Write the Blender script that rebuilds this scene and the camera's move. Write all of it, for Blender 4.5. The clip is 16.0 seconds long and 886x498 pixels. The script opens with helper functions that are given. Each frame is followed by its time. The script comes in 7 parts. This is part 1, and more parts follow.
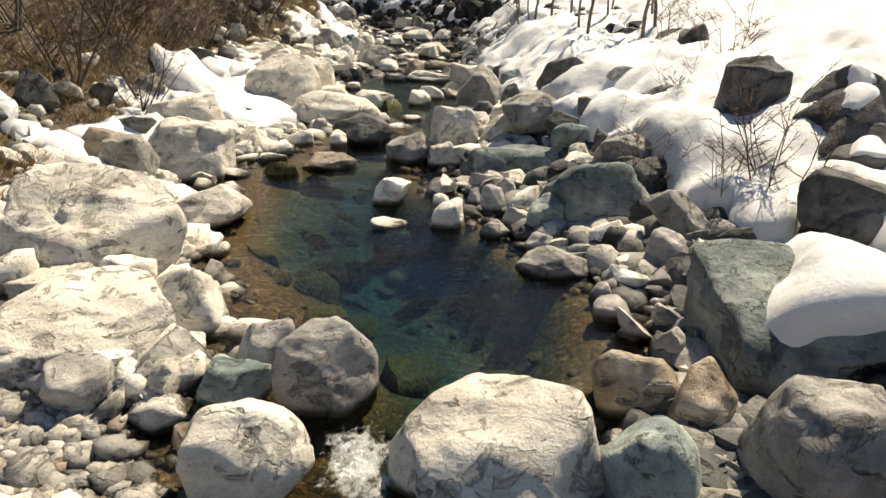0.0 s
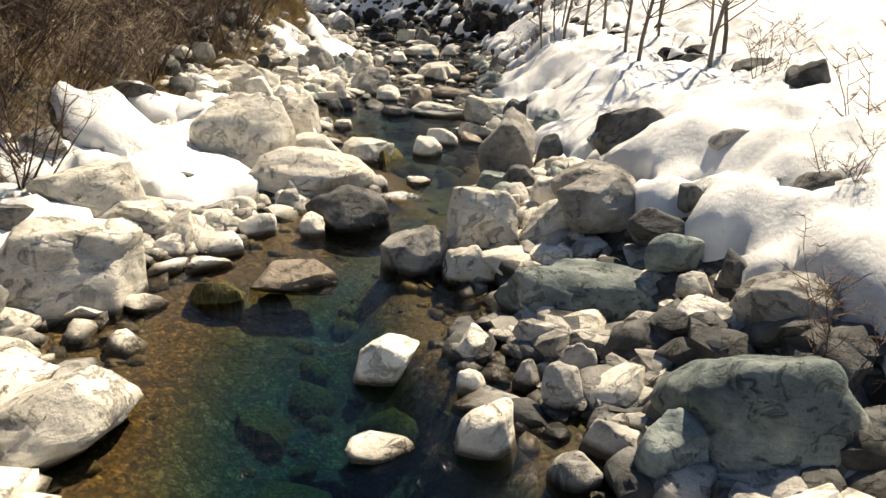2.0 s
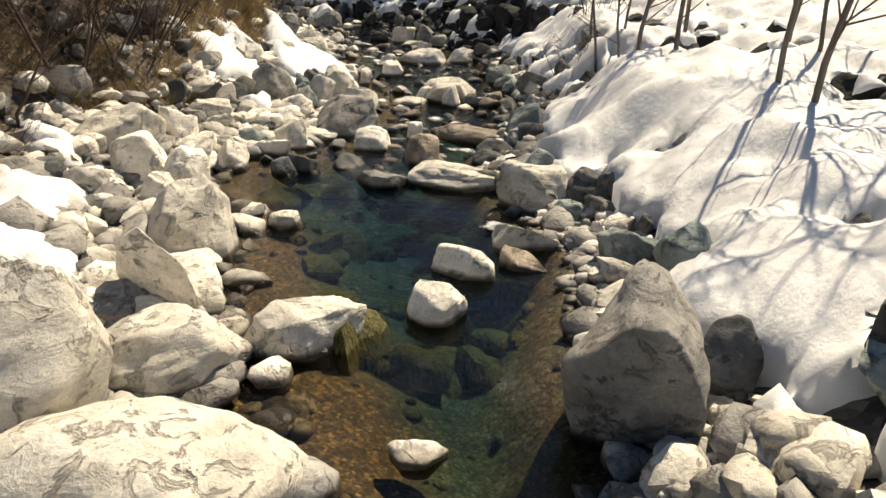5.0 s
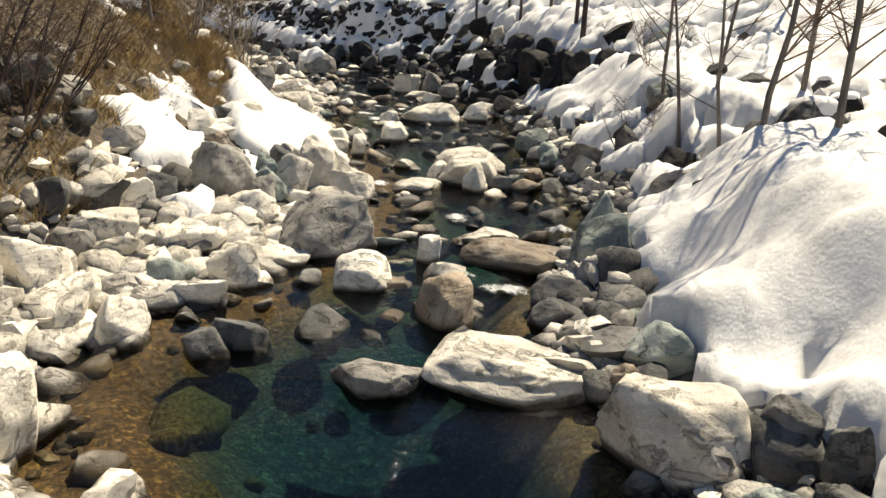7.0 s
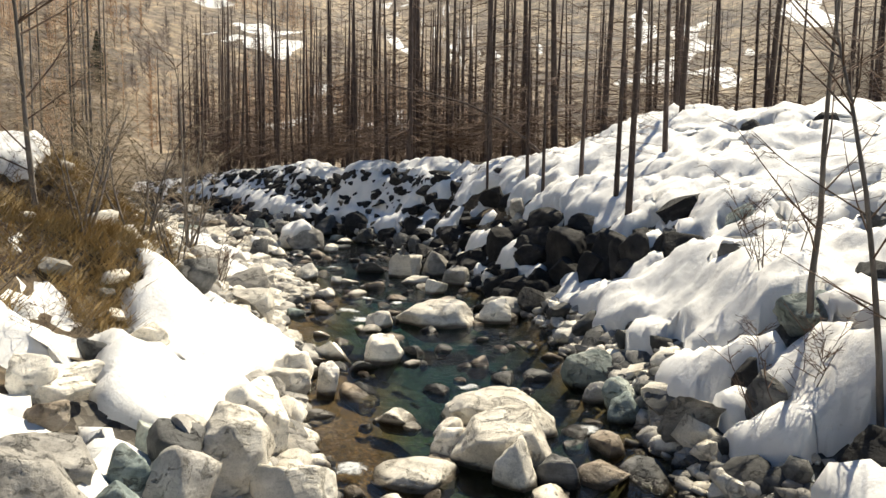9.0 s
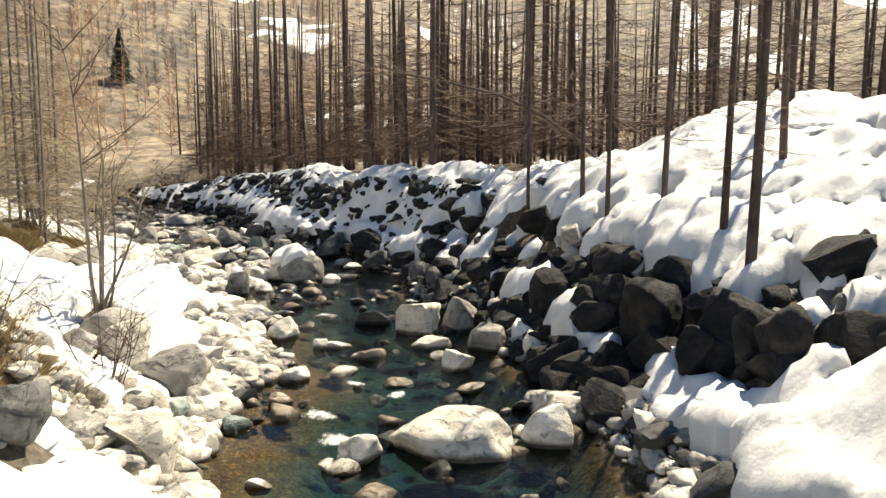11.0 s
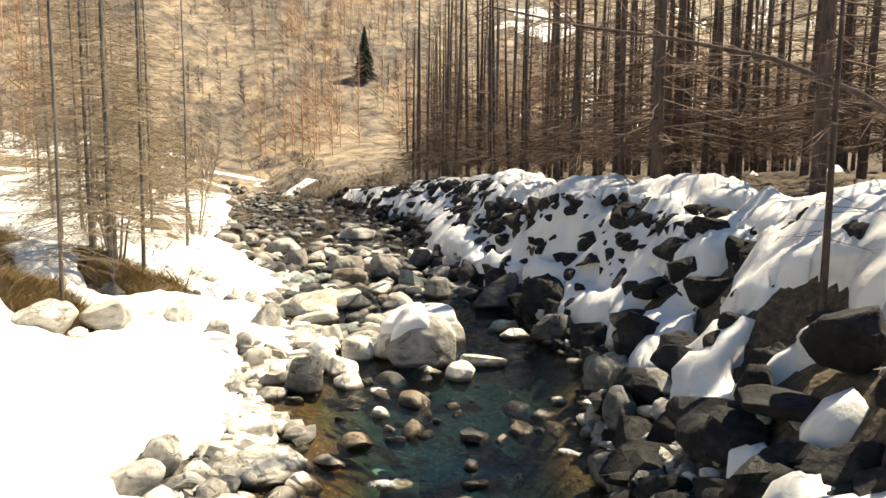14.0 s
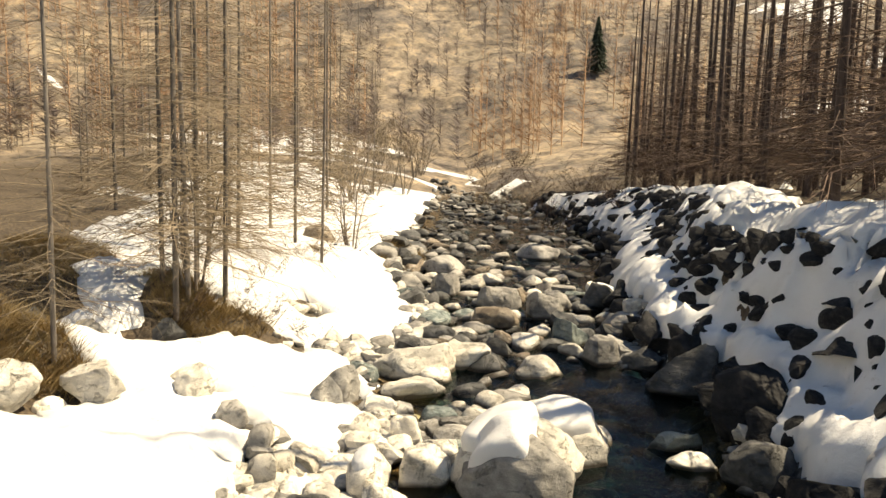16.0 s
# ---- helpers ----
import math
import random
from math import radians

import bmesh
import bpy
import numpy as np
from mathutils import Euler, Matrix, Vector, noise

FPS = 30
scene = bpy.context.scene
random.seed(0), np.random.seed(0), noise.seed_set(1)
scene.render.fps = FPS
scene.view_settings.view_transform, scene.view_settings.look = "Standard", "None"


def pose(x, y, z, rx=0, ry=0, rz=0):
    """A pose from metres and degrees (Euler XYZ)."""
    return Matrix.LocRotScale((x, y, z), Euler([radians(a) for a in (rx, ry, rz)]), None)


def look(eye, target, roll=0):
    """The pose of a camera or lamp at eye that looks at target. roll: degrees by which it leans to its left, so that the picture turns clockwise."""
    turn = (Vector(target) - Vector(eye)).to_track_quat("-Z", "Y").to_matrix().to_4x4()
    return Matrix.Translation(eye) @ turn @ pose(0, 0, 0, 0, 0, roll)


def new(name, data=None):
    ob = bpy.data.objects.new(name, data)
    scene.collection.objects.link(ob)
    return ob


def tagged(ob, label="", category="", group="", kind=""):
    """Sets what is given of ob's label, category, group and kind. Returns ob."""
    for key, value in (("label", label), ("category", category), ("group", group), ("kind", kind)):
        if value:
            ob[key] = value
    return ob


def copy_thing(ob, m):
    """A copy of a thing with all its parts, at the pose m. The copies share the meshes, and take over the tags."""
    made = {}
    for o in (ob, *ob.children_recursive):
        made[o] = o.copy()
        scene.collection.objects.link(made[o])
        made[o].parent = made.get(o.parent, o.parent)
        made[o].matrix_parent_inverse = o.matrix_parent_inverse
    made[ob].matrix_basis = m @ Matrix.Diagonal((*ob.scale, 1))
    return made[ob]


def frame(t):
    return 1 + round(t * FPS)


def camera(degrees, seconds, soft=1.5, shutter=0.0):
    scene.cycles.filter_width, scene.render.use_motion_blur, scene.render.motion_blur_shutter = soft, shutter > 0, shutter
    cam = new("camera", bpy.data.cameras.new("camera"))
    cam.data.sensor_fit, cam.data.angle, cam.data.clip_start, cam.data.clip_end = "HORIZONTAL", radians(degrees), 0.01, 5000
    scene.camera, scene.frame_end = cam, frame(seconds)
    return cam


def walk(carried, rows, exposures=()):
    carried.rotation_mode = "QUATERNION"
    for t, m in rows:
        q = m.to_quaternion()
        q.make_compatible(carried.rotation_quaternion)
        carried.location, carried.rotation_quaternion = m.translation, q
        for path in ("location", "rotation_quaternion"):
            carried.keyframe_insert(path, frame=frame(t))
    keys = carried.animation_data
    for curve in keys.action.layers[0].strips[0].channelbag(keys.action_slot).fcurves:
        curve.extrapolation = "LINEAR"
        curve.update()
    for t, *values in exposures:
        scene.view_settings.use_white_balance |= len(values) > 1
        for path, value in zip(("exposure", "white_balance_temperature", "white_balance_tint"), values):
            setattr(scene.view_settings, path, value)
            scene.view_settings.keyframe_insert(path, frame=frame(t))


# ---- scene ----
cam = camera(64.3, 16.0)
METRES, EYE, TILT, LEAN, TURN = 40.54, 3.0, 2.0, 0.0, 0.0
ROWS = [
    (0.0, 0.0, 0.0, 0.0, 0.42, -22.64, -1.0),
    (0.5, -0.003, 0.0252, 0.001, 0.52, -22.57, -0.1),
    (1.0, -0.005, 0.0515, 0.002, 0.62, -22.5, -0.33),
    (1.5, -0.0063, 0.0786, 0.0017, 0.61, -22.39, -1.14),
    (2.0, -0.0071, 0.1067, 0.0003, 0.61, -22.3, -1.42),
    (2.5, -0.0076, 0.1354, -0.0011, 0.62, -22.27, -1.31),
    (3.0, -0.0079, 0.1647, -0.0017, 0.65, -22.27, -1.13),
    (3.5, -0.0087, 0.1947, -0.0027, 0.68, -22.27, -0.86),
    (4.0, -0.0098, 0.2249, -0.004, 0.68, -22.2, -1.06),
    (6.5, -0.0218, 0.3749, -0.0101, 0.66, -25.01, -0.73),
    (7.0, -0.0238, 0.4055, -0.0109, 0.66, -20.36, -0.77),
    (7.5, -0.0253, 0.4364, -0.0116, 0.66, -14.98, -0.81),
    (8.0, -0.0268, 0.4673, -0.0121, 0.66, -9.79, -0.8),
    (8.5, -0.0281, 0.4986, -0.0132, 0.69, -7.49, -0.8),
    (9.0, -0.029, 0.5304, -0.0119, 0.71, -7.56, -0.73),
    (11.5, -0.0243, 0.6952, -0.0016, 5.78, -8.22, 0.26),
    (12.0, -0.0227, 0.7289, -0.0006, 8.91, -8.28, 0.29),
    (12.5, -0.021, 0.7627, 0.0007, 12.06, -8.37, 0.32),
    (13.0, -0.0204, 0.7971, 0.0018, 15.39, -8.45, 0.41),
    (13.5, -0.0204, 0.8313, 0.0028, 19.39, -8.49, 0.46),
    (14.0, -0.0216, 0.8651, 0.004, 23.57, -8.52, 0.43),
    (14.5, -0.0245, 0.8991, 0.0052, 28.31, -8.53, 0.32),
    (15.0, -0.0291, 0.9323, 0.0061, 33.09, -8.55, 0.19),
    (15.5, -0.0359, 0.9644, 0.007, 37.9, -8.6, 0.05),
    (16.0, -0.0447, 0.9956, 0.0081, 42.69, -8.77, -0.07),
]
walk(cam, [(t, pose(0, 0, EYE, TILT, LEAN, TURN) @ pose(METRES * x, METRES * y, METRES * z, 90 + pitch, roll, yaw)) for t, x, y, z, yaw, pitch, roll in ROWS],
     exposures=[(0.0, 0.9, 6300, 8), (1.5, 0.93, 6350, 8), (3.0, 0.83, 6400, 8), (4.0, 0.66, 6400, 8), (7.0, 0.92, 6200, 7), (8.0, 0.84, 6080, 6.5), (9.0, 0.92, 5950, 6), (12.0, 1.35, 6300, 5), (14.0, 1.36, 6500, 5.5), (16.0, 1.04, 6800, 6)])

# ---- world, sun, exposure ----
SUN_AZ, SUN_EL = 36.0, 54.0          # degrees: clockwise from +y, above the horizon
world = bpy.data.worlds.new("winter_sky")
scene.world = world
world.use_nodes = True
wn = world.node_tree.nodes
sky = wn.new("ShaderNodeTexSky")
sky.sky_type = 'NISHITA'
sky.sun_disc = False
sky.sun_elevation = radians(SUN_EL)
sky.sun_rotation = radians(SUN_AZ)
sky.air_density, sky.dust_density, sky.altitude = 1.2, 0.4, 1200
wn["Background"].inputs["Strength"].default_value = 0.052
world.node_tree.links.new(sky.outputs[0], wn["Background"].inputs["Color"])

sun_data = bpy.data.lights.new("sun", 'SUN')
sun_data.energy, sun_data.angle, sun_data.color = 5.0, radians(0.53), (1.0, 0.83, 0.60)
sun = new("sun", sun_data)
sun_dir = Vector((math.sin(radians(SUN_AZ)) * math.cos(radians(SUN_EL)), math.cos(radians(SUN_AZ)) * math.cos(radians(SUN_EL)), math.sin(radians(SUN_EL))))
sun.matrix_world = look(sun_dir * 60, (0, 0, 0))


# ---- noise on arrays ----
def _hash(ix, iy, iz, seed):
    h = (ix * 374761393 + iy * 668265263 + iz * 1274126177 + seed * 982451653) & 0xFFFFFFFF
    h = ((h ^ (h >> 13)) * 1103515245) & 0xFFFFFFFF
    h = ((h ^ (h >> 15)) * 2246822519) & 0xFFFFFFFF
    return ((h ^ (h >> 16)) & 0xFFFFFF) / float(0xFFFFFF) * 2 - 1


def vnoise(x, y, z, seed=0):
    x, y, z = np.broadcast_arrays(np.asarray(x, float), np.asarray(y, float), np.asarray(z, float))
    ix, iy, iz = (np.floor(a).astype(np.int64) for a in (x, y, z))
    fx, fy, fz = x - ix, y - iy, z - iz
    ux, uy, uz = (f * f * f * (f * (f * 6 - 15) + 10) for f in (fx, fy, fz))
    total = 0
    for dx in (0, 1):
        for dy in (0, 1):
            for dz in (0, 1):
                w = (ux if dx else 1 - ux) * (uy if dy else 1 - uy) * (uz if dz else 1 - uz)
                total = total + w * _hash(ix + dx, iy + dy, iz + dz, seed)
    return total


def fbm(x, y, z=0.0, octaves=4, seed=0, gain=0.5):
    total, amp, norm, s = 0, 1.0, 0.0, 1.0
    for k in range(octaves):
        total = total + amp * vnoise(np.asarray(x) * s, np.asarray(y) * s, np.asarray(z) * s, seed + k * 17)
        norm += amp
        amp *= gain
        s *= 2.03
    return total / norm


def step01(a, b, v):
    u = np.clip((v - a) / (b - a), 0, 1)
    return u * u * (3 - 2 * u)


# ---- materials ----
def material(name):
    m = bpy.data.materials.new(name)
    m.use_nodes = True
    nt = m.node_tree
    bsdf = nt.nodes["Principled BSDF"]
    return m, nt, bsdf


def node(nt, kind, **values):
    n = nt.nodes.new(kind)
    for key, v in values.items():
        n.inputs[key.replace("_", " ")].default_value = v
    return n


def ramp(nt, source, stops):
    r = nt.nodes.new("ShaderNodeValToRGB")
    while len(r.color_ramp.elements) < len(stops):
        r.color_ramp.elements.new(0.5)
    for e, (p, c) in zip(r.color_ramp.elements, stops):
        e.position = p
        e.color = (*c, 1) if len(c) == 3 else c
    nt.links.new(source, r.inputs[0])
    return r.outputs[0]


def mixed(nt, kind, fac, a, b):
    m = nt.nodes.new("ShaderNodeMixRGB")
    m.blend_type = kind
    for sock, v in ((m.inputs[0], fac), (m.inputs[1], a), (m.inputs[2], b)):
        if isinstance(v, (int, float)):
            sock.default_value = v
        elif isinstance(v, tuple):
            sock.default_value = (*v, 1)
        else:
            nt.links.new(v, sock)
    return m.outputs[0]


def bump(nt, height, bsdf, strength, distance):
    b = nt.nodes.new("ShaderNodeBump")
    b.inputs["Strength"].default_value = strength
    b.inputs["Distance"].default_value = distance
    nt.links.new(height, b.inputs["Height"])
    nt.links.new(b.outputs[0], bsdf.inputs["Normal"])
    return b


def grey(v):
    return (v, v, v)


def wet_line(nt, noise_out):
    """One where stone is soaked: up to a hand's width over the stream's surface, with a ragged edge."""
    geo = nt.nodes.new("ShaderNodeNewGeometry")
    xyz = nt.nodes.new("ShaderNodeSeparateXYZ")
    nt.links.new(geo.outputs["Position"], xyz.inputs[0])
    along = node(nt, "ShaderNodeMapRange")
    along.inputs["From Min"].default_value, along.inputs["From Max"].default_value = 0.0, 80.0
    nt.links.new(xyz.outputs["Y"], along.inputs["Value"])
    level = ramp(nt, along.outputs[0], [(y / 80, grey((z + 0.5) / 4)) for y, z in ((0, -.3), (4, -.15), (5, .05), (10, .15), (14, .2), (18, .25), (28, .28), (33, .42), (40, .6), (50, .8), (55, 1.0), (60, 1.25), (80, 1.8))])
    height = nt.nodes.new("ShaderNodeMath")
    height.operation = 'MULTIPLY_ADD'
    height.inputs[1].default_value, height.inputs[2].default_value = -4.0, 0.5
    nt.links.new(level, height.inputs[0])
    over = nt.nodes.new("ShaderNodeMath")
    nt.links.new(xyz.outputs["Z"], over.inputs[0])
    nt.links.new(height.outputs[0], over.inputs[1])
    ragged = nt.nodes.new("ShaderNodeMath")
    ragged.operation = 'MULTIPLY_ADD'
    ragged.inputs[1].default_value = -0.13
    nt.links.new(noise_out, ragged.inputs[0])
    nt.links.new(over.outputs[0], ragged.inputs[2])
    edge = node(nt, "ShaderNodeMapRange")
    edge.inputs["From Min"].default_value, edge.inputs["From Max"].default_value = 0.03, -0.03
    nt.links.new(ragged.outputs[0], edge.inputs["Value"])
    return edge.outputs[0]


def rock_material(name, dark, mid, light, streak=0.3, rough=0.85):
    """Weathered gneiss: blotches, foliation streaks, speckle, cracks and lichen."""
    m, nt, bsdf = material(name)
    tc = nt.nodes.new("ShaderNodeTexCoord")
    info = nt.nodes.new("ShaderNodeObjectInfo")
    add = nt.nodes.new("ShaderNodeVectorMath")
    nt.links.new(tc.outputs["Object"], add.inputs[0])
    off = nt.nodes.new("ShaderNodeVectorMath")
    off.operation = 'SCALE'
    off.inputs[0].default_value = (31, 17, 23)
    nt.links.new(info.outputs["Random"], off.inputs["Scale"])
    nt.links.new(off.outputs[0], add.inputs[1])
    p = add.outputs[0]
    blot = node(nt, "ShaderNodeTexNoise", Scale=2.4, Detail=8.0, Roughness=0.6)
    nt.links.new(p, blot.inputs["Vector"])
    base = ramp(nt, blot.outputs["Fac"], [(0.28, dark), (0.5, mid), (0.72, light)])
    squeeze = node(nt, "ShaderNodeMapping")
    squeeze.inputs["Rotation"].default_value = (0.5, 0.35, 0.2)
    squeeze.inputs["Scale"].default_value = (1.6, 2.6, 6.5)
    nt.links.new(p, squeeze.inputs["Vector"])
    bands = node(nt, "ShaderNodeTexNoise", Scale=1.4, Detail=6.0, Roughness=0.6, Distortion=0.6)
    nt.links.new(squeeze.outputs[0], bands.inputs["Vector"])
    band_c = ramp(nt, bands.outputs["Fac"], [(0.36, grey(0.45)), (0.5, grey(0.9)), (0.66, grey(1.12))])
    col = mixed(nt, 'MULTIPLY', streak, base, band_c)
    patch = node(nt, "ShaderNodeTexNoise", Scale=1.3, Detail=12.0, Roughness=0.72, Distortion=0.5)
    nt.links.new(p, patch.inputs["Vector"])
    col = mixed(nt, 'MULTIPLY', 0.45, col, ramp(nt, patch.outputs["Fac"], [(0.34, (0.38, 0.39, 0.40)), (0.40, (0.72, 0.72, 0.71)), (0.45, grey(1.0)), (0.62, (1.1, 1.08, 1.03))]))
    speck = node(nt, "ShaderNodeTexNoise", Scale=55.0, Detail=3.0, Roughness=0.7)
    nt.links.new(p, speck.inputs["Vector"])
    col = mixed(nt, 'MULTIPLY', 0.22, col, ramp(nt, speck.outputs["Fac"], [(0.36, grey(0.3)), (0.5, grey(1.0)), (0.72, grey(1.25))]))
    grain = node(nt, "ShaderNodeTexNoise", Scale=11.0, Detail=9.0, Roughness=0.75)
    nt.links.new(p, grain.inputs["Vector"])
    col = mixed(nt, 'MULTIPLY', 0.5, col, ramp(nt, grain.outputs["Fac"], [(0.33, grey(0.5)), (0.43, grey(0.92)), (0.56, grey(1.03)), (0.68, grey(1.2))]))
    flake = node(nt, "ShaderNodeTexNoise", Scale=4.2, Detail=12.0, Roughness=0.7, Distortion=0.9)
    nt.links.new(p, flake.inputs["Vector"])
    flaked = ramp(nt, flake.outputs["Fac"], [(0.40, grey(0.25)), (0.43, grey(0.75)), (0.455, grey(1.0)), (0.56, grey(1.0)), (0.6, grey(1.12))])
    col = mixed(nt, 'MULTIPLY', 0.35, col, flaked)
    crack = node(nt, "ShaderNodeTexVoronoi", Scale=1.0)
    crack.feature = 'DISTANCE_TO_EDGE'
    warp = mixed(nt, 'ADD', 0.8, p, blot.outputs["Color"])
    nt.links.new(warp, crack.inputs["Vector"])
    crack_f = ramp(nt, crack.outputs["Distance"], [(0.0, grey(0.2)), (0.025, grey(1.0))])
    gate = ramp(nt, bands.outputs["Fac"], [(0.52, grey(0)), (0.64, grey(0.7))])
    col = mixed(nt, 'MULTIPLY', gate, col, crack_f)
    tone = nt.nodes.new("ShaderNodeHueSaturation")
    spread = node(nt, "ShaderNodeMapRange")
    spread.inputs["To Min"].default_value, spread.inputs["To Max"].default_value = 0.66, 1.14
    island = nt.nodes.new("ShaderNodeNewGeometry")
    nt.links.new(island.outputs["Random Per Island"], spread.inputs["Value"])
    nt.links.new(spread.outputs[0], tone.inputs["Value"])
    nt.links.new(col, tone.inputs["Color"])
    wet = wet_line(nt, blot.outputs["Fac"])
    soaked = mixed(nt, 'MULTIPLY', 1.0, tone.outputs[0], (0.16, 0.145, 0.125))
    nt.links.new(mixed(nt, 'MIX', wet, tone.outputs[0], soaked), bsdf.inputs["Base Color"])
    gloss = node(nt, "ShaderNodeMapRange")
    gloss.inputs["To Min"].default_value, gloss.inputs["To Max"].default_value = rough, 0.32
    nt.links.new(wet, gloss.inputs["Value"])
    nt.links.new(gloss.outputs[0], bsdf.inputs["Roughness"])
    bsdf.inputs["Specular IOR Level"].default_value = 0.3
    relief = mixed(nt, 'MIX', 0.65, bands.outputs["Fac"], blot.outputs["Fac"])
    relief = mixed(nt, 'ADD', 0.16, relief, grain.outputs["Fac"])
    relief = mixed(nt, 'ADD', 0.05, relief, speck.outputs["Fac"])
    relief = mixed(nt, 'ADD', 0.22, relief, flaked)
    relief = mixed(nt, 'MULTIPLY', gate, relief, crack_f)
    bump(nt, relief, bsdf, 1.0, 0.075)
    return m


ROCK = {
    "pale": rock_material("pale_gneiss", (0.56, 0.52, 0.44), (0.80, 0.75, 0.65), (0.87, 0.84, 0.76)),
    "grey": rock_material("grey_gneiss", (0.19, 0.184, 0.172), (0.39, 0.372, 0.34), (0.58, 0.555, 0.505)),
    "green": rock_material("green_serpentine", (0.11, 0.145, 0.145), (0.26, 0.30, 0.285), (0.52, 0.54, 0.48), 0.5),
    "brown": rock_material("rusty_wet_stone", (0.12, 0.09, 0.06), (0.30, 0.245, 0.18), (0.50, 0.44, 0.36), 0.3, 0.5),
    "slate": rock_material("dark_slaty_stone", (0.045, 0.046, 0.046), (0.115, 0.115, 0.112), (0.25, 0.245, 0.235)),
    # naturally dark stone, lowered further: the bank's backlit shade is in this colour
    "dark": rock_material("dark_stone_shade_deepened", (0.010, 0.0105, 0.0115), (0.022, 0.022, 0.0235), (0.065, 0.061, 0.058)),
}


def snow_material():
    m, nt, bsdf = material("old_snow")
    geo = nt.nodes.new("ShaderNodeNewGeometry")
    big = node(nt, "ShaderNodeTexNoise", Scale=0.9, Detail=5.0, Roughness=0.55)
    fine = node(nt, "ShaderNodeTexNoise", Scale=26.0, Detail=4.0, Roughness=0.6)
    for n in (big, fine):
        nt.links.new(geo.outputs["Position"], n.inputs["Vector"])
    col = ramp(nt, big.outputs["Fac"], [(0.3, (0.64, 0.635, 0.62)), (0.55, (0.72, 0.717, 0.705)), (0.75, (0.77, 0.77, 0.765))])
    dirt = node(nt, "ShaderNodeTexNoise", Scale=7.0, Detail=9.0, Roughness=0.75)
    nt.links.new(geo.outputs["Position"], dirt.inputs["Vector"])
    col = mixed(nt, 'MULTIPLY', 0.5, col, ramp(nt, dirt.outputs["Fac"], [(0.31, (0.42, 0.37, 0.30)), (0.36, (0.8, 0.77, 0.72)), (0.41, grey(1.0))]))
    nt.links.new(col, bsdf.inputs["Base Color"])
    bsdf.inputs["Roughness"].default_value = 0.7
    bsdf.inputs["Specular IOR Level"].default_value = 0.25
    relief = mixed(nt, 'ADD', 0.07, mixed(nt, 'ADD', 0.25, big.outputs["Fac"], dirt.outputs["Fac"]), fine.outputs["Fac"])
    bump(nt, relief, bsdf, 0.6, 0.12)
    return m


def ground_material():
    """Gravelly soil with patches of dry grass and leaf litter."""
    m, nt, bsdf = material("gravel_and_dry_grass")
    geo = nt.nodes.new("ShaderNodeNewGeometry")
    pos = geo.outputs["Position"]
    n1 = node(nt, "ShaderNodeTexNoise", Scale=0.35, Detail=6.0, Roughness=0.6)
    n2 = node(nt, "ShaderNodeTexNoise", Scale=9.0, Detail=8.0, Roughness=0.7)
    v = node(nt, "ShaderNodeTexVoronoi", Scale=11.0)
    for n in (n1, n2, v):
        nt.links.new(pos, n.inputs["Vector"])
    # gravel blackened: shade in the gaps between stones is put into its colour
    stones = ramp(nt, v.outputs["Color"], [(0.2, (0.025, 0.022, 0.019)), (0.6, (0.07, 0.064, 0.055)), (0.9, (0.15, 0.14, 0.12))])
    litter = ramp(nt, n2.outputs["Fac"], [(0.3, (0.025, 0.019, 0.013)), (0.5, (0.075, 0.055, 0.034)), (0.7, (0.18, 0.135, 0.08))])
    near = nt.nodes.new("ShaderNodeAttribute")
    near.attribute_name = "grassy"
    col = mixed(nt, 'MIX', near.outputs["Fac"], stones, litter)
    col = mixed(nt, 'MULTIPLY', 0.5, col, ramp(nt, n1.outputs["Fac"], [(0.3, grey(0.6)), (0.7, grey(1.2))]))
    scrub = node(nt, "ShaderNodeTexNoise", Scale=0.06, Detail=12.0, Roughness=0.78)
    nt.links.new(pos, scrub.inputs["Vector"])
    far = nt.nodes.new("ShaderNodeAttribute")
    far.attribute_name = "hill"
    slope_c = ramp(nt, scrub.outputs["Fac"], [(0.38, (0.115, 0.10, 0.092)), (0.46, (0.19, 0.16, 0.13)), (0.53, (0.31, 0.25, 0.18)), (0.66, (0.33, 0.28, 0.205))])
    slope_c = mixed(nt, 'MULTIPLY', 0.7, slope_c, ramp(nt, n1.outputs["Fac"], [(0.35, grey(0.45)), (0.65, grey(1.25))]))
    bushes = node(nt, "ShaderNodeTexNoise", Scale=0.45, Detail=8.0, Roughness=0.8)
    nt.links.new(pos, bushes.inputs["Vector"])
    slope_c = mixed(nt, 'MULTIPLY', 0.85, slope_c, ramp(nt, bushes.outputs["Fac"], [(0.40, (0.30, 0.27, 0.26)), (0.5, grey(0.9)), (0.62, (1.5, 1.4, 1.2))]))
    col = mixed(nt, 'MIX', far.outputs["Fac"], col, slope_c)
    nt.links.new(col, bsdf.inputs["Base Color"])
    bsdf.inputs["Roughness"].default_value = 0.9
    relief = mixed(nt, 'MIX', 0.5, v.outputs["Distance"], n2.outputs["Fac"])
    bump(nt, relief, bsdf, 0.8, 0.06)
    return m


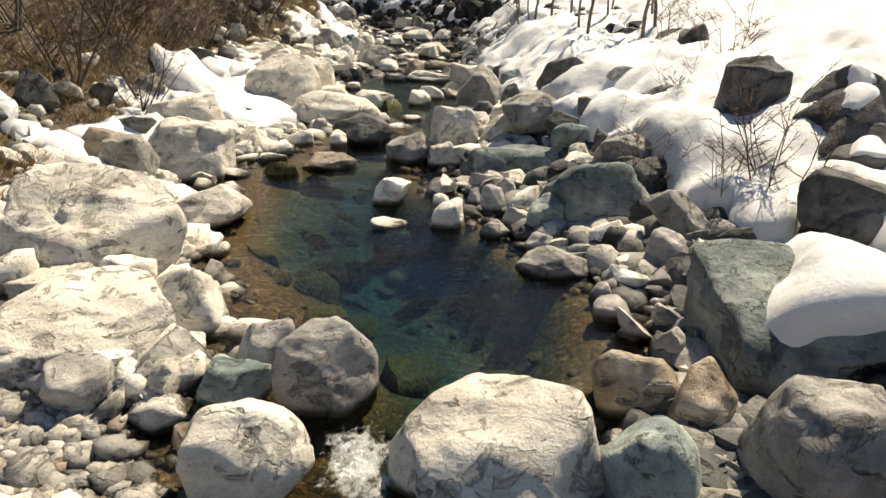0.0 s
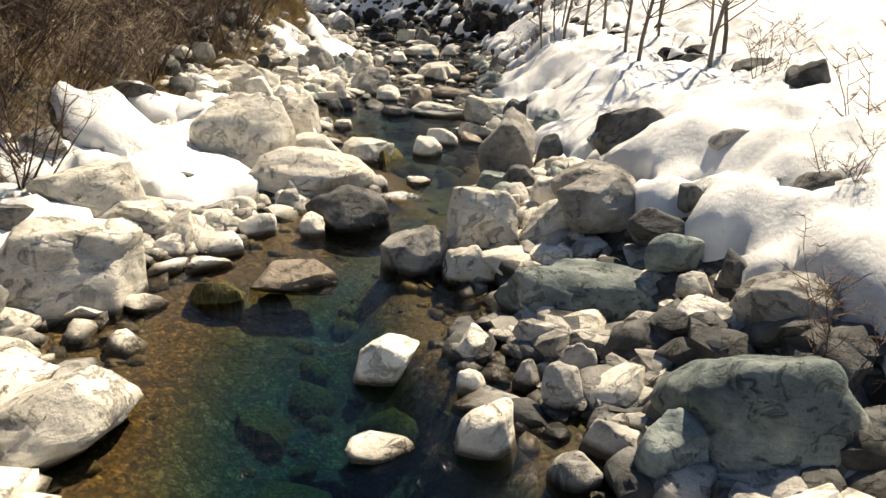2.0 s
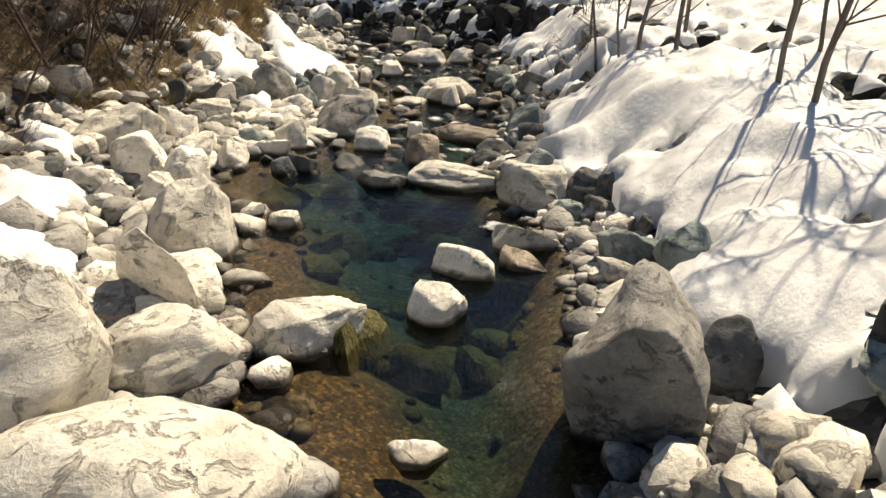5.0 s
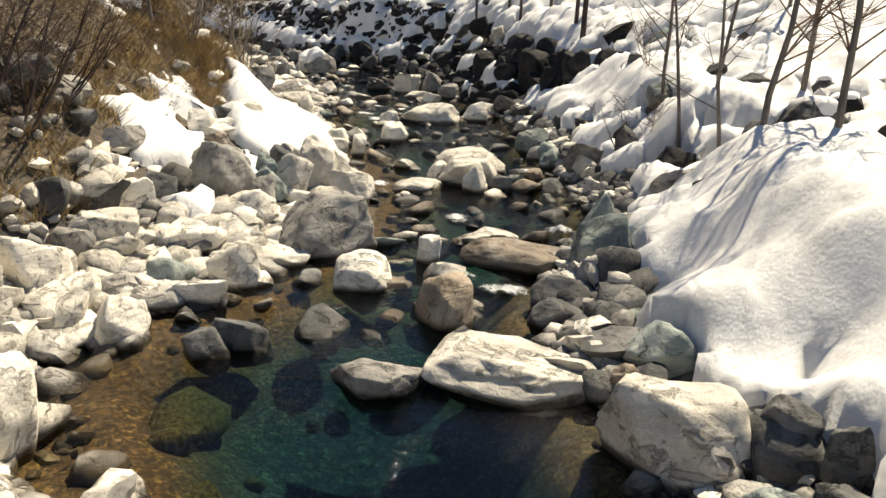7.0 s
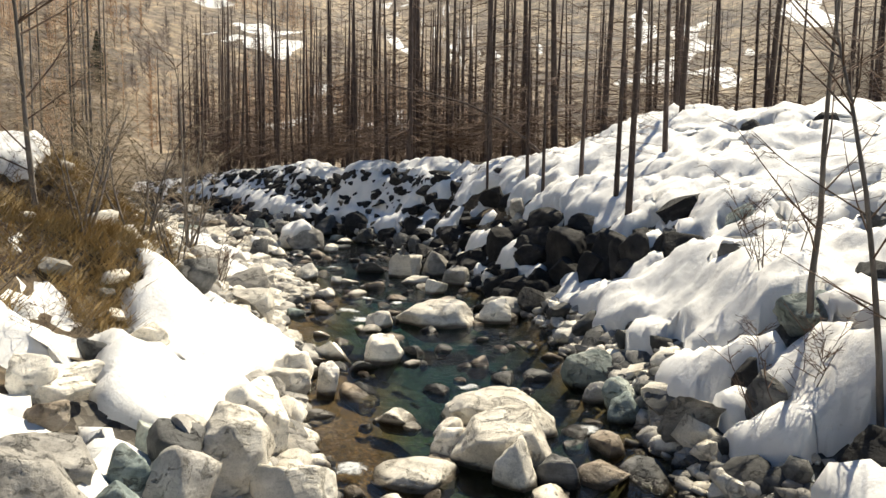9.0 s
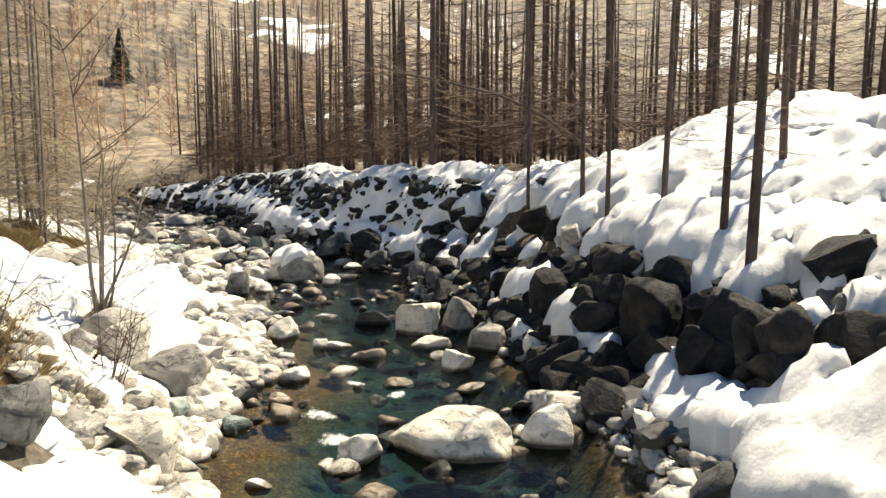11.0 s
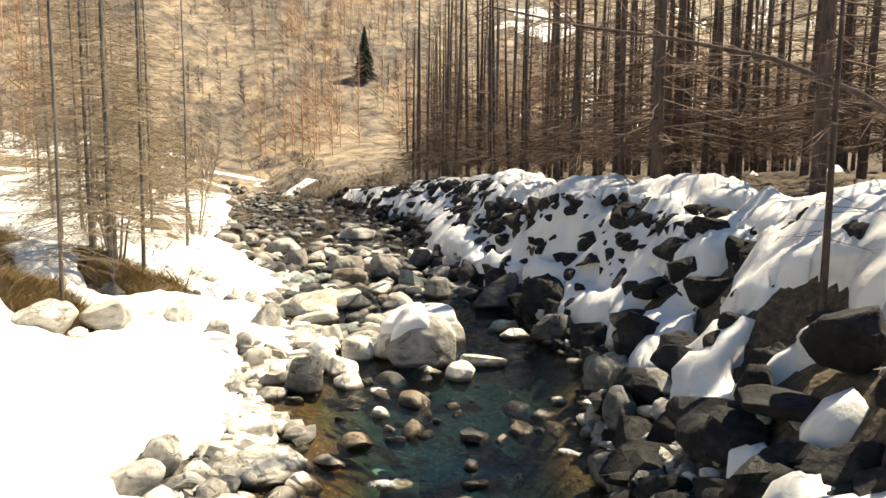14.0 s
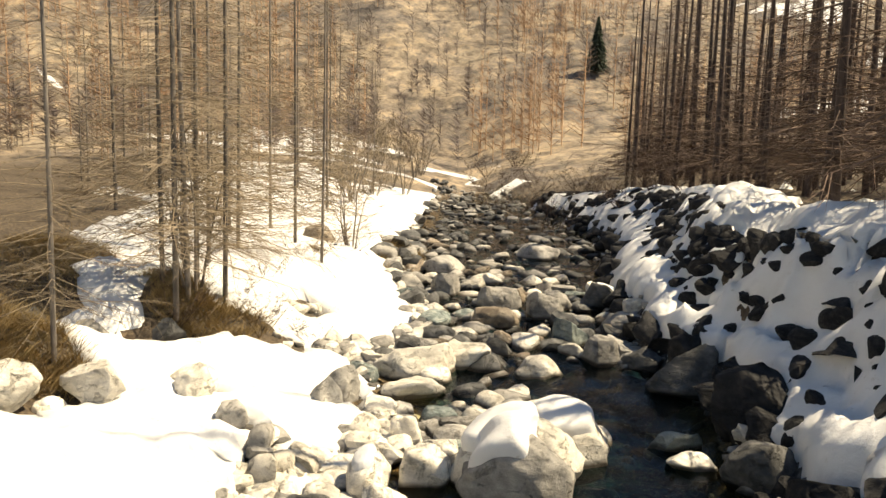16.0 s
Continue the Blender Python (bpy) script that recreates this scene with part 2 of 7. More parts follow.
def bed_material():
    """Stream bed: cobbles and grit under brown and green algae; deep places weedy, with depth darkening painted in."""
    m, nt, bsdf = material("algae_coated_bed")
    geo = nt.nodes.new("ShaderNodeNewGeometry")
    pos = geo.outputs["Position"]
    zone = node(nt, "ShaderNodeTexNoise", Scale=0.7, Detail=6.0, Roughness=0.65)
    fine = node(nt, "ShaderNodeTexNoise", Scale=34.0, Detail=5.0, Roughness=0.75)
    tuft = node(nt, "ShaderNodeTexNoise", Scale=9.0, Detail=9.0, Roughness=0.8)
    cell = node(nt, "ShaderNodeTexVoronoi", Scale=8.0)
    grit = node(nt, "ShaderNodeTexVoronoi", Scale=27.0)
    gap = node(nt, "ShaderNodeTexVoronoi", Scale=8.0)
    gap.feature = 'DISTANCE_TO_EDGE'
    for n in (zone, fine, tuft, grit):
        nt.links.new(pos, n.inputs["Vector"])
    warp = mixed(nt, 'ADD', 0.05, pos, tuft.outputs["Color"])
    for n in (cell, gap):
        nt.links.new(warp, n.inputs["Vector"])
    stones = ramp(nt, cell.outputs["Color"], [(0.1, (0.02, 0.017, 0.01)), (0.4, (0.055, 0.045, 0.022)), (0.65, (0.09, 0.078, 0.045)), (0.9, (0.18, 0.165, 0.12))])
    algae = ramp(nt, zone.outputs["Fac"], [(0.36, (0.018, 0.026, 0.012)), (0.46, (0.052, 0.055, 0.018)), (0.56, (0.075, 0.054, 0.018)), (0.66, (0.10, 0.058, 0.02))])
    coat = ramp(nt, tuft.outputs["Fac"], [(0.42, grey(0.15)), (0.56, grey(0.9))])
    col = mixed(nt, 'MIX', coat, stones, algae)
    shallow = nt.nodes.new("ShaderNodeAttribute")
    shallow.attribute_name = "amber"
    sand = ramp(nt, grit.outputs["Color"], [(0.1, (0.018, 0.010, 0.003)), (0.45, (0.055, 0.032, 0.008)), (0.7, (0.088, 0.054, 0.015)), (0.92, (0.17, 0.12, 0.05))])
    sand = mixed(nt, 'MULTIPLY', 0.75, sand, ramp(nt, tuft.outputs["Fac"], [(0.36, grey(0.22)), (0.5, grey(1.0)), (0.64, grey(1.35))]))
    col = mixed(nt, 'MIX', shallow.outputs["Fac"], col, sand)
    deep = nt.nodes.new("ShaderNodeAttribute")
    deep.attribute_name = "weed_and_depth"
    # near-black teal stands in for light lost in deep water, besides the weed
    weed_and_depth = ramp(nt, tuft.outputs["Fac"], [(0.40, (0.003, 0.008, 0.010)), (0.5, (0.014, 0.034, 0.034)), (0.57, (0.05, 0.085, 0.045)), (0.66, (0.15, 0.19, 0.09))])
    col = mixed(nt, 'MIX', deep.outputs["Fac"], col, weed_and_depth)
    col = mixed(nt, 'MULTIPLY', 0.75, col, ramp(nt, gap.outputs["Distance"], [(0.0, grey(0.25)), (0.12, grey(1.0))]))
    col = mixed(nt, 'MULTIPLY', 0.8, col, ramp(nt, fine.outputs["Fac"], [(0.40, grey(0.2)), (0.49, grey(0.8)), (0.57, grey(1.7)), (0.66, grey(3.2))]))
    nt.links.new(col, bsdf.inputs["Base Color"])
    bsdf.inputs["Roughness"].default_value = 0.8
    bump(nt, mixed(nt, 'MIX', 0.5, gap.outputs["Distance"], tuft.outputs["Fac"]), bsdf, 0.7, 0.07)
    return m


def water_material():
    """Clear mountain water: tinted see-through body, Fresnel gloss, ripples."""
    m = bpy.data.materials.new("clear_stream_water")
    m.use_nodes = True
    nt = m.node_tree
    nt.nodes.remove(nt.nodes["Principled BSDF"])
    out = nt.nodes["Material Output"]
    geo = nt.nodes.new("ShaderNodeNewGeometry")
    map1 = node(nt, "ShaderNodeMapping")
    map1.inputs["Scale"].default_value = (0.75, 1.15, 1.0)
    nt.links.new(geo.outputs["Position"], map1.inputs["Vector"])
    w1 = node(nt, "ShaderNodeTexNoise", Scale=8.0, Detail=5.0, Roughness=0.6, Distortion=0.6)
    w2 = node(nt, "ShaderNodeTexNoise", Scale=1.1, Detail=2.0)
    for n in (w1, w2):
        nt.links.new(map1.outputs[0], n.inputs["Vector"])
    calm = ramp(nt, w2.outputs["Fac"], [(0.4, grey(0.25)), (0.62, grey(1.0))])
    waves = mixed(nt, 'MULTIPLY', 1.0, w1.outputs["Fac"], calm)
    b = nt.nodes.new("ShaderNodeBump")
    b.inputs["Strength"].default_value, b.inputs["Distance"].default_value = 0.55, 0.05
    nt.links.new(waves, b.inputs["Height"])
    fres = node(nt, "ShaderNodeFresnel", IOR=1.33)
    nt.links.new(b.outputs[0], fres.inputs["Normal"])
    clear = nt.nodes.new("ShaderNodeBsdfTransparent")
    depth = nt.nodes.new("ShaderNodeAttribute")
    depth.attribute_name = "depth"
    nt.links.new(ramp(nt, depth.outputs["Fac"], [(0.0, (0.98, 0.96, 0.90)), (0.2, (0.82, 0.76, 0.56)), (0.42, (0.56, 0.62, 0.48)), (0.65, (0.32, 0.50, 0.50)), (1.0, (0.15, 0.34, 0.44))]), clear.inputs["Color"])
    gloss = nt.nodes.new("ShaderNodeBsdfGlossy")
    gloss.inputs["Roughness"].default_value = 0.06
    nt.links.new(b.outputs[0], gloss.inputs["Normal"])
    mix = nt.nodes.new("ShaderNodeMixShader")
    nt.links.new(fres.outputs[0], mix.inputs[0])
    nt.links.new(clear.outputs[0], mix.inputs[1])
    nt.links.new(gloss.outputs[0], mix.inputs[2])
    nt.links.new(mix.outputs[0], out.inputs["Surface"])
    return m


def foam_material():
    m = bpy.data.materials.new("white_water_foam")
    m.use_nodes = True
    nt = m.node_tree
    bsdf = nt.nodes["Principled BSDF"]
    bsdf.inputs["Base Color"].default_value = (0.82, 0.84, 0.84, 1)
    bsdf.inputs["Roughness"].default_value = 0.5
    geo = nt.nodes.new("ShaderNodeNewGeometry")
    flow = node(nt, "ShaderNodeMapping")
    flow.inputs["Scale"].default_value = (1.3, 1.0, 1.0)
    nt.links.new(geo.outputs["Position"], flow.inputs["Vector"])
    n = node(nt, "ShaderNodeTexNoise", Scale=9.0, Detail=10.0, Roughness=0.72, Distortion=0.2)
    nt.links.new(flow.outputs[0], n.inputs["Vector"])
    edge = nt.nodes.new("ShaderNodeAttribute")
    edge.attribute_name = "edge"
    total = nt.nodes.new("ShaderNodeMath")
    nt.links.new(n.outputs["Fac"], total.inputs[0])
    nt.links.new(edge.outputs["Fac"], total.inputs[1])
    alpha = ramp(nt, total.outputs[0], [(0.6, grey(0)), (0.84, grey(0.92))])
    nt.links.new(alpha, bsdf.inputs["Alpha"])
    bump(nt, n.outputs["Fac"], bsdf, 1.0, 0.1)
    return m


def plain_material(name, a, b, scale, rough=0.85, relief=0.6):
    m, nt, bsdf = material(name)
    tc = nt.nodes.new("ShaderNodeTexCoord")
    mp = node(nt, "ShaderNodeMapping")
    mp.inputs["Scale"].default_value = (1, 1, 0.25)
    nt.links.new(tc.outputs["Object"], mp.inputs["Vector"])
    n = node(nt, "ShaderNodeTexNoise", Scale=scale, Detail=6.0, Roughness=0.65)
    nt.links.new(mp.outputs[0], n.inputs["Vector"])
    col = ramp(nt, n.outputs["Fac"], [(0.32, a), (0.68, b)])
    info = nt.nodes.new("ShaderNodeObjectInfo")
    tone = nt.nodes.new("ShaderNodeHueSaturation")
    spread = node(nt, "ShaderNodeMapRange")
    spread.inputs["To Min"].default_value, spread.inputs["To Max"].default_value = 0.75, 1.3
    nt.links.new(info.outputs["Random"], spread.inputs["Value"])
    nt.links.new(spread.outputs[0], tone.inputs["Value"])
    nt.links.new(col, tone.inputs["Color"])
    nt.links.new(tone.outputs[0], bsdf.inputs["Base Color"])
    bsdf.inputs["Roughness"].default_value = rough
    bsdf.inputs["Specular IOR Level"].default_value = 0.2
    bump(nt, n.outputs["Fac"], bsdf, relief, 0.03)
    return m


SNOW, GROUND, BED, WATER, FOAM = snow_material(), ground_material(), bed_material(), water_material(), foam_material()
BARK = plain_material("larch_bark", (0.04, 0.03, 0.026), (0.125, 0.095, 0.08), 9.0)
GREY_BARK = plain_material("grey_alder_bark", (0.09, 0.08, 0.07), (0.24, 0.21, 0.18), 8.0)
TWIG = plain_material("bare_larch_twigs", (0.08, 0.054, 0.04), (0.175, 0.122, 0.09), 3.0, relief=0.1)
DARK_TWIG = plain_material("dark_shrub_twigs", (0.035, 0.024, 0.019), (0.10, 0.068, 0.05), 3.0, relief=0.1)
TAN_TWIG = plain_material("tan_bare_twigs", (0.15, 0.118, 0.08), (0.29, 0.235, 0.165), 3.0, relief=0.1)
RUST_TWIG = plain_material("rust_larch_twigs", (0.30, 0.185, 0.11), (0.50, 0.335, 0.205), 0.4, relief=0.1)
GREY_TWIG = plain_material("grey_scrub_twigs", (0.20, 0.165, 0.15), (0.36, 0.30, 0.27), 0.4, relief=0.1)
DRY = plain_material("dry_grass", (0.20, 0.14, 0.06), (0.44, 0.33, 0.16), 4.0, relief=0.1)
MOSS = plain_material("submerged_moss", (0.010, 0.011, 0.004), (0.125, 0.11, 0.038), 30.0, 0.8, 1.0)
FIR = plain_material("spruce_needles", (0.035, 0.048, 0.034), (0.075, 0.095, 0.06), 2.0)


BOULDERS = []


def boulder(x, y, z, w, d, h, rz, seed, mat, style, snow_depth=0.0):
    """Notes a boulder whose foot stands at height z, w wide, d deep and h high; it is built once the land is there."""
    BOULDERS.append((x, y, z, w, d, h, rz, seed, mat, style, snow_depth))


# ---- the great boulders, from the foot of the pool upstream ----
boulder(2.39, 3.67, 0.04, 1.10, 0.82, 0.74, -33, 1006, 'grey', 'round')
boulder(1.35, 3.74, -0.15, 0.70, 0.53, 0.58, -20, 1012, 'green', 'round')
boulder(-1.27, 3.87, -0.15, 0.85, 0.63, 0.65, 18, 1015, 'pale', 'round')
boulder(0.39, 3.97, -0.15, 1.49, 1.11, 0.67, -6, 1010, 'pale', 'round')
boulder(1.91, 4.43, 0.08, 0.47, 0.57, 0.40, -23, 1026, 'brown', 'round')
boulder(-2.05, 4.46, -0.04, 0.51, 0.38, 0.17, 25, 1032, 'grey', 'round')
boulder(-2.65, 4.48, 0.15, 0.54, 0.41, 0.23, 31, 1031, 'grey', 'block')
boulder(1.50, 4.72, 0.01, 0.68, 0.51, 0.43, -18, 1037, 'brown', 'round')
boulder(-0.88, 4.73, -0.00, 0.81, 0.53, 0.63, 11, 1036, 'grey', 'wedge')
boulder(-1.57, 4.73, -0.00, 0.62, 0.46, 0.31, 18, 1040, 'green', 'block')
boulder(-2.04, 4.80, 0.09, 0.69, 0.52, 0.31, 23, 1042, 'grey', 'round')
boulder(-1.41, 5.07, 0.05, 0.49, 0.37, 0.41, 16, 1059, 'grey', 'round')
boulder(-2.87, 5.11, 0.28, 1.42, 1.06, 0.39, 29, 1046, 'pale', 'round')
boulder(1.92, 5.24, 0.14, 0.28, 0.21, 0.22, -20, 1067, 'grey', 'block')
boulder(-1.96, 5.63, 0.06, 0.34, 0.26, 0.12, 19, 1083, 'pale', 'round')
boulder(-3.42, 5.66, 0.42, 0.73, 0.45, 0.20, 31, 1077, 'pale', 'slab')
boulder(1.71, 5.67, 0.09, 0.28, 0.18, 0.10, -17, 1087, 'grey', 'wedge')
boulder(-2.34, 5.68, 0.14, 0.84, 0.63, 0.51, 22, 1079, 'pale', 'round')
boulder(2.03, 5.77, 0.19, 0.28, 0.17, 0.16, -19, 1091, 'grey', 'slab')
boulder(-2.95, 6.02, 0.31, 0.57, 0.42, 0.32, 26, 1093, 'pale', 'block')
boulder(1.62, 6.05, 0.07, 0.39, 0.29, 0.19, -15, 1100, 'grey', 'round')
boulder(-3.43, 6.36, 0.31, 1.83, 1.13, 1.02, 28, 1095, 'pale', 'slab')
boulder(1.62, 6.45, 0.08, 0.31, 0.23, 0.16, -14, 1120, 'grey', 'block')
boulder(4.01, 6.48, 0.81, 0.62, 0.47, 0.27, -32, 1103, 'slate', 'block')
boulder(1.92, 6.69, 0.18, 0.44, 0.33, 0.15, -16, 1123, 'pale', 'block')
boulder(2.37, 6.93, 0.36, 0.48, 0.36, 0.28, -19, 1131, 'grey', 'round')
boulder(1.22, 7.10, 0.09, 0.87, 0.54, 0.25, -10, 1136, 'grey', 'slab')
boulder(2.66, 7.53, 0.49, 0.78, 0.58, 0.43, -19, 1145, 'grey', 'round')
boulder(4.47, 7.54, 1.10, 0.79, 0.60, 0.43, -31, 1141, 'slate', 'block', 0.05)
boulder(1.53, 7.57, 0.20, 0.26, 0.21, 0.11, -22, 39, 'pale', 'round')
boulder(1.12, 7.74, 0.15, 0.35, 0.28, 0.16, -17, 38, 'grey', 'round')
boulder(0.63, 8.21, 0.11, 0.38, 0.28, 0.19, -13, 1018, 'grey', 'round')
boulder(1.29, 8.21, 0.26, 0.56, 0.42, 0.39, -9, 1178, 'green', 'block')
boulder(4.67, 8.26, 1.33, 1.12, 0.84, 0.66, -29, 1160, 'slate', 'block', 0.06)
boulder(2.59, 8.28, 0.41, 0.36, 0.28, 0.25, -36, 258, 'slate', 'block')
boulder(1.84, 8.42, 0.33, 1.40, 1.04, 0.72, -27, 1014, 'green', 'round')
boulder(-0.69, 8.45, 0.12, 0.48, 0.30, 0.10, 5, 1194, 'pale', 'slab')
boulder(-3.00, 8.50, 0.12, 1.25, 0.90, 0.50, 30, 1021, 'pale', 'slab')
boulder(0.92, 8.50, 0.16, 0.43, 0.32, 0.22, -16, 1023, 'grey', 'round')
boulder(0.05, 8.56, 0.12, 0.46, 0.35, 0.33, -5, 1024, 'pale', 'block')
boulder(0.66, 9.05, 0.19, 0.33, 0.21, 0.33, -11, 1045, 'grey', 'wedge')
boulder(0.12, 9.08, 0.13, 0.64, 0.40, 0.10, -5, 1043, 'grey', 'slab')
boulder(-0.03, 9.24, 0.13, 0.25, 0.18, 0.20, -3, 1053, 'pale', 'round')
boulder(0.42, 9.35, 0.14, 0.23, 0.17, 0.25, -8, 1062, 'grey', 'block')
boulder(2.38, 9.36, 0.82, 0.80, 0.60, 0.37, -28, 1041, 'grey', 'round')
boulder(-0.74, 9.41, 0.14, 0.58, 0.44, 0.36, 5, 1058, 'pale', 'block')
boulder(0.83, 9.43, 0.24, 0.33, 0.27, 0.28, -10, 41, 'grey', 'block')
boulder(4.06, 9.51, 1.37, 0.72, 0.54, 0.79, -23, 1206, 'slate', 'block', 0.05)
boulder(1.85, 9.55, 0.71, 0.58, 0.36, 0.15, -22, 1056, 'pale', 'slab')
boulder(-0.01, 9.78, 0.15, 0.40, 0.30, 0.30, -3, 1076, 'pale', 'block')
boulder(-4.49, 9.84, 0.39, 0.81, 0.61, 0.55, 25, 1225, 'grey', 'block')
boulder(0.55, 9.90, 0.37, 0.42, 0.26, 0.10, -9, 1080, 'grey', 'slab')
boulder(2.23, 10.02, 0.95, 0.24, 0.18, 0.18, -24, 1078, 'slate', 'block')
boulder(1.94, 10.06, 0.75, 0.33, 0.25, 0.13, -21, 1082, 'grey', 'round')
boulder(-5.01, 10.17, 0.60, 0.71, 0.53, 0.37, 26, 1229, 'brown', 'block')
boulder(2.45, 10.44, 0.45, 0.29, 0.23, 0.13, -36, 257, 'pale', 'round')
boulder(1.87, 10.52, 0.90, 0.55, 0.41, 0.20, -10, 1232, 'green', 'block')
boulder(-3.89, 10.56, 0.22, 1.44, 0.93, 0.84, 30, 1098, 'pale', 'wedge')
boulder(1.12, 10.67, 0.20, 1.80, 0.90, 0.51, -15, 27, 'green', 'round')
boulder(1.83, 11.01, 0.93, 0.59, 0.45, 0.25, -18, 1116, 'slate', 'block')
boulder(-1.86, 11.22, 0.17, 0.93, 0.58, 0.22, 13, 1130, 'brown', 'slab')
boulder(2.21, 11.24, 1.25, 0.26, 0.19, 0.13, -20, 1121, 'slate', 'round')
boulder(0.95, 11.42, 0.32, 0.33, 0.27, 0.31, -20, 72, 'pale', 'round')
boulder(0.07, 11.51, 0.17, 0.77, 0.46, 0.41, -4, 26, 'pale', 'block')
boulder(0.43, 11.57, 0.27, 0.78, 0.63, 0.25, -12, 71, 'pale', 'block')
boulder(-2.91, 11.65, 0.17, 0.52, 0.32, 0.15, 20, 1148, 'pale', 'slab')
boulder(1.41, 11.80, 0.94, 0.94, 0.70, 0.39, -13, 1140, 'grey', 'round')
boulder(-0.61, 11.85, 0.17, 0.81, 0.65, 0.49, 4, 70, 'grey', 'wedge')
boulder(2.56, 11.97, 0.52, 0.38, 0.27, 0.24, -36, 67, 'grey', 'block')
boulder(-3.44, 12.01, 0.23, 0.43, 0.32, 0.18, 22, 1163, 'pale', 'round')
boulder(0.92, 12.01, 0.32, 0.74, 0.52, 0.71, -17, 25, 'pale', 'slabup')
boulder(-4.05, 12.03, 0.42, 0.43, 0.26, 0.16, 26, 1162, 'pale', 'slab')
boulder(0.16, 12.13, 0.22, 0.86, 0.52, 0.83, -7, 24, 'pale', 'slabup')
boulder(-4.02, 12.50, 0.53, 0.95, 0.66, 0.16, 28, 270, 'pale', 'slab')
boulder(-4.58, 12.57, 0.56, 1.39, 0.86, 0.56, 27, 1174, 'pale', 'slab')
boulder(1.52, 12.59, 0.92, 1.05, 0.79, 0.35, -29, 1002, 'grey', 'round')
boulder(-2.64, 12.77, 0.18, 0.48, 0.30, 0.29, 32, 1009, 'pale', 'slab')
boulder(-1.96, 12.81, 0.19, 0.34, 0.26, 0.27, 23, 1011, 'pale', 'block')
boulder(0.49, 12.89, 0.50, 0.36, 0.27, 0.23, -13, 1008, 'brown', 'round')
boulder(1.05, 13.16, 0.61, 0.49, 0.37, 0.32, -20, 1016, 'pale', 'round')
boulder(-1.56, 13.27, 0.19, 1.11, 0.83, 0.49, 16, 1019, 'slate', 'round')
boulder(0.63, 13.37, 0.51, 0.20, 0.15, 0.12, -14, 1022, 'pale', 'round')
boulder(-3.06, 13.51, 0.25, 0.45, 0.34, 0.23, 31, 1027, 'pale', 'block')
boulder(0.52, 13.57, 0.50, 0.67, 0.41, 0.23, -5, 1215, 'green', 'slab')
boulder(1.32, 13.64, 0.78, 0.41, 0.25, 0.16, -21, 1025, 'green', 'slab')
boulder(-2.44, 13.79, 0.26, 0.40, 0.30, 0.24, 24, 1038, 'grey', 'round')
boulder(2.27, 14.07, 1.15, 1.04, 0.68, 0.59, -15, 1218, 'slate', 'wedge')
boulder(0.81, 14.10, 0.52, 0.61, 0.38, 0.32, -14, 1049, 'slate', 'slab')
boulder(0.08, 14.18, 0.29, 0.32, 0.24, 0.24, -5, 1057, 'grey', 'round')
boulder(0.55, 14.21, 0.45, 0.73, 0.45, 0.25, -11, 1050, 'green', 'slab')
boulder(-2.33, 14.69, 0.33, 2.05, 1.53, 0.59, 19, 1060, 'pale', 'round')
boulder(5.11, 15.04, 1.71, 0.76, 0.57, 0.64, -27, 1231, 'slate', 'block')
boulder(2.17, 15.21, 0.89, 0.52, 0.39, 0.29, -23, 1092, 'green', 'block')
boulder(-3.47, 15.25, 0.60, 1.62, 1.21, 0.99, 27, 1086, 'pale', 'round')
boulder(2.55, 15.29, 1.03, 1.05, 0.68, 0.49, -26, 1088, 'slate', 'wedge')
boulder(-0.72, 15.33, 0.22, 0.41, 0.26, 0.10, 3, 1108, 'pale', 'slab')
boulder(0.72, 15.82, 0.36, 0.94, 1.12, 1.03, -9, 1113, 'grey', 'round')
boulder(-5.04, 15.88, 0.82, 0.37, 0.30, 0.20, 33, 269, 'pale', 'slab')
boulder(1.43, 15.94, 0.27, 0.49, 0.39, 0.68, -16, 55, 'slate', 'block')
boulder(-2.58, 16.13, 0.35, 1.15, 0.86, 0.45, 17, 1128, 'pale', 'round')
boulder(-1.71, 16.73, 0.23, 1.03, 0.64, 0.43, 10, 1152, 'pale', 'slab')
boulder(-3.02, 17.03, 0.45, 0.72, 0.54, 0.73, 12, 1255, 'pale', 'round')
boulder(-0.64, 17.24, 0.24, 0.57, 0.43, 0.35, 2, 1176, 'pale', 'block')
boulder(4.23, 17.26, 1.42, 0.30, 0.22, 0.17, -30, 1164, 'slate', 'block')
boulder(3.02, 17.31, 1.04, 0.25, 0.20, 0.27, -23, 248, 'slate', 'round')
boulder(-5.03, 17.57, 0.89, 0.35, 0.26, 0.35, 29, 1184, 'grey', 'block')
boulder(-3.06, 17.67, 0.32, 0.72, 0.54, 0.30, 17, 1193, 'pale', 'round')
boulder(-3.55, 17.83, 0.51, 0.29, 0.22, 0.32, 20, 1201, 'grey', 'block')
boulder(4.17, 17.90, 1.15, 0.57, 0.46, 0.15, -27, 249, 'slate', 'block', 0.05)
boulder(-3.20, 18.18, 0.36, 0.65, 0.49, 0.15, 38, 1001, 'pale', 'round')
boulder(1.30, 18.25, 0.42, 0.77, 0.58, 0.38, -36, 1000, 'green', 'block')
boulder(-0.37, 18.36, 0.25, 0.69, 0.52, 0.30, -9, 1003, 'pale', 'round')
boulder(5.71, 18.42, 1.68, 1.05, 0.78, 0.40, -23, 1258, 'slate', 'block')
boulder(0.28, 18.50, 0.25, 0.55, 0.34, 0.20, -19, 1005, 'brown', 'slab')
boulder(-3.30, 18.62, 0.35, 1.02, 0.77, 0.78, 35, 1004, 'pale', 'block')
boulder(1.62, 18.89, 0.60, 0.19, 0.14, 0.15, -34, 1007, 'slate', 'block')
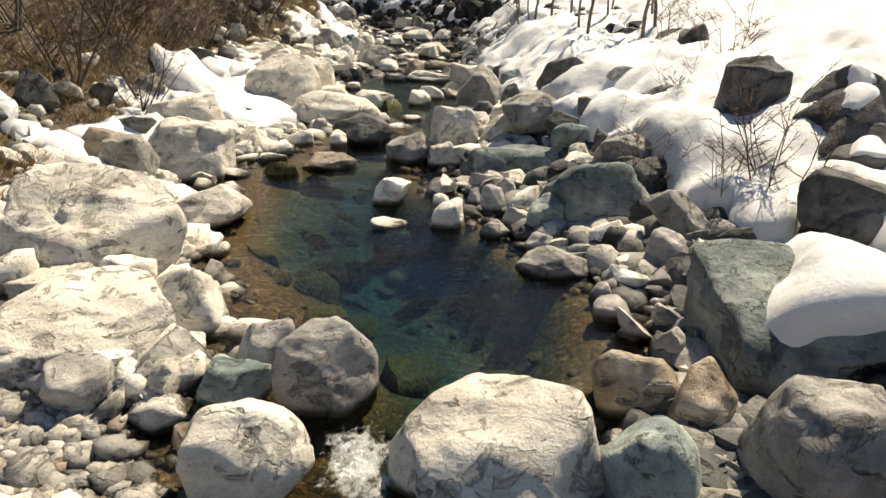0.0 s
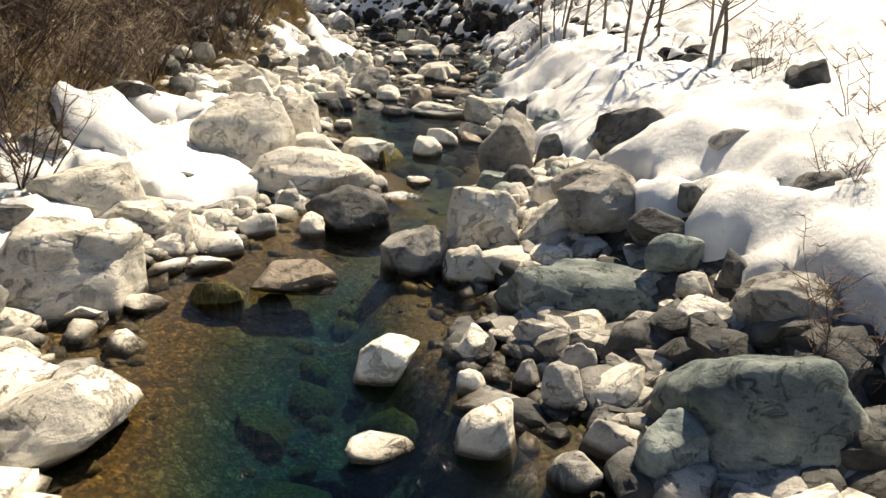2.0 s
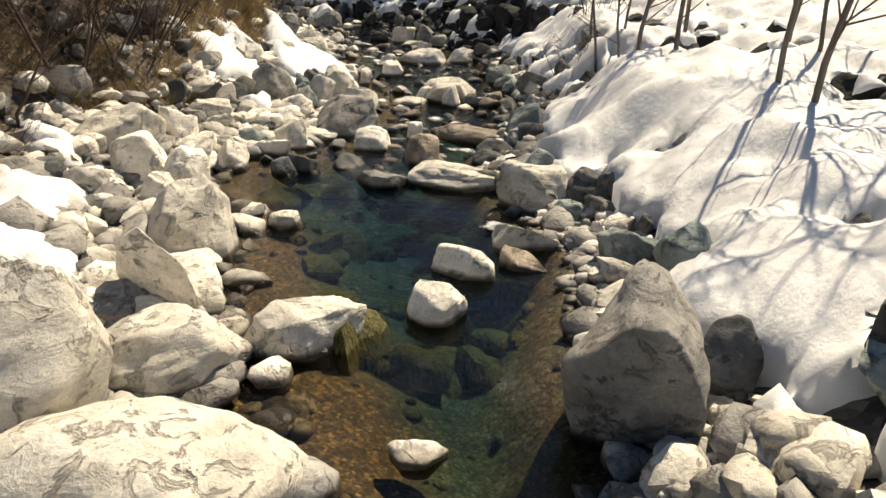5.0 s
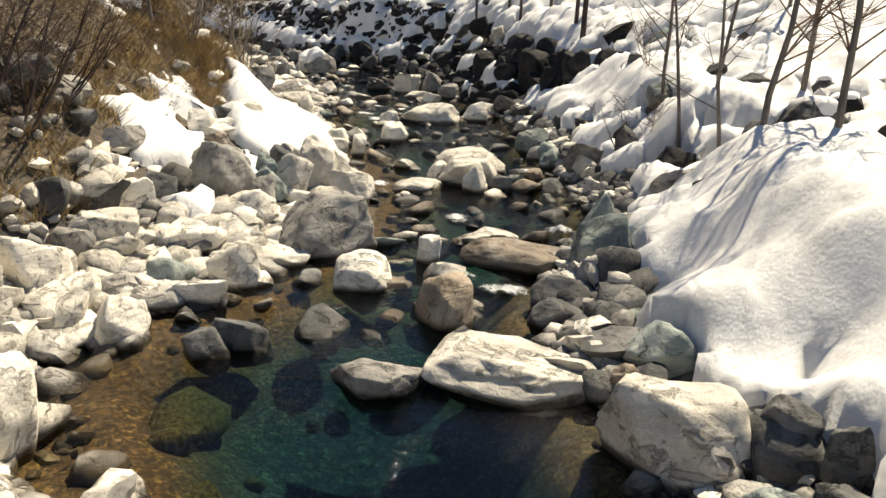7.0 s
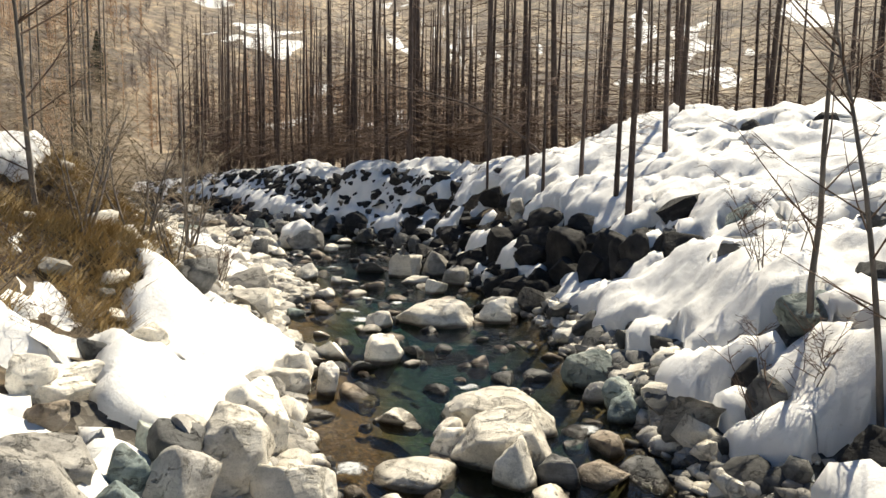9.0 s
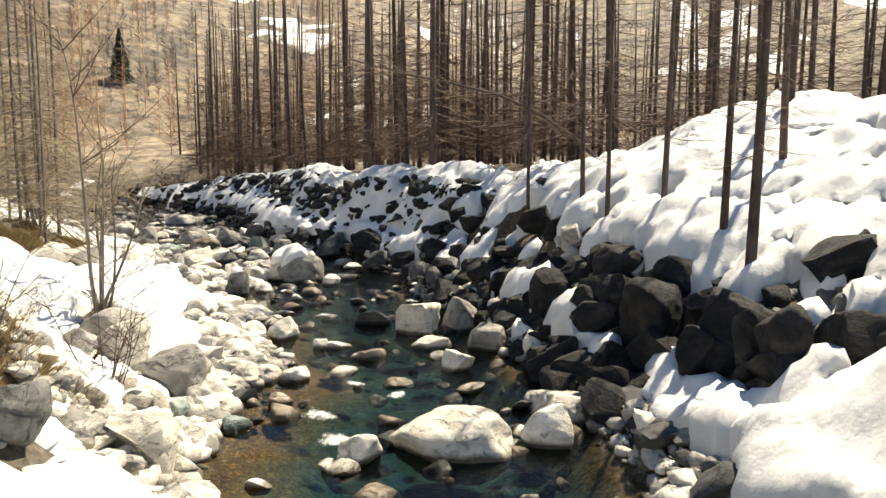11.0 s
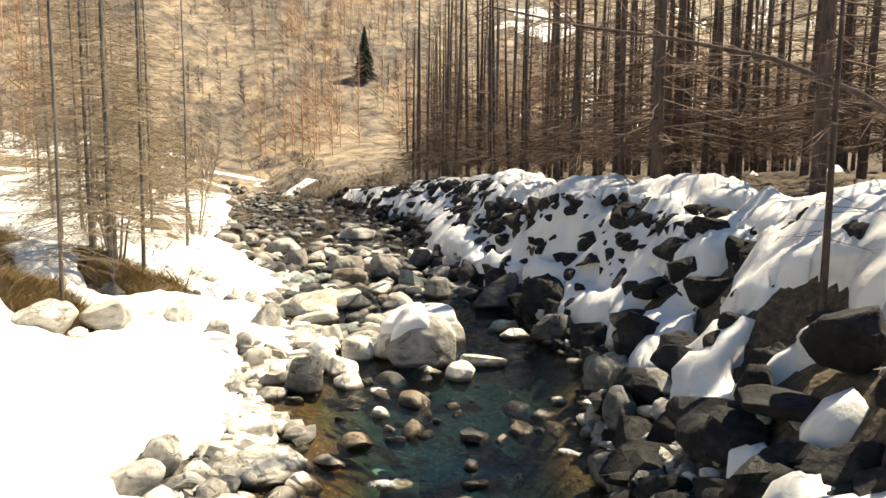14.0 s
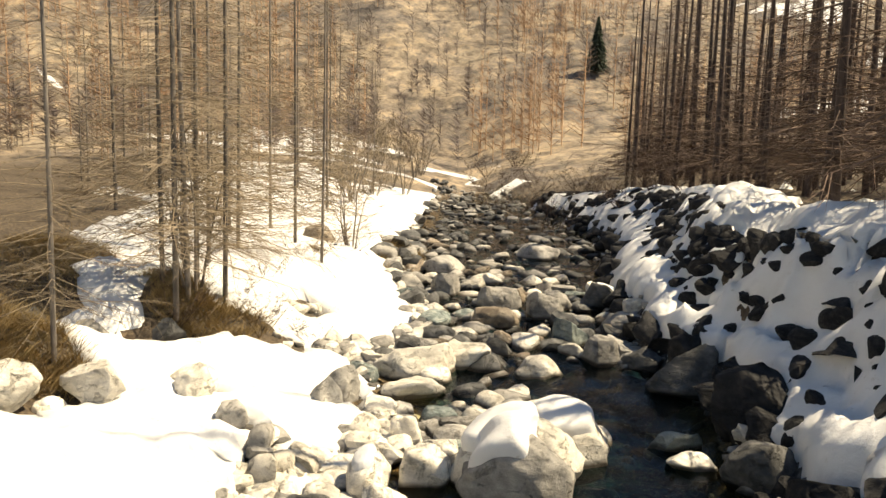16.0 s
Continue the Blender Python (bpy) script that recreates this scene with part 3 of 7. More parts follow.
boulder(0.33, 19.02, 0.26, 0.80, 0.49, 0.32, -18, 1013, 'pale', 'slab')
boulder(1.25, 19.09, 0.41, 0.22, 0.16, 0.10, -29, 1017, 'pale', 'block')
boulder(1.17, 19.26, 0.43, 0.15, 0.12, 0.10, -27, 1020, 'pale', 'round')
boulder(-4.81, 19.57, 0.77, 0.56, 0.42, 0.23, 23, 1234, 'grey', 'round')
boulder(-2.54, 19.68, 0.26, 0.45, 0.28, 0.17, 20, 1034, 'pale', 'slab')
boulder(-4.06, 19.70, 0.54, 0.54, 0.33, 0.36, 35, 1029, 'pale', 'slab')
boulder(1.28, 19.74, 0.59, 0.35, 0.26, 0.11, -25, 1030, 'slate', 'block')
boulder(0.92, 19.76, 0.42, 0.44, 0.33, 0.19, -22, 1033, 'green', 'round')
boulder(0.01, 19.90, 0.26, 0.20, 0.15, 0.17, -11, 1044, 'brown', 'block')
boulder(1.41, 20.01, 0.66, 0.27, 0.20, 0.28, -26, 1039, 'slate', 'block')
boulder(2.23, 20.35, 1.04, 0.60, 0.45, 0.12, -31, 1047, 'slate', 'block')
boulder(1.22, 20.36, 0.63, 0.41, 0.31, 0.24, -22, 1055, 'slate', 'round')
boulder(-3.99, 20.49, 0.36, 0.61, 0.46, 0.67, 30, 1066, 'pale', 'block')
boulder(0.57, 20.57, 0.35, 1.02, 0.76, 0.55, -15, 1064, 'pale', 'round')
boulder(-4.64, 20.59, 0.64, 0.67, 0.80, 0.57, 35, 1063, 'pale', 'round')
boulder(1.76, 20.94, 0.36, 0.39, 0.28, 0.34, -23, 102, 'slate', 'block')
boulder(0.42, 21.33, 0.24, 0.33, 0.20, 0.35, -12, 86, 'brown', 'round')
boulder(-1.51, 21.50, 0.27, 0.79, 0.49, 0.21, 6, 1106, 'grey', 'slab')
boulder(0.79, 21.60, 0.60, 0.63, 0.48, 0.23, -15, 1105, 'green', 'block')
boulder(-0.34, 21.69, 0.27, 1.61, 0.99, 0.30, -5, 1104, 'pale', 'slab')
boulder(-5.45, 21.87, 0.57, 1.34, 0.83, 0.74, 22, 1254, 'pale', 'slab')
boulder(-3.06, 22.03, 0.27, 0.42, 0.27, 0.26, 18, 1132, 'slate', 'wedge')
boulder(-2.81, 22.23, 0.27, 0.55, 0.36, 0.27, 15, 1135, 'slate', 'wedge')
boulder(-3.95, 22.28, 0.27, 0.57, 0.43, 0.46, 23, 1138, 'pale', 'block')
boulder(-4.49, 22.67, 0.52, 0.43, 0.35, 0.23, 30, 218, 'pale', 'block')
boulder(-4.86, 22.70, 0.64, 0.60, 0.39, 0.55, 28, 1146, 'pale', 'wedge')
boulder(0.96, 22.76, 0.32, 0.76, 0.53, 0.25, -13, 105, 'green', 'slab')
boulder(0.10, 22.79, 0.28, 0.55, 0.41, 0.25, -7, 1155, 'slate', 'block')
boulder(-0.99, 22.87, 0.27, 0.58, 0.70, 0.49, 1, 1151, 'brown', 'round')
boulder(6.36, 22.98, 1.57, 0.51, 0.41, 0.62, -26, 245, 'dark', 'wedge', 0.05)
boulder(-3.50, 23.07, 0.28, 0.62, 0.39, 0.28, 18, 1170, 'pale', 'slab')
boulder(0.17, 23.22, 0.28, 0.55, 0.39, 0.31, -7, 106, 'slate', 'block')
boulder(-3.90, 23.40, 0.38, 0.52, 0.39, 0.31, 20, 1179, 'green', 'block')
boulder(-3.30, 23.68, 0.28, 0.57, 0.37, 0.52, 16, 1192, 'pale', 'wedge')
boulder(-1.89, 23.70, 0.28, 0.67, 0.50, 0.39, 7, 1189, 'pale', 'round')
boulder(-4.75, 23.80, 0.79, 0.78, 0.48, 0.31, 24, 1185, 'pale', 'slab')
boulder(6.03, 23.84, 1.68, 1.05, 0.84, 0.53, -24, 244, 'dark', 'block', 0.06)
boulder(0.75, 23.94, 0.51, 0.86, 0.64, 0.58, -20, 1028, 'green', 'block')
boulder(-4.00, 24.21, 0.69, 0.69, 0.43, 0.18, 29, 1048, 'pale', 'slab')
boulder(-3.18, 24.45, 0.33, 1.08, 0.81, 0.18, 21, 1051, 'pale', 'round')
boulder(-0.10, 24.52, 0.28, 1.44, 0.89, 0.29, -5, 1212, 'brown', 'slab')
boulder(-1.19, 24.57, 0.28, 0.31, 0.20, 0.32, 1, 1070, 'pale', 'wedge')
boulder(-4.71, 24.60, 0.91, 0.48, 0.36, 0.35, 33, 1065, 'pale', 'round')
boulder(-4.33, 24.62, 0.77, 0.36, 0.27, 0.14, 30, 1071, 'grey', 'round')
boulder(2.26, 24.63, 1.23, 0.63, 0.47, 0.16, -31, 1061, 'slate', 'block')
boulder(-3.52, 24.67, 0.51, 0.46, 0.30, 0.30, 23, 1073, 'pale', 'wedge')
boulder(0.91, 24.83, 0.38, 0.48, 0.38, 0.72, -10, 107, 'green', 'block')
boulder(-2.61, 25.02, 0.28, 1.46, 1.09, 0.72, 14, 1075, 'grey', 'block')
boulder(-1.73, 25.21, 0.28, 0.45, 0.28, 0.13, 6, 1094, 'green', 'slab')
boulder(-4.65, 25.26, 1.03, 0.41, 0.30, 0.20, 21, 1227, 'slate', 'round')
boulder(-0.43, 25.36, 0.28, 0.81, 0.50, 0.16, -6, 1097, 'pale', 'slab')
boulder(-3.52, 25.45, 0.57, 0.60, 0.45, 0.38, 21, 1101, 'pale', 'round')
boulder(0.20, 25.48, 0.28, 0.41, 0.31, 0.16, -11, 1107, 'brown', 'block')
boulder(-4.61, 25.60, 1.06, 0.43, 0.32, 0.21, 28, 1110, 'grey', 'round')
boulder(-3.57, 26.10, 0.64, 0.35, 0.26, 0.36, 14, 1239, 'grey', 'block')
boulder(-4.14, 26.11, 0.84, 0.97, 0.72, 0.62, 17, 1237, 'grey', 'round')
boulder(-3.57, 26.53, 0.72, 0.47, 0.35, 0.31, 18, 1144, 'green', 'block')
boulder(6.05, 26.59, 1.78, 0.77, 0.62, 0.64, -20, 243, 'dark', 'block', 0.06)
boulder(-4.35, 26.69, 0.96, 0.89, 0.67, 0.36, 31, 1035, 'grey', 'round')
boulder(3.12, 26.77, 0.68, 0.61, 0.49, 0.58, -22, 209, 'dark', 'block')
boulder(-3.18, 26.77, 0.51, 0.53, 0.33, 0.14, 15, 1157, 'pale', 'slab')
boulder(-3.73, 26.94, 0.80, 0.36, 0.27, 0.35, 25, 1052, 'green', 'block')
boulder(-3.34, 27.06, 0.61, 0.62, 0.74, 0.52, 12, 1249, 'grey', 'round')
boulder(4.81, 27.13, 1.58, 0.94, 0.75, 0.56, -16, 242, 'dark', 'block', 0.05)
boulder(2.56, 27.24, 0.94, 0.78, 0.59, 0.32, -24, 1172, 'dark', 'block')
boulder(-4.58, 27.28, 1.27, 0.36, 0.22, 0.10, 31, 1072, 'brown', 'slab')
boulder(-3.49, 27.37, 0.72, 0.53, 0.64, 0.45, 22, 1068, 'slate', 'round')
boulder(-2.55, 27.49, 0.28, 0.81, 0.61, 0.51, 10, 1182, 'pale', 'block')
boulder(-3.42, 27.60, 0.78, 0.48, 0.58, 0.41, 15, 1187, 'grey', 'round')
boulder(-4.90, 27.63, 1.41, 0.43, 0.27, 0.27, 31, 1084, 'pale', 'slab')
boulder(-4.68, 27.72, 1.34, 0.54, 0.33, 0.10, 29, 1090, 'pale', 'slab')
boulder(-3.14, 27.74, 0.58, 0.76, 0.92, 0.65, 17, 1081, 'pale', 'round')
boulder(-3.90, 27.76, 0.53, 0.42, 0.33, 0.52, 24, 220, 'green', 'block')
boulder(-4.77, 28.22, 1.36, 0.44, 0.27, 0.10, 28, 1112, 'pale', 'slab')
boulder(-0.50, 28.22, 0.29, 0.47, 0.36, 0.49, -6, 1114, 'pale', 'block')
boulder(-0.07, 28.31, 0.29, 0.50, 0.38, 0.25, -6, 1217, 'slate', 'round')
boulder(-1.49, 28.32, 0.29, 0.91, 0.68, 0.18, 3, 1109, 'pale', 'round')
boulder(4.11, 28.51, 1.96, 0.77, 0.58, 0.34, -29, 1214, 'slate', 'block')
boulder(-2.65, 28.53, 0.29, 0.53, 0.39, 0.12, 12, 1122, 'pale', 'round')
boulder(-4.83, 28.56, 1.54, 0.29, 0.18, 0.10, 27, 1125, 'slate', 'slab')
boulder(2.11, 28.64, 0.93, 0.41, 0.31, 0.45, -25, 1126, 'slate', 'block')
boulder(-3.17, 28.65, 0.62, 0.67, 0.81, 0.57, 12, 1220, 'pale', 'round')
boulder(-0.55, 28.69, 0.30, 1.24, 0.77, 0.54, 0, 1274, 'pale', 'slab')
boulder(-1.17, 28.90, 0.31, 0.44, 0.33, 0.32, -0, 1139, 'pale', 'round')
boulder(1.49, 28.97, 0.54, 0.74, 0.48, 0.49, -20, 1137, 'grey', 'wedge')
boulder(-5.44, 29.06, 1.11, 0.44, 0.35, 0.32, 29, 222, 'pale', 'block')
boulder(2.16, 29.27, 0.81, 0.35, 0.28, 0.57, -23, 227, 'dark', 'block')
boulder(-4.57, 29.27, 1.45, 0.48, 0.36, 0.17, 24, 1149, 'pale', 'block')
boulder(-1.16, 29.36, 0.32, 0.37, 0.28, 0.26, 0, 1236, 'pale', 'round')
boulder(-5.12, 29.43, 1.12, 0.52, 0.42, 0.10, 26, 280, 'slate', 'slab')
boulder(-0.57, 29.95, 0.33, 1.46, 1.09, 0.39, -4, 1169, 'pale', 'round')
boulder(1.03, 30.02, 0.34, 0.46, 0.34, 0.34, -15, 1181, 'green', 'block')
boulder(-5.37, 30.14, 1.24, 0.46, 0.37, 0.16, 26, 279, 'slate', 'slab')
boulder(4.07, 30.24, 2.02, 0.63, 0.48, 0.33, -25, 1244, 'dark', 'block')
boulder(1.02, 30.38, 0.44, 0.44, 0.35, 0.34, -14, 224, 'green', 'round')
boulder(-3.37, 30.57, 0.45, 0.75, 0.46, 0.32, 14, 1204, 'pale', 'slab')
boulder(0.81, 30.73, 0.36, 0.38, 0.28, 0.28, -12, 1210, 'grey', 'block')
boulder(-2.81, 30.81, 0.46, 0.31, 0.25, 0.35, 10, 230, 'pale', 'slab')
boulder(-3.35, 31.06, 0.40, 0.59, 0.44, 0.48, 13, 1219, 'pale', 'block')
boulder(0.88, 31.47, 0.38, 0.90, 0.67, 0.51, -12, 1224, 'green', 'block')
boulder(-6.96, 31.62, 1.58, 0.58, 0.46, 0.28, 30, 282, 'grey', 'slab')
boulder(-2.20, 32.44, 0.40, 0.63, 0.41, 0.44, 5, 1240, 'pale', 'wedge')
boulder(-5.21, 32.56, 1.68, 0.67, 0.51, 0.32, 20, 1241, 'slate', 'block')
boulder(-3.04, 32.67, 0.41, 0.67, 0.42, 0.29, 8, 1260, 'pale', 'slab')
boulder(-6.12, 32.82, 1.21, 0.56, 0.45, 0.32, 24, 283, 'brown', 'block')
boulder(3.80, 33.57, 2.16, 0.58, 0.36, 0.22, -19, 1264, 'slate', 'slab')
boulder(-4.64, 33.78, 0.83, 0.76, 0.61, 0.51, 31, 150, 'pale', 'round')
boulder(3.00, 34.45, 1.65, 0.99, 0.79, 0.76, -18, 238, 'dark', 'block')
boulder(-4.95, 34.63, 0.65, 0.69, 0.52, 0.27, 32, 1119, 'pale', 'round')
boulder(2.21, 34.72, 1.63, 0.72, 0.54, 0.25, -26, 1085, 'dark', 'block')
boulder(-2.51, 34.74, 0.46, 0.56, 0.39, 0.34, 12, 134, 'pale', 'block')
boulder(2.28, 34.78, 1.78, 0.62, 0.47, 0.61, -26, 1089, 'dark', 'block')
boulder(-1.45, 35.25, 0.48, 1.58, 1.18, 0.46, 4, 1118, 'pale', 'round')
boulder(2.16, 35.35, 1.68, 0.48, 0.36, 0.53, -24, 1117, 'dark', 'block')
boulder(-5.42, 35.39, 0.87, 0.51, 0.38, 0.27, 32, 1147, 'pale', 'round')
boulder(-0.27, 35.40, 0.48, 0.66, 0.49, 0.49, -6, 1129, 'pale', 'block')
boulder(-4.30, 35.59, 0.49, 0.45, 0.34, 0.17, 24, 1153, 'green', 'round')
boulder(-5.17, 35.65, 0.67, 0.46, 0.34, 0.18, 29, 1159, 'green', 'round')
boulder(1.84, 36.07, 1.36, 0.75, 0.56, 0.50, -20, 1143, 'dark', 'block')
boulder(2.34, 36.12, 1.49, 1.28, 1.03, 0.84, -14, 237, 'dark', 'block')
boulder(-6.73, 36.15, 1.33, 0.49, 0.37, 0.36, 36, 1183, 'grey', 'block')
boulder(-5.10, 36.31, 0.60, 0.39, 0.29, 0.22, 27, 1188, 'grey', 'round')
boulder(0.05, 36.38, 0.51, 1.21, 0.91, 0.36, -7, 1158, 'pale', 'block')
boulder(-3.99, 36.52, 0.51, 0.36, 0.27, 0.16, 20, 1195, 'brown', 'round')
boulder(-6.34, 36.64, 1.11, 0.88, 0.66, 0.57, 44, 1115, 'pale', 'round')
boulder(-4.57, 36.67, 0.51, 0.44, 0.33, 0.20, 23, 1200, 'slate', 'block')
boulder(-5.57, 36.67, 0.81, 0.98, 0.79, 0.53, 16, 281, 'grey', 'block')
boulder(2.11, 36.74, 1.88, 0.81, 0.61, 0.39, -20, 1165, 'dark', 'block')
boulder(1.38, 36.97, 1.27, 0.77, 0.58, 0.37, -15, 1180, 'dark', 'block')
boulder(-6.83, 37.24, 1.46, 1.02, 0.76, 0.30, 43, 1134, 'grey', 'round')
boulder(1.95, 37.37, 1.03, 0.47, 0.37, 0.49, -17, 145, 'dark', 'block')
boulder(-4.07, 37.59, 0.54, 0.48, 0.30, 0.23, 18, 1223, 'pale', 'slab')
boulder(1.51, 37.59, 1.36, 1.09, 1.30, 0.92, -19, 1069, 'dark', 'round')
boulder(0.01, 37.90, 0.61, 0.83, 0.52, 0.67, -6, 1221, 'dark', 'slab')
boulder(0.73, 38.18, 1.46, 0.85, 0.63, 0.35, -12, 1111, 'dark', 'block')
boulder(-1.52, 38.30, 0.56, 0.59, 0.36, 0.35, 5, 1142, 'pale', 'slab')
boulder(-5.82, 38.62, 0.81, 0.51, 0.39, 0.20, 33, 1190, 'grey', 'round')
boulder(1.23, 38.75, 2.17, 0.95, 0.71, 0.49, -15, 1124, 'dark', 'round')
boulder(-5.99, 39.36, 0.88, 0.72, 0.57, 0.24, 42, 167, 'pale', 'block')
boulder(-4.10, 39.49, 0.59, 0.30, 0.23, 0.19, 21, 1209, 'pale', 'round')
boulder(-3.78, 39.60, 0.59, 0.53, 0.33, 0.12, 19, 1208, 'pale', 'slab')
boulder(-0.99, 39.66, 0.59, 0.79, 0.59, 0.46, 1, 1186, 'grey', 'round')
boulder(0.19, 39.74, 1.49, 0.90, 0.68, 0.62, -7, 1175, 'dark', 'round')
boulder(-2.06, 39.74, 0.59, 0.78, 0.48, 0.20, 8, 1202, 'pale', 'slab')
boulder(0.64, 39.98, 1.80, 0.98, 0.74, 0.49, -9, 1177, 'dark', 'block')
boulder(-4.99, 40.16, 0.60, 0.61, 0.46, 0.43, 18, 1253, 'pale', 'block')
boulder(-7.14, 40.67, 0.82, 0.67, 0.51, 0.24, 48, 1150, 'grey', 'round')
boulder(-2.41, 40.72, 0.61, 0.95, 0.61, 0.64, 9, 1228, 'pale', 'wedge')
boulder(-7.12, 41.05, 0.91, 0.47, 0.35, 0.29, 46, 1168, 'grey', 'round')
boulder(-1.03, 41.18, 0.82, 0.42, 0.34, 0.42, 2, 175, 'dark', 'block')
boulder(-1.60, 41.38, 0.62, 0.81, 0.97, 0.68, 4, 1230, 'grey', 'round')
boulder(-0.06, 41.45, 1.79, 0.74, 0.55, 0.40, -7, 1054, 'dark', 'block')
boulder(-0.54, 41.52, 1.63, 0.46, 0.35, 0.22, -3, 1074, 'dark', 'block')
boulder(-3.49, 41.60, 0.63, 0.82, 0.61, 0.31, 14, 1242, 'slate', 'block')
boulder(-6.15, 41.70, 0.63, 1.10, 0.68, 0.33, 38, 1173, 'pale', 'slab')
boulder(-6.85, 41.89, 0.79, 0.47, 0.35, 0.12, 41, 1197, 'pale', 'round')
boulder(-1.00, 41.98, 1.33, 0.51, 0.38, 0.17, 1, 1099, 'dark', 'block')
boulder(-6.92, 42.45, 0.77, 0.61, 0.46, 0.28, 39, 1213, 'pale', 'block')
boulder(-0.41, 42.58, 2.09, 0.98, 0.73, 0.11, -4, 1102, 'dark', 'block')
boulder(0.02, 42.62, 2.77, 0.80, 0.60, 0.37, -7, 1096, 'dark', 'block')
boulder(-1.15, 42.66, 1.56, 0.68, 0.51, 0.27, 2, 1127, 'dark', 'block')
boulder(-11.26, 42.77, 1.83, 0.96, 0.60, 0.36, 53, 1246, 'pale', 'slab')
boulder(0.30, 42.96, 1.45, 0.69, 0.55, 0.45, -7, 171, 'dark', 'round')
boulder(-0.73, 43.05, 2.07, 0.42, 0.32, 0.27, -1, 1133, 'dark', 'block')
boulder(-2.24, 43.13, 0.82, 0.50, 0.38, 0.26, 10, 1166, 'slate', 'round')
boulder(-11.21, 43.35, 1.27, 0.50, 0.40, 0.35, 72, 274, 'pale', 'round', 0.05)
boulder(-8.16, 43.66, 0.75, 0.32, 0.39, 0.28, 56, 1156, 'grey', 'round')
boulder(-1.48, 43.72, 0.87, 0.95, 0.76, 0.65, 4, 174, 'dark', 'block')
boulder(-11.17, 43.84, 1.69, 0.85, 0.52, 0.33, 49, 1252, 'pale', 'slab')
boulder(-5.78, 44.01, 0.68, 0.32, 0.24, 0.13, 29, 1233, 'pale', 'round')
boulder(-7.81, 44.03, 0.68, 0.59, 0.45, 0.19, 52, 1161, 'grey', 'round')
boulder(-14.94, 44.18, 1.58, 0.87, 0.69, 0.43, 74, 277, 'slate', 'slab')
boulder(-0.47, 44.29, 1.28, 0.89, 0.71, 1.02, -2, 170, 'dark', 'block')
boulder(-2.32, 44.35, 1.08, 0.49, 0.58, 0.41, 9, 1205, 'slate', 'round')
boulder(-7.47, 44.49, 0.69, 0.64, 0.48, 0.61, 48, 1167, 'slate', 'block')
boulder(-2.09, 44.59, 1.38, 0.76, 0.57, 0.32, 7, 1207, 'dark', 'block')
boulder(-13.80, 44.80, 1.59, 0.75, 0.60, 0.37, 70, 275, 'grey', 'block')
boulder(-1.73, 44.90, 1.71, 0.62, 0.46, 0.31, 5, 1216, 'dark', 'block')
boulder(-10.52, 44.90, 1.60, 0.54, 0.43, 0.30, 62, 200, 'pale', 'round')
boulder(-6.90, 44.96, 0.70, 0.52, 0.39, 0.27, 31, 1250, 'pale', 'block')
boulder(-9.70, 44.98, 1.40, 0.44, 0.35, 0.18, 59, 201, 'grey', 'round')
boulder(-11.38, 45.34, 1.30, 0.71, 0.57, 0.31, 62, 273, 'pale', 'round')
boulder(-7.34, 45.49, 0.71, 0.55, 0.41, 0.32, 42, 1198, 'pale', 'block')
boulder(-7.90, 45.71, 0.71, 0.57, 0.69, 0.49, 44, 1211, 'pale', 'round', 0.08)
boulder(-13.47, 45.90, 1.52, 0.79, 0.63, 0.34, 64, 276, 'slate', 'block')
boulder(-2.85, 45.98, 0.91, 0.66, 0.80, 0.56, 10, 1238, 'slate', 'round')
boulder(8.67, 46.06, 2.91, 1.27, 1.02, 0.57, -22, 229, 'dark', 'block')
boulder(-1.59, 46.13, 1.42, 0.98, 0.78, 0.47, 4, 176, 'dark', 'block')
boulder(-5.36, 46.15, 0.72, 0.54, 0.40, 0.28, 29, 1171, 'pale', 'round')
boulder(-6.05, 46.25, 0.72, 0.54, 0.33, 0.10, 33, 1191, 'pale', 'slab')
boulder(-7.59, 46.41, 0.73, 0.68, 0.44, 0.44, 40, 1222, 'pale', 'wedge')
boulder(-6.44, 46.75, 0.73, 1.38, 1.03, 0.98, 33, 1203, 'grey', 'round', 0.12)
boulder(-10.16, 46.83, 0.99, 0.53, 0.64, 0.45, 38, 1265, 'grey', 'round')
boulder(-7.85, 46.95, 0.74, 0.62, 0.46, 0.33, 30, 1262, 'pale', 'block')
boulder(-8.48, 46.96, 0.74, 0.47, 0.38, 0.48, 45, 194, 'pale', 'block')
boulder(-5.33, 47.13, 0.74, 0.88, 0.55, 0.19, 26, 1199, 'pale', 'slab')
boulder(-6.74, 47.16, 0.74, 1.64, 1.22, 0.83, 26, 1257, 'pale', 'round', 0.14)
boulder(-2.52, 47.17, 1.37, 0.73, 0.45, 0.62, 6, 1268, 'dark', 'slab')
boulder(-1.38, 47.32, 2.34, 0.93, 0.58, 0.31, 2, 1248, 'dark', 'slab')
boulder(-10.36, 47.34, 0.96, 0.59, 0.45, 0.47, 47, 1251, 'grey', 'round')
boulder(-2.68, 48.04, 1.49, 0.98, 0.74, 0.28, 8, 1154, 'dark', 'block')
boulder(-6.95, 48.20, 0.76, 1.63, 1.22, 0.65, 19, 1272, 'pale', 'round', 0.1)
boulder(-3.53, 48.55, 1.16, 0.95, 0.71, 0.30, 12, 1196, 'dark', 'block')
boulder(-9.99, 48.59, 0.77, 1.11, 0.69, 0.26, 42, 1256, 'pale', 'slab')
boulder(-6.66, 49.00, 0.78, 0.41, 0.31, 0.24, 28, 1247, 'pale', 'round')
boulder(-5.32, 49.15, 0.78, 0.69, 0.43, 0.18, 21, 1235, 'pale', 'slab')
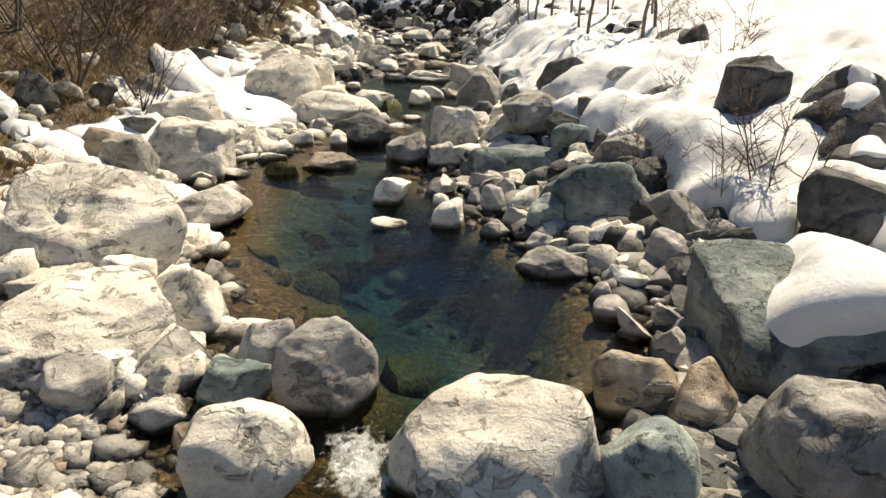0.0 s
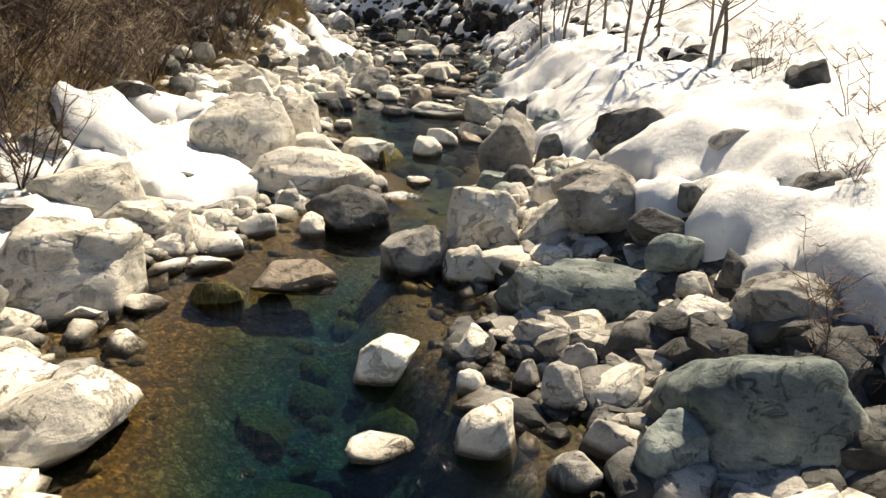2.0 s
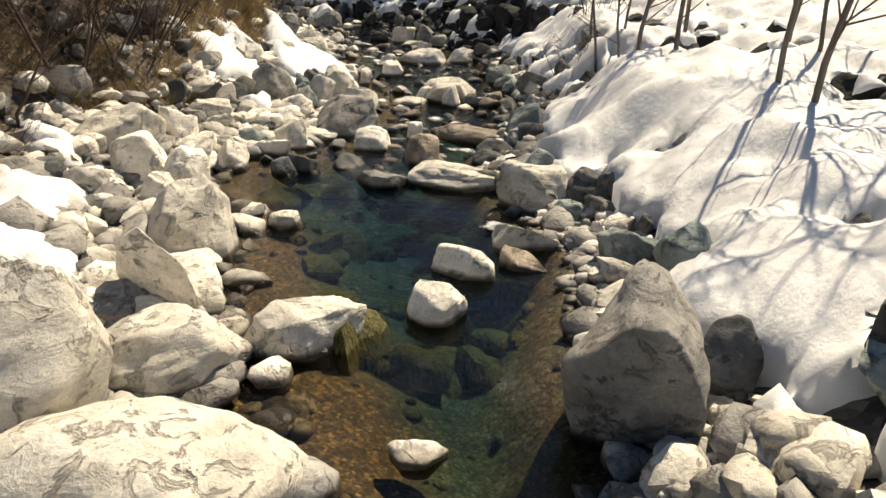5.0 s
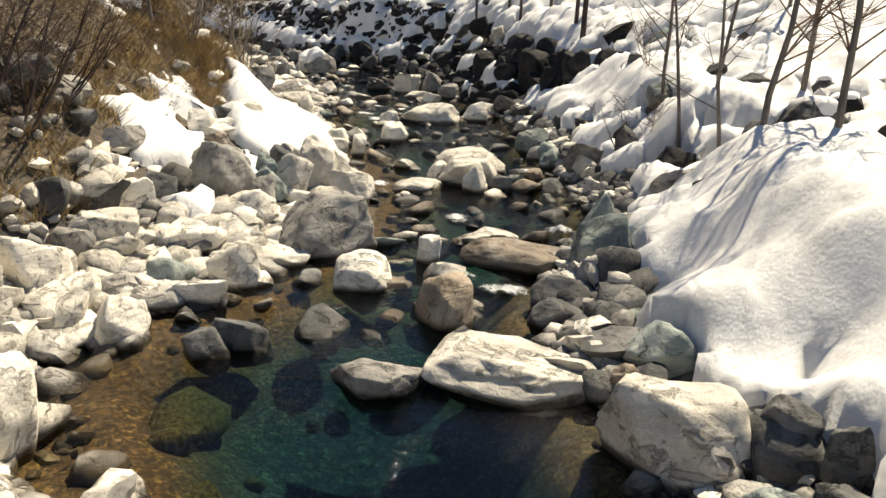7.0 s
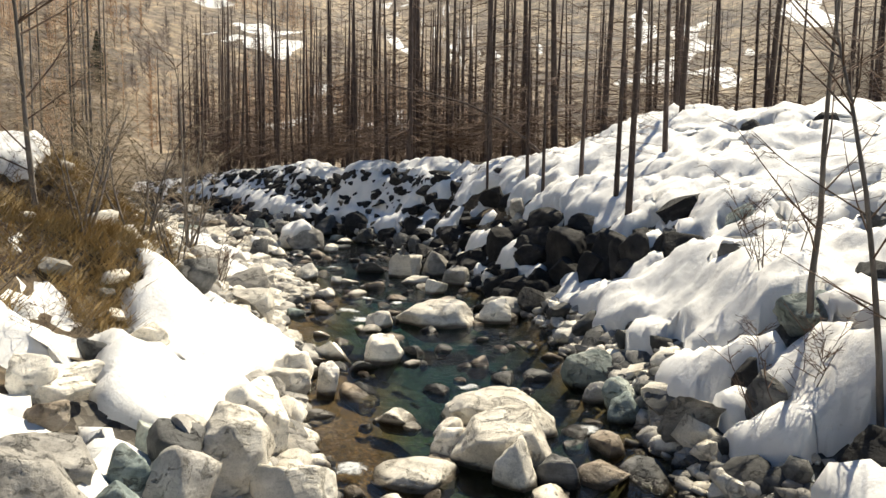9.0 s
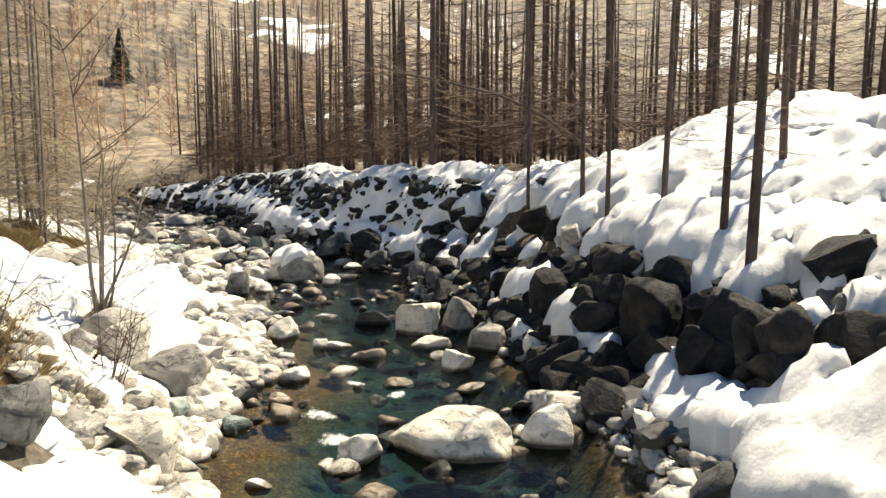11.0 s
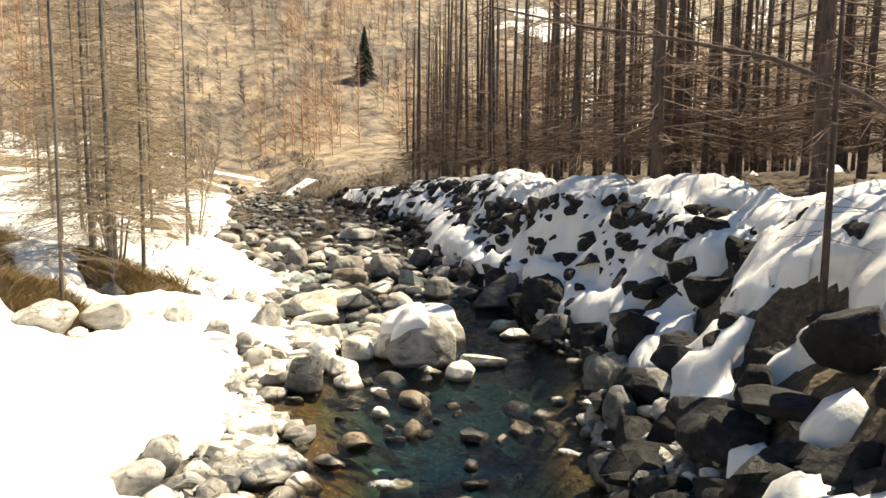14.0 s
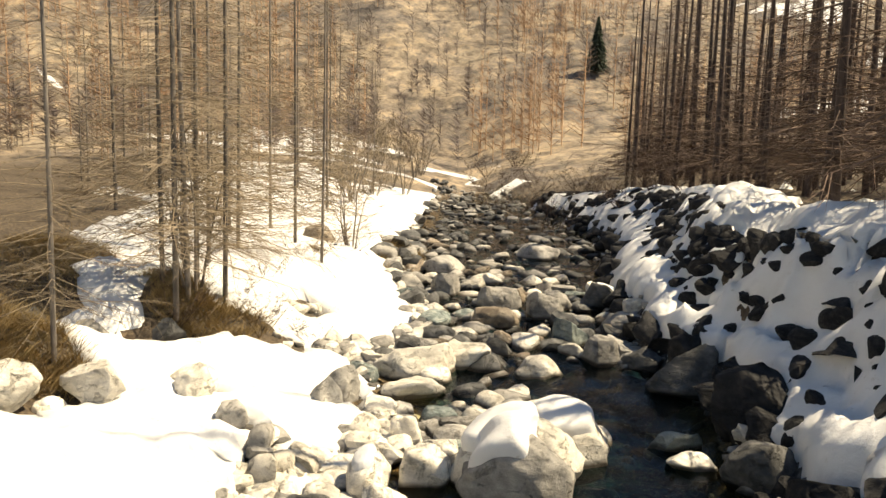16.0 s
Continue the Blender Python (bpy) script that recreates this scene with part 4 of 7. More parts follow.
boulder(-4.47, 49.19, 0.83, 0.99, 0.74, 0.56, 17, 1226, 'slate', 'round')
boulder(-10.77, 49.29, 0.79, 1.76, 1.09, 0.62, 42, 1259, 'pale', 'slab')
boulder(-10.18, 49.31, 0.78, 0.66, 0.53, 0.31, 43, 196, 'pale', 'slab')
boulder(-5.77, 49.58, 0.79, 0.73, 0.55, 0.27, 22, 1245, 'green', 'block')
boulder(-10.47, 50.38, 0.82, 1.17, 0.72, 0.43, 32, 1271, 'pale', 'slab')
boulder(-4.95, 50.39, 1.14, 1.24, 0.93, 0.83, 17, 1243, 'dark', 'block')
boulder(-9.00, 50.87, 0.83, 0.92, 0.69, 0.36, 33, 1263, 'pale', 'round')
boulder(-6.69, 51.81, 0.87, 1.14, 0.86, 0.86, 16, 1278, 'slate', 'round')
boulder(-8.51, 52.27, 0.89, 0.79, 0.59, 0.53, 28, 1266, 'grey', 'round')
boulder(-6.76, 52.38, 1.11, 0.91, 0.68, 0.67, 22, 1261, 'dark', 'block')
boulder(-7.74, 52.40, 0.90, 0.76, 0.57, 0.40, 22, 1273, 'slate', 'block')
boulder(-9.59, 52.85, 0.91, 0.78, 0.58, 0.58, 31, 1267, 'green', 'block')
boulder(-11.73, 52.99, 0.92, 1.13, 0.85, 0.47, 36, 1270, 'brown', 'round')
boulder(-7.00, 54.16, 1.26, 0.68, 0.54, 0.48, 21, 202, 'dark', 'block')
boulder(-11.33, 54.43, 0.98, 0.89, 0.67, 0.65, 28, 1279, 'grey', 'round')
boulder(-12.76, 54.48, 0.98, 1.19, 0.89, 0.56, 31, 1280, 'grey', 'round')
boulder(-14.85, 54.65, 0.99, 0.86, 0.64, 0.62, 35, 1281, 'grey', 'block')
boulder(-9.32, 54.69, 1.05, 1.12, 0.84, 0.35, 27, 1269, 'grey', 'round')
boulder(-13.12, 55.13, 1.01, 1.29, 0.80, 0.40, 36, 1277, 'brown', 'slab')
boulder(-11.62, 55.31, 1.02, 0.93, 0.70, 0.47, 32, 1275, 'grey', 'round')
boulder(-22.32, 56.04, 1.44, 1.24, 0.99, 0.83, 53, 197, 'brown', 'round')
boulder(-10.86, 56.32, 1.07, 1.11, 0.83, 0.62, 29, 1276, 'slate', 'round', 0.05)
boulder(-6.68, 56.37, 2.55, 1.10, 0.88, 0.65, 17, 239, 'dark', 'block')
boulder(-17.02, 57.08, 1.10, 1.51, 1.13, 0.56, 36, 1282, 'grey', 'round')
boulder(-16.28, 61.21, 1.28, 1.58, 1.18, 0.53, 30, 1283, 'grey', 'round')
boulder(2.95, 5.15, 0.0, 2.0, 1.7, 1.0, -29, 14, 'green', 'round', 0.16)

boulder(4.00, 26.30, 1.55, 1.20, 0.90, 0.55, 20, 301, 'slate', 'block', 0.06)
boulder(3.30, 26.20, 1.45, 0.65, 0.50, 0.40, 70, 302, 'slate', 'wedge')
boulder(4.84, 21.00, 1.65, 0.75, 0.55, 0.38, -30, 303, 'dark', 'block', 0.05)
boulder(5.10, 20.45, 1.60, 0.65, 0.45, 0.36, 10, 304, 'slate', 'wedge')
boulder(5.60, 20.90, 1.70, 1.20, 0.70, 0.45, -35, 305, 'slate', 'slab', 0.05)
boulder(4.90, 23.60, 1.65, 1.10, 0.80, 0.55, -10, 306, 'dark', 'block', 0.06)
boulder(5.60, 24.30, 1.75, 1.00, 0.80, 0.55, 40, 307, 'slate', 'block', 0.06)
boulder(4.30, 24.70, 1.60, 0.90, 0.65, 0.45, -60, 308, 'dark', 'wedge')
boulder(4.05, 9.50, 1.35, 0.95, 0.72, 0.85, -25, 310, 'slate', 'block')
boulder(4.90, 8.70, 1.35, 1.40, 1.00, 0.85, -30, 311, 'slate', 'block', 0.05)
boulder(4.75, 7.85, 1.20, 1.20, 0.90, 0.52, -32, 312, 'slate', 'wedge')
boulder(4.00, 6.70, 0.95, 0.90, 0.70, 0.42, -32, 313, 'slate', 'block')
boulder(3.30, 10.90, 1.30, 0.60, 0.45, 0.35, -20, 314, 'slate', 'wedge')
boulder(4.20, 20.00, 1.50, 0.45, 0.30, 0.24, 15, 309, 'slate', 'block')

BX, BY, BZ, BW = (np.array([b[k] for b in BOULDERS]) for k in range(4))
BR = np.maximum(BW, np.array([b[4] for b in BOULDERS])) * 0.5


# ---- the lie of the land ----
def track(pairs):
    ys, vs = zip(*pairs)
    return lambda y: np.interp(y, ys, vs)


water_z = track([(-20, -.5), (4, -.15), (5, .05), (10, .15), (14, .2), (18, .25), (24, .28), (28, .28), (33, .42), (40, .6), (50, .8), (55, 1.0), (60, 1.25), (80, 1.8), (100, 2.3), (140, 3.2), (900, 20)])
left_x = track([(-20, -2.2), (4, -1.7), (5, -1.6), (6, -2), (7, -2.35), (8, -3), (11, -3.4), (12.2, -2.7), (13.5, -2.5), (14.3, -1.5), (16, -1.9), (18.5, -2.9), (20, -3.2), (21.7, -4.3), (22.8, -3.8), (24.6, -2.9), (27, -2.65), (28, -2.4), (30, -3), (32.5, -3.4), (34, -4.6), (36, -4.8), (38, -4.3), (40, -5.8)]
               + [(42, -5.9), (44.4, -7.9), (47, -8.6), (48, -10), (50, -12), (52, -13), (55, -17), (62, -23.5), (72.6, -32), (83, -41), (120, -78), (900, -850)])
right_x = track([(-20, 1.2), (4.6, 1.2), (5.4, 1.5), (6.5, 1.5), (7.75, .85), (9.9, -.2), (11.9, -.7), (12.5, -.3), (14.3, .35), (15.4, .5), (16.8, .5), (18.7, .9), (20, .3), (21.1, .1), (21.8, -.1), (23.4, 0), (25.2, .6), (26.2, 1.3), (28.6, 1.05), (31, .9), (34, .7), (37, .45), (38, -.3), (40.5, -1)]
                + [(43, -2.4), (45, -3.05), (47.5, -3.4), (48.7, -4.3), (51.8, -6.4), (53, -8.3), (58.8, -12.4), (62, -14), (66, -16.7), (74.5, -25), (83, -34), (120, -70), (900, -840)])
# three stations of each bank: width and height over the water, by the distance upstream
RB = [[track(p) for p in pair] for pair in (
    ([(0, 1.0), (10, 1.2), (18, 1.0), (28, 1.0), (40, 1.0), (60, 1.1)], [(0, .25), (10, .35), (18, .45), (28, .65), (35, .8), (40, 1.1), (46, .9), (60, .9)]),
    ([(0, 3.0), (10, 3.5), (18, 3.0), (28, 2.2), (37, 2.2), (40, 2.3), (46, 2.9), (52, 3.2), (60, 3.5), (80, 4)], [(0, .9), (10, 1.1), (18, 1.1), (28, 1.5), (34, 1.7), (37, 2.2), (40, 2.3), (46, 2.45), (52, 2.75), (60, 2.6), (70, 2.0), (78, .9), (90, .6)]),
    ([(0, 10), (18, 10), (28, 9), (40, 9), (52, 9), (60, 10)], [(0, 2.2), (18, 2.4), (28, 2.3), (33, 2.8), (37, 3.5), (41, 4.4), (46, 4.6), (52, 3.1), (60, 2.8), (70, 2.3), (90, 1.6)]))]
LB = [[track(p) for p in pair] for pair in (
    ([(0, 1.0), (38, 1.0), (44, 1.5), (50, 2)], [(0, .3), (10, .25), (15, .3), (22, .4), (28, .6), (34, .55), (38, .3), (44, .4), (60, .3)]),
    ([(0, 3.0), (10, 2.5), (15, 3.0), (22, 2.5), (33, 2.2), (38, 2.5), (44, 4), (50, 5), (60, 6)], [(0, .7), (10, .6), (15, .6), (22, .9), (28, 1.1), (33, 1.4), (38, .8), (44, .9), (60, .8)]),
    ([(0, 7), (10, 5.5), (15, 6), (22, 5), (28, 5), (33, 4.2), (38, 6), (44, 9), (50, 12), (60, 15)], [(0, 2.8), (15, 2.4), (22, 2.8), (28, 2.9), (33, 2.8), (37, 1.9), (40, 1.5), (44, 1.4), (60, 1.8)]))]


def bank(d, y, stations, beyond):
    (w1, h1), (w2, h2), (w3, h3) = [(w(y), h(y)) for w, h in stations]
    a = h1 * np.clip(d / w1, 0, 1)
    b = (h2 - h1) * step01(0, 1, np.clip((d - w1) / (w2 - w1), 0, 1))
    c = (h3 - h2) * np.clip((d - w2) / (w3 - w2), 0, 1)
    return a + b + c + beyond * np.clip(d - w3, 0, None)


# grassy hummocks on the left bank: x, y, height, radius
MOUNDS = ((-14.3, 46.5, 0.55, 1.2), (-13.8, 42.4, 0.6, 1.6), (-12.1, 43.4, 0.4, 1.2), (-17.2, 45.2, 0.7, 1.7), (-16.8, 50.5, 0.4, 1.4), (-18.8, 53.8, 0.4, 1.6), (-20.6, 57.0, 0.5, 2.0), (-6.8, 33.6, 0.85, 1.5), (-6.2, 31.2, 0.6, 1.25), (-5.3, 29.2, 0.3, 0.9), (-7.4, 37.6, 0.4, 1.0))


def mounds(x, y):
    total = 0
    for mx, my, mh, mr in MOUNDS:
        total = total + mh * np.exp(-((x - mx) ** 2 + (y - my) ** 2) / mr ** 2)
    return total


def hillside(x, y):
    """The far valley side, which closes the view upstream on the left."""
    s, p = -0.68 * x + 0.73 * y, 0.73 * x + 0.68 * y
    rise = 0.10 * np.clip(s - 82, 0, 30) + 0.50 * np.clip(s - 112, 0, 240)
    up = rise * (1 - 0.7 * step01(110, 330, p)) * (0.75 + 0.25 * step01(-260, -40, p))
    up = up * (1 + 0.22 * fbm(x / 45, y / 45, 0, 4, 5))
    # the forested mountain that closes the view behind the plantation
    q, e = 0.38 * x + 0.925 * y, 0.925 * x - 0.38 * y
    ridge = 0.42 * np.clip(q - 170, 0, 330) * step01(-520, -260, e) * (1 + 0.15 * fbm(x / 70, y / 70, 3, 4, 6))
    return np.maximum(up, ridge)


def settle(x, y, z0):
    """How far the land dips or swells towards the feet of the boulders near by."""
    shape = np.shape(x)
    x, y = np.ravel(x), np.ravel(y)
    up, total = np.zeros(x.shape), np.full(x.shape, 0.35)
    order = np.argsort(y)
    ys = y[order]
    for bx, by, lift, r in zip(BX, BY, BLIFT, BR):
        reach = 2.2 * r + 0.9
        lo, hi = np.searchsorted(ys, (by - reach, by + reach))
        i = order[lo:hi]
        i = i[np.abs(x[i] - bx) < reach]
        q = ((x[i] - bx) ** 2 + (y[i] - by) ** 2) / (0.85 * r + 0.35) ** 2
        k = np.exp(-q)
        up[i] += k * lift
        total[i] += k
    return (up / total).reshape(shape)


def land(x, y):
    x, y = np.asarray(x, float), np.asarray(y, float)
    z = rough_land(x, y)
    dl, dr = left_x(y) - x, x - right_x(y)
    return z + settle(x, y, z) * step01(-0.6, 0.4, np.maximum(dl, dr))


def rough_land(x, y):
    x, y = np.asarray(x, float), np.asarray(y, float)
    wl, wr, wz = left_x(y), right_x(y), water_z(y)
    dl, dr = wl - x, x - wr
    inside = np.minimum(-dl * 0.46, -dr * 1.1)
    z = wz - (0.06 + (0.60 + 0.35 * step01(5, 7, y) * (1 - step01(9.5, 11, y)) + 0.25 * step01(17.5, 19, y) * (1 - step01(21, 23, y)) + 0.15 * step01(40, 42, y)) * step01(0, 1.1, inside))
    back = np.where(y < 34, 0.30, np.where(y > 42, 0.03, 0.30 - 0.27 * (y - 34) / 8))
    z = np.where(dl > 0, wz - 0.06 + bank(dl, y, LB, back), z)
    z = np.where(dr > 0, wz - 0.06 + bank(dr, y, RB, 0.02), z)
    out = np.maximum(dl, dr)
    rough = step01(-0.3, 1.5, out)
    z = z + fbm(x * 0.45, y * 0.45, 0, 4, 11) * 0.34 * step01(0.3, 4, out) + fbm(x * 1.7, y * 1.7, 0, 4, 12) * (0.06 + 0.09 * rough)
    return z + hillside(x, y) + mounds(x, y)


# boulders melting out of the snow of the right bank
melting = np.random.RandomState(14)
for k in range(44):
    y = melting.uniform(4, 42)
    x = float(right_x(y)) + 0.9 + 8 * melting.rand() ** 1.5
    w = melting.uniform(0.3, 1.0) * (1.25 if k % 5 == 0 else 1)
    if np.any((x - BX) ** 2 + (y - BY) ** 2 < (BR + 0.5 * w) ** 2) or (13 < y < 25 and x > float(right_x(y)) + 1.6 and k % 6):
        continue
    boulder(x, y, float(rough_land(x, y)) + 0.10, w, w * melting.uniform(.6, .95), w * melting.uniform(.25, .45) + 0.10, melting.uniform(0, 360), 400 + k, ("slate", "dark" if y > 20 else "slate", "green", "grey")[k % 4], ("block", "wedge", "slab")[k % 3], 0.07 if k % 4 == 0 else 0.0)
BX, BY, BZ, BW = (np.array([b[k] for b in BOULDERS]) for k in range(4))
BR = np.maximum(BW, np.array([b[4] for b in BOULDERS])) * 0.5
BLIFT = np.clip(BZ - 0.14 - rough_land(BX, BY), -1.5, 1.2)


# snow: where it begins and ends on the left bank, metres from the water
snow_a = track([(0, 2.2), (8, 1.6), (11, 1.0), (17, 1.2), (21, 1.5), (24, 0.9), (27, 0.6), (34, 0.7), (38, 0.9), (42, 1.3), (50, 1.0), (60, 0.6)])
snow_b = track([(0, 2.6), (8, 2.8), (11, 3.4), (17, 3.4), (21, 2.6), (25, 2.1), (28, 2.4), (30, 4.6), (34, 6.5), (36, 6.5), (40, 8.5), (50, 14), (60, 20), (90, 26)])
snow_l = track([(0, -.95), (8.5, -.85), (11, -.25), (17, -.25), (20, -.5), (23, -.2), (26, .2), (60, .4), (70, .1)])


snow_r = track([(0, 2.2), (6, 2.3), (8, 2.4), (10, 2.5), (12.5, 2.2), (14, 1.5), (16, 1.0), (18, 0.8), (21, 0.9), (26, 0.8), (33, 0.8), (36, 1.2), (43, 1.3), (46, 0.7), (60, 0.6)])


DRIFTS = []


def drift(x, y, r):
    """Snow lies here, about r metres round."""
    DRIFTS.append((x, y, r, 0.75))


def thaw(x, y, r):
    """Bare ground here, about r metres round."""
    DRIFTS.append((x, y, r, -0.9))


thaw(1.92, 5.87, 0.33)
drift(3.56, 7.11, 0.41)
drift(2.97, 8.09, 0.42)
thaw(1.53, 8.53, 0.49)
thaw(0.72, 9.25, 0.31)
thaw(-3.95, 10.49, 0.43)
thaw(1.69, 10.64, 0.25)
thaw(-6.30, 11.47, 0.80)
thaw(-3.53, 12.13, 0.49)
thaw(-3.27, 12.16, 0.46)
thaw(-4.95, 13.11, 0.41)
thaw(0.85, 13.40, 0.25)
thaw(-3.00, 13.51, 0.36)
drift(-3.82, 13.61, 0.73)
drift(-3.53, 13.84, 0.56)
drift(-3.64, 14.15, 0.43)
thaw(0.62, 14.41, 0.38)
drift(-5.35, 14.61, 0.67)
drift(-4.33, 15.24, 0.83)
drift(-4.73, 15.30, 0.56)
drift(-4.49, 15.71, 0.39)
drift(1.99, 18.52, 0.37)
thaw(-6.03, 18.55, 0.43)
thaw(1.15, 19.46, 0.25)
drift(-5.52, 19.56, 0.42)
drift(1.71, 19.76, 0.31)
thaw(1.15, 20.41, 0.25)
drift(1.49, 20.78, 0.25)
thaw(-4.99, 21.34, 0.74)
thaw(-5.54, 22.73, 1.00)
drift(1.43, 23.01, 0.44)
thaw(-5.18, 23.24, 0.42)
thaw(-4.54, 23.27, 0.63)
thaw(-3.56, 24.07, 0.51)
drift(1.64, 24.27, 0.39)
thaw(-4.18, 24.49, 0.32)
thaw(-4.72, 24.78, 0.25)
drift(-4.29, 25.07, 0.35)
thaw(-3.77, 25.23, 0.41)
drift(-4.33, 25.41, 0.30)
drift(2.21, 26.20, 0.38)
thaw(-5.55, 26.37, 0.30)
drift(-5.27, 26.51, 0.54)
thaw(1.57, 26.53, 0.29)
drift(-5.20, 26.77, 0.68)
drift(-5.23, 27.05, 0.66)
thaw(-6.05, 27.27, 0.59)
drift(2.24, 27.44, 0.34)
thaw(1.65, 27.49, 0.40)
thaw(2.47, 27.50, 0.31)
drift(-4.91, 27.51, 0.40)
thaw(1.26, 28.10, 0.45)
drift(2.65, 28.14, 0.30)
drift(2.06, 28.20, 0.34)
drift(-4.33, 28.29, 0.35)
drift(-5.65, 28.41, 0.38)
drift(-5.21, 28.53, 0.81)
thaw(-5.42, 28.77, 0.25)
drift(2.39, 28.98, 0.36)
drift(-5.13, 28.99, 0.34)
thaw(-6.95, 29.44, 0.58)
drift(-5.14, 29.69, 0.44)
thaw(-7.70, 29.75, 0.48)
drift(-4.22, 29.77, 0.55)
thaw(-5.65, 30.13, 0.39)
drift(-4.42, 30.52, 0.67)
thaw(-6.28, 30.80, 0.65)
drift(-4.81, 30.87, 0.38)
thaw(-5.74, 30.95, 0.38)
thaw(-6.29, 31.01, 0.53)
drift(-4.53, 31.14, 0.34)
drift(2.40, 31.23, 0.39)
drift(-4.35, 31.53, 0.48)
thaw(1.05, 31.62, 0.36)
drift(1.76, 31.67, 0.31)
drift(-7.89, 32.55, 0.31)
drift(1.93, 33.05, 0.71)
thaw(-3.59, 34.75, 0.56)
drift(-6.10, 35.01, 0.42)
drift(1.63, 35.15, 0.49)
thaw(2.05, 36.05, 0.39)
thaw(-6.84, 36.28, 0.25)
thaw(-4.62, 36.53, 0.36)
drift(-6.12, 36.54, 0.32)
thaw(-5.27, 37.15, 0.44)
drift(-6.37, 37.34, 0.65)
drift(0.83, 37.56, 0.33)
thaw(1.55, 37.63, 0.51)
drift(1.94, 37.81, 0.47)
thaw(-4.63, 38.24, 0.48)
thaw(1.28, 38.83, 0.37)
thaw(-4.98, 39.38, 0.83)
drift(-0.14, 39.65, 0.46)
thaw(0.58, 39.65, 0.52)
drift(1.94, 39.84, 0.37)
thaw(-5.73, 39.91, 0.69)
drift(0.92, 40.25, 0.40)
drift(-7.45, 40.67, 0.73)
drift(-8.38, 40.68, 0.59)
thaw(2.46, 40.92, 0.32)
thaw(1.38, 40.94, 0.28)
drift(-8.52, 41.29, 0.84)
thaw(-6.39, 41.60, 0.40)
drift(1.00, 41.67, 0.25)
thaw(-0.51, 41.72, 0.28)
thaw(-6.31, 41.74, 0.35)
thaw(0.49, 41.98, 0.37)
thaw(1.58, 41.98, 0.41)
drift(-0.08, 42.00, 0.25)
drift(2.35, 42.06, 0.36)
thaw(-7.06, 42.46, 0.34)
thaw(-1.09, 42.68, 0.51)
drift(-9.73, 42.70, 0.98)
thaw(-0.18, 42.80, 0.28)
thaw(-1.46, 42.86, 0.39)
thaw(-11.93, 43.37, 0.45)
drift(-0.66, 43.38, 0.27)
thaw(-11.92, 43.59, 0.50)
thaw(-8.10, 43.86, 0.32)
drift(-1.03, 44.00, 0.29)
drift(-1.20, 44.03, 0.25)
thaw(-2.17, 44.36, 0.33)
thaw(-0.32, 44.73, 0.67)
thaw(-15.64, 44.75, 0.60)
thaw(2.64, 45.18, 0.59)
drift(-12.01, 45.33, 0.47)
drift(-9.51, 45.96, 0.48)
drift(-11.70, 46.13, 0.87)
drift(-0.77, 46.39, 0.31)
drift(-1.80, 46.43, 0.44)
drift(0.33, 46.69, 0.38)
drift(-11.50, 46.71, 1.09)
thaw(-13.76, 46.76, 0.55)
drift(-11.45, 46.89, 0.85)
thaw(-1.21, 46.96, 0.40)
drift(-1.67, 47.83, 0.42)
drift(-2.36, 48.17, 0.39)
drift(-9.82, 48.43, 0.95)
drift(-13.02, 48.52, 0.74)
drift(-3.00, 48.61, 0.48)
drift(-21.24, 48.82, 0.70)
drift(-10.47, 49.57, 1.01)
drift(-2.76, 49.74, 0.38)
drift(-3.47, 49.75, 0.50)
drift(-2.65, 49.98, 0.86)
drift(-3.64, 50.59, 0.62)
drift(-14.99, 50.92, 0.92)
drift(-5.40, 52.11, 0.52)
drift(-5.02, 52.14, 0.70)
thaw(1.23, 52.69, 1.25)
drift(-36.39, 54.24, 1.50)
drift(-7.79, 54.51, 0.83)
thaw(-14.69, 55.00, 1.08)
drift(-20.38, 56.10, 0.88)
drift(-20.39, 56.43, 0.77)

thaw(-12.90, 47.60, 0.90)
thaw(-12.20, 48.90, 0.60)
thaw(-14.50, 49.50, 0.80)


def patched(x, y, cover):
    """The cover drawn towards the noted drifts and thawed patches."""
    flat, fx, fy = np.zeros(np.size(x)), np.ravel(x), np.ravel(y)
    weight = np.zeros(np.size(x))
    order = np.argsort(fy)
    ys = fy[order]
    for px, py, r, v in DRIFTS:
        lo, hi = np.searchsorted(ys, (py - 2.2 * r, py + 2.2 * r))
        i = order[lo:hi]
        i = i[np.abs(fx[i] - px) < 2.2 * r]
        k = np.exp(-(((fx[i] - px) ** 2 + (fy[i] - py) ** 2) / r ** 2) ** 1.5)
        flat[i] += k * v
        weight[i] += k
    flat, weight = flat.reshape(np.shape(x)), weight.reshape(np.shape(x))
    return cover * (1 - np.clip(weight, 0, 0.85)) + flat / np.maximum(weight, 1) * 0.85


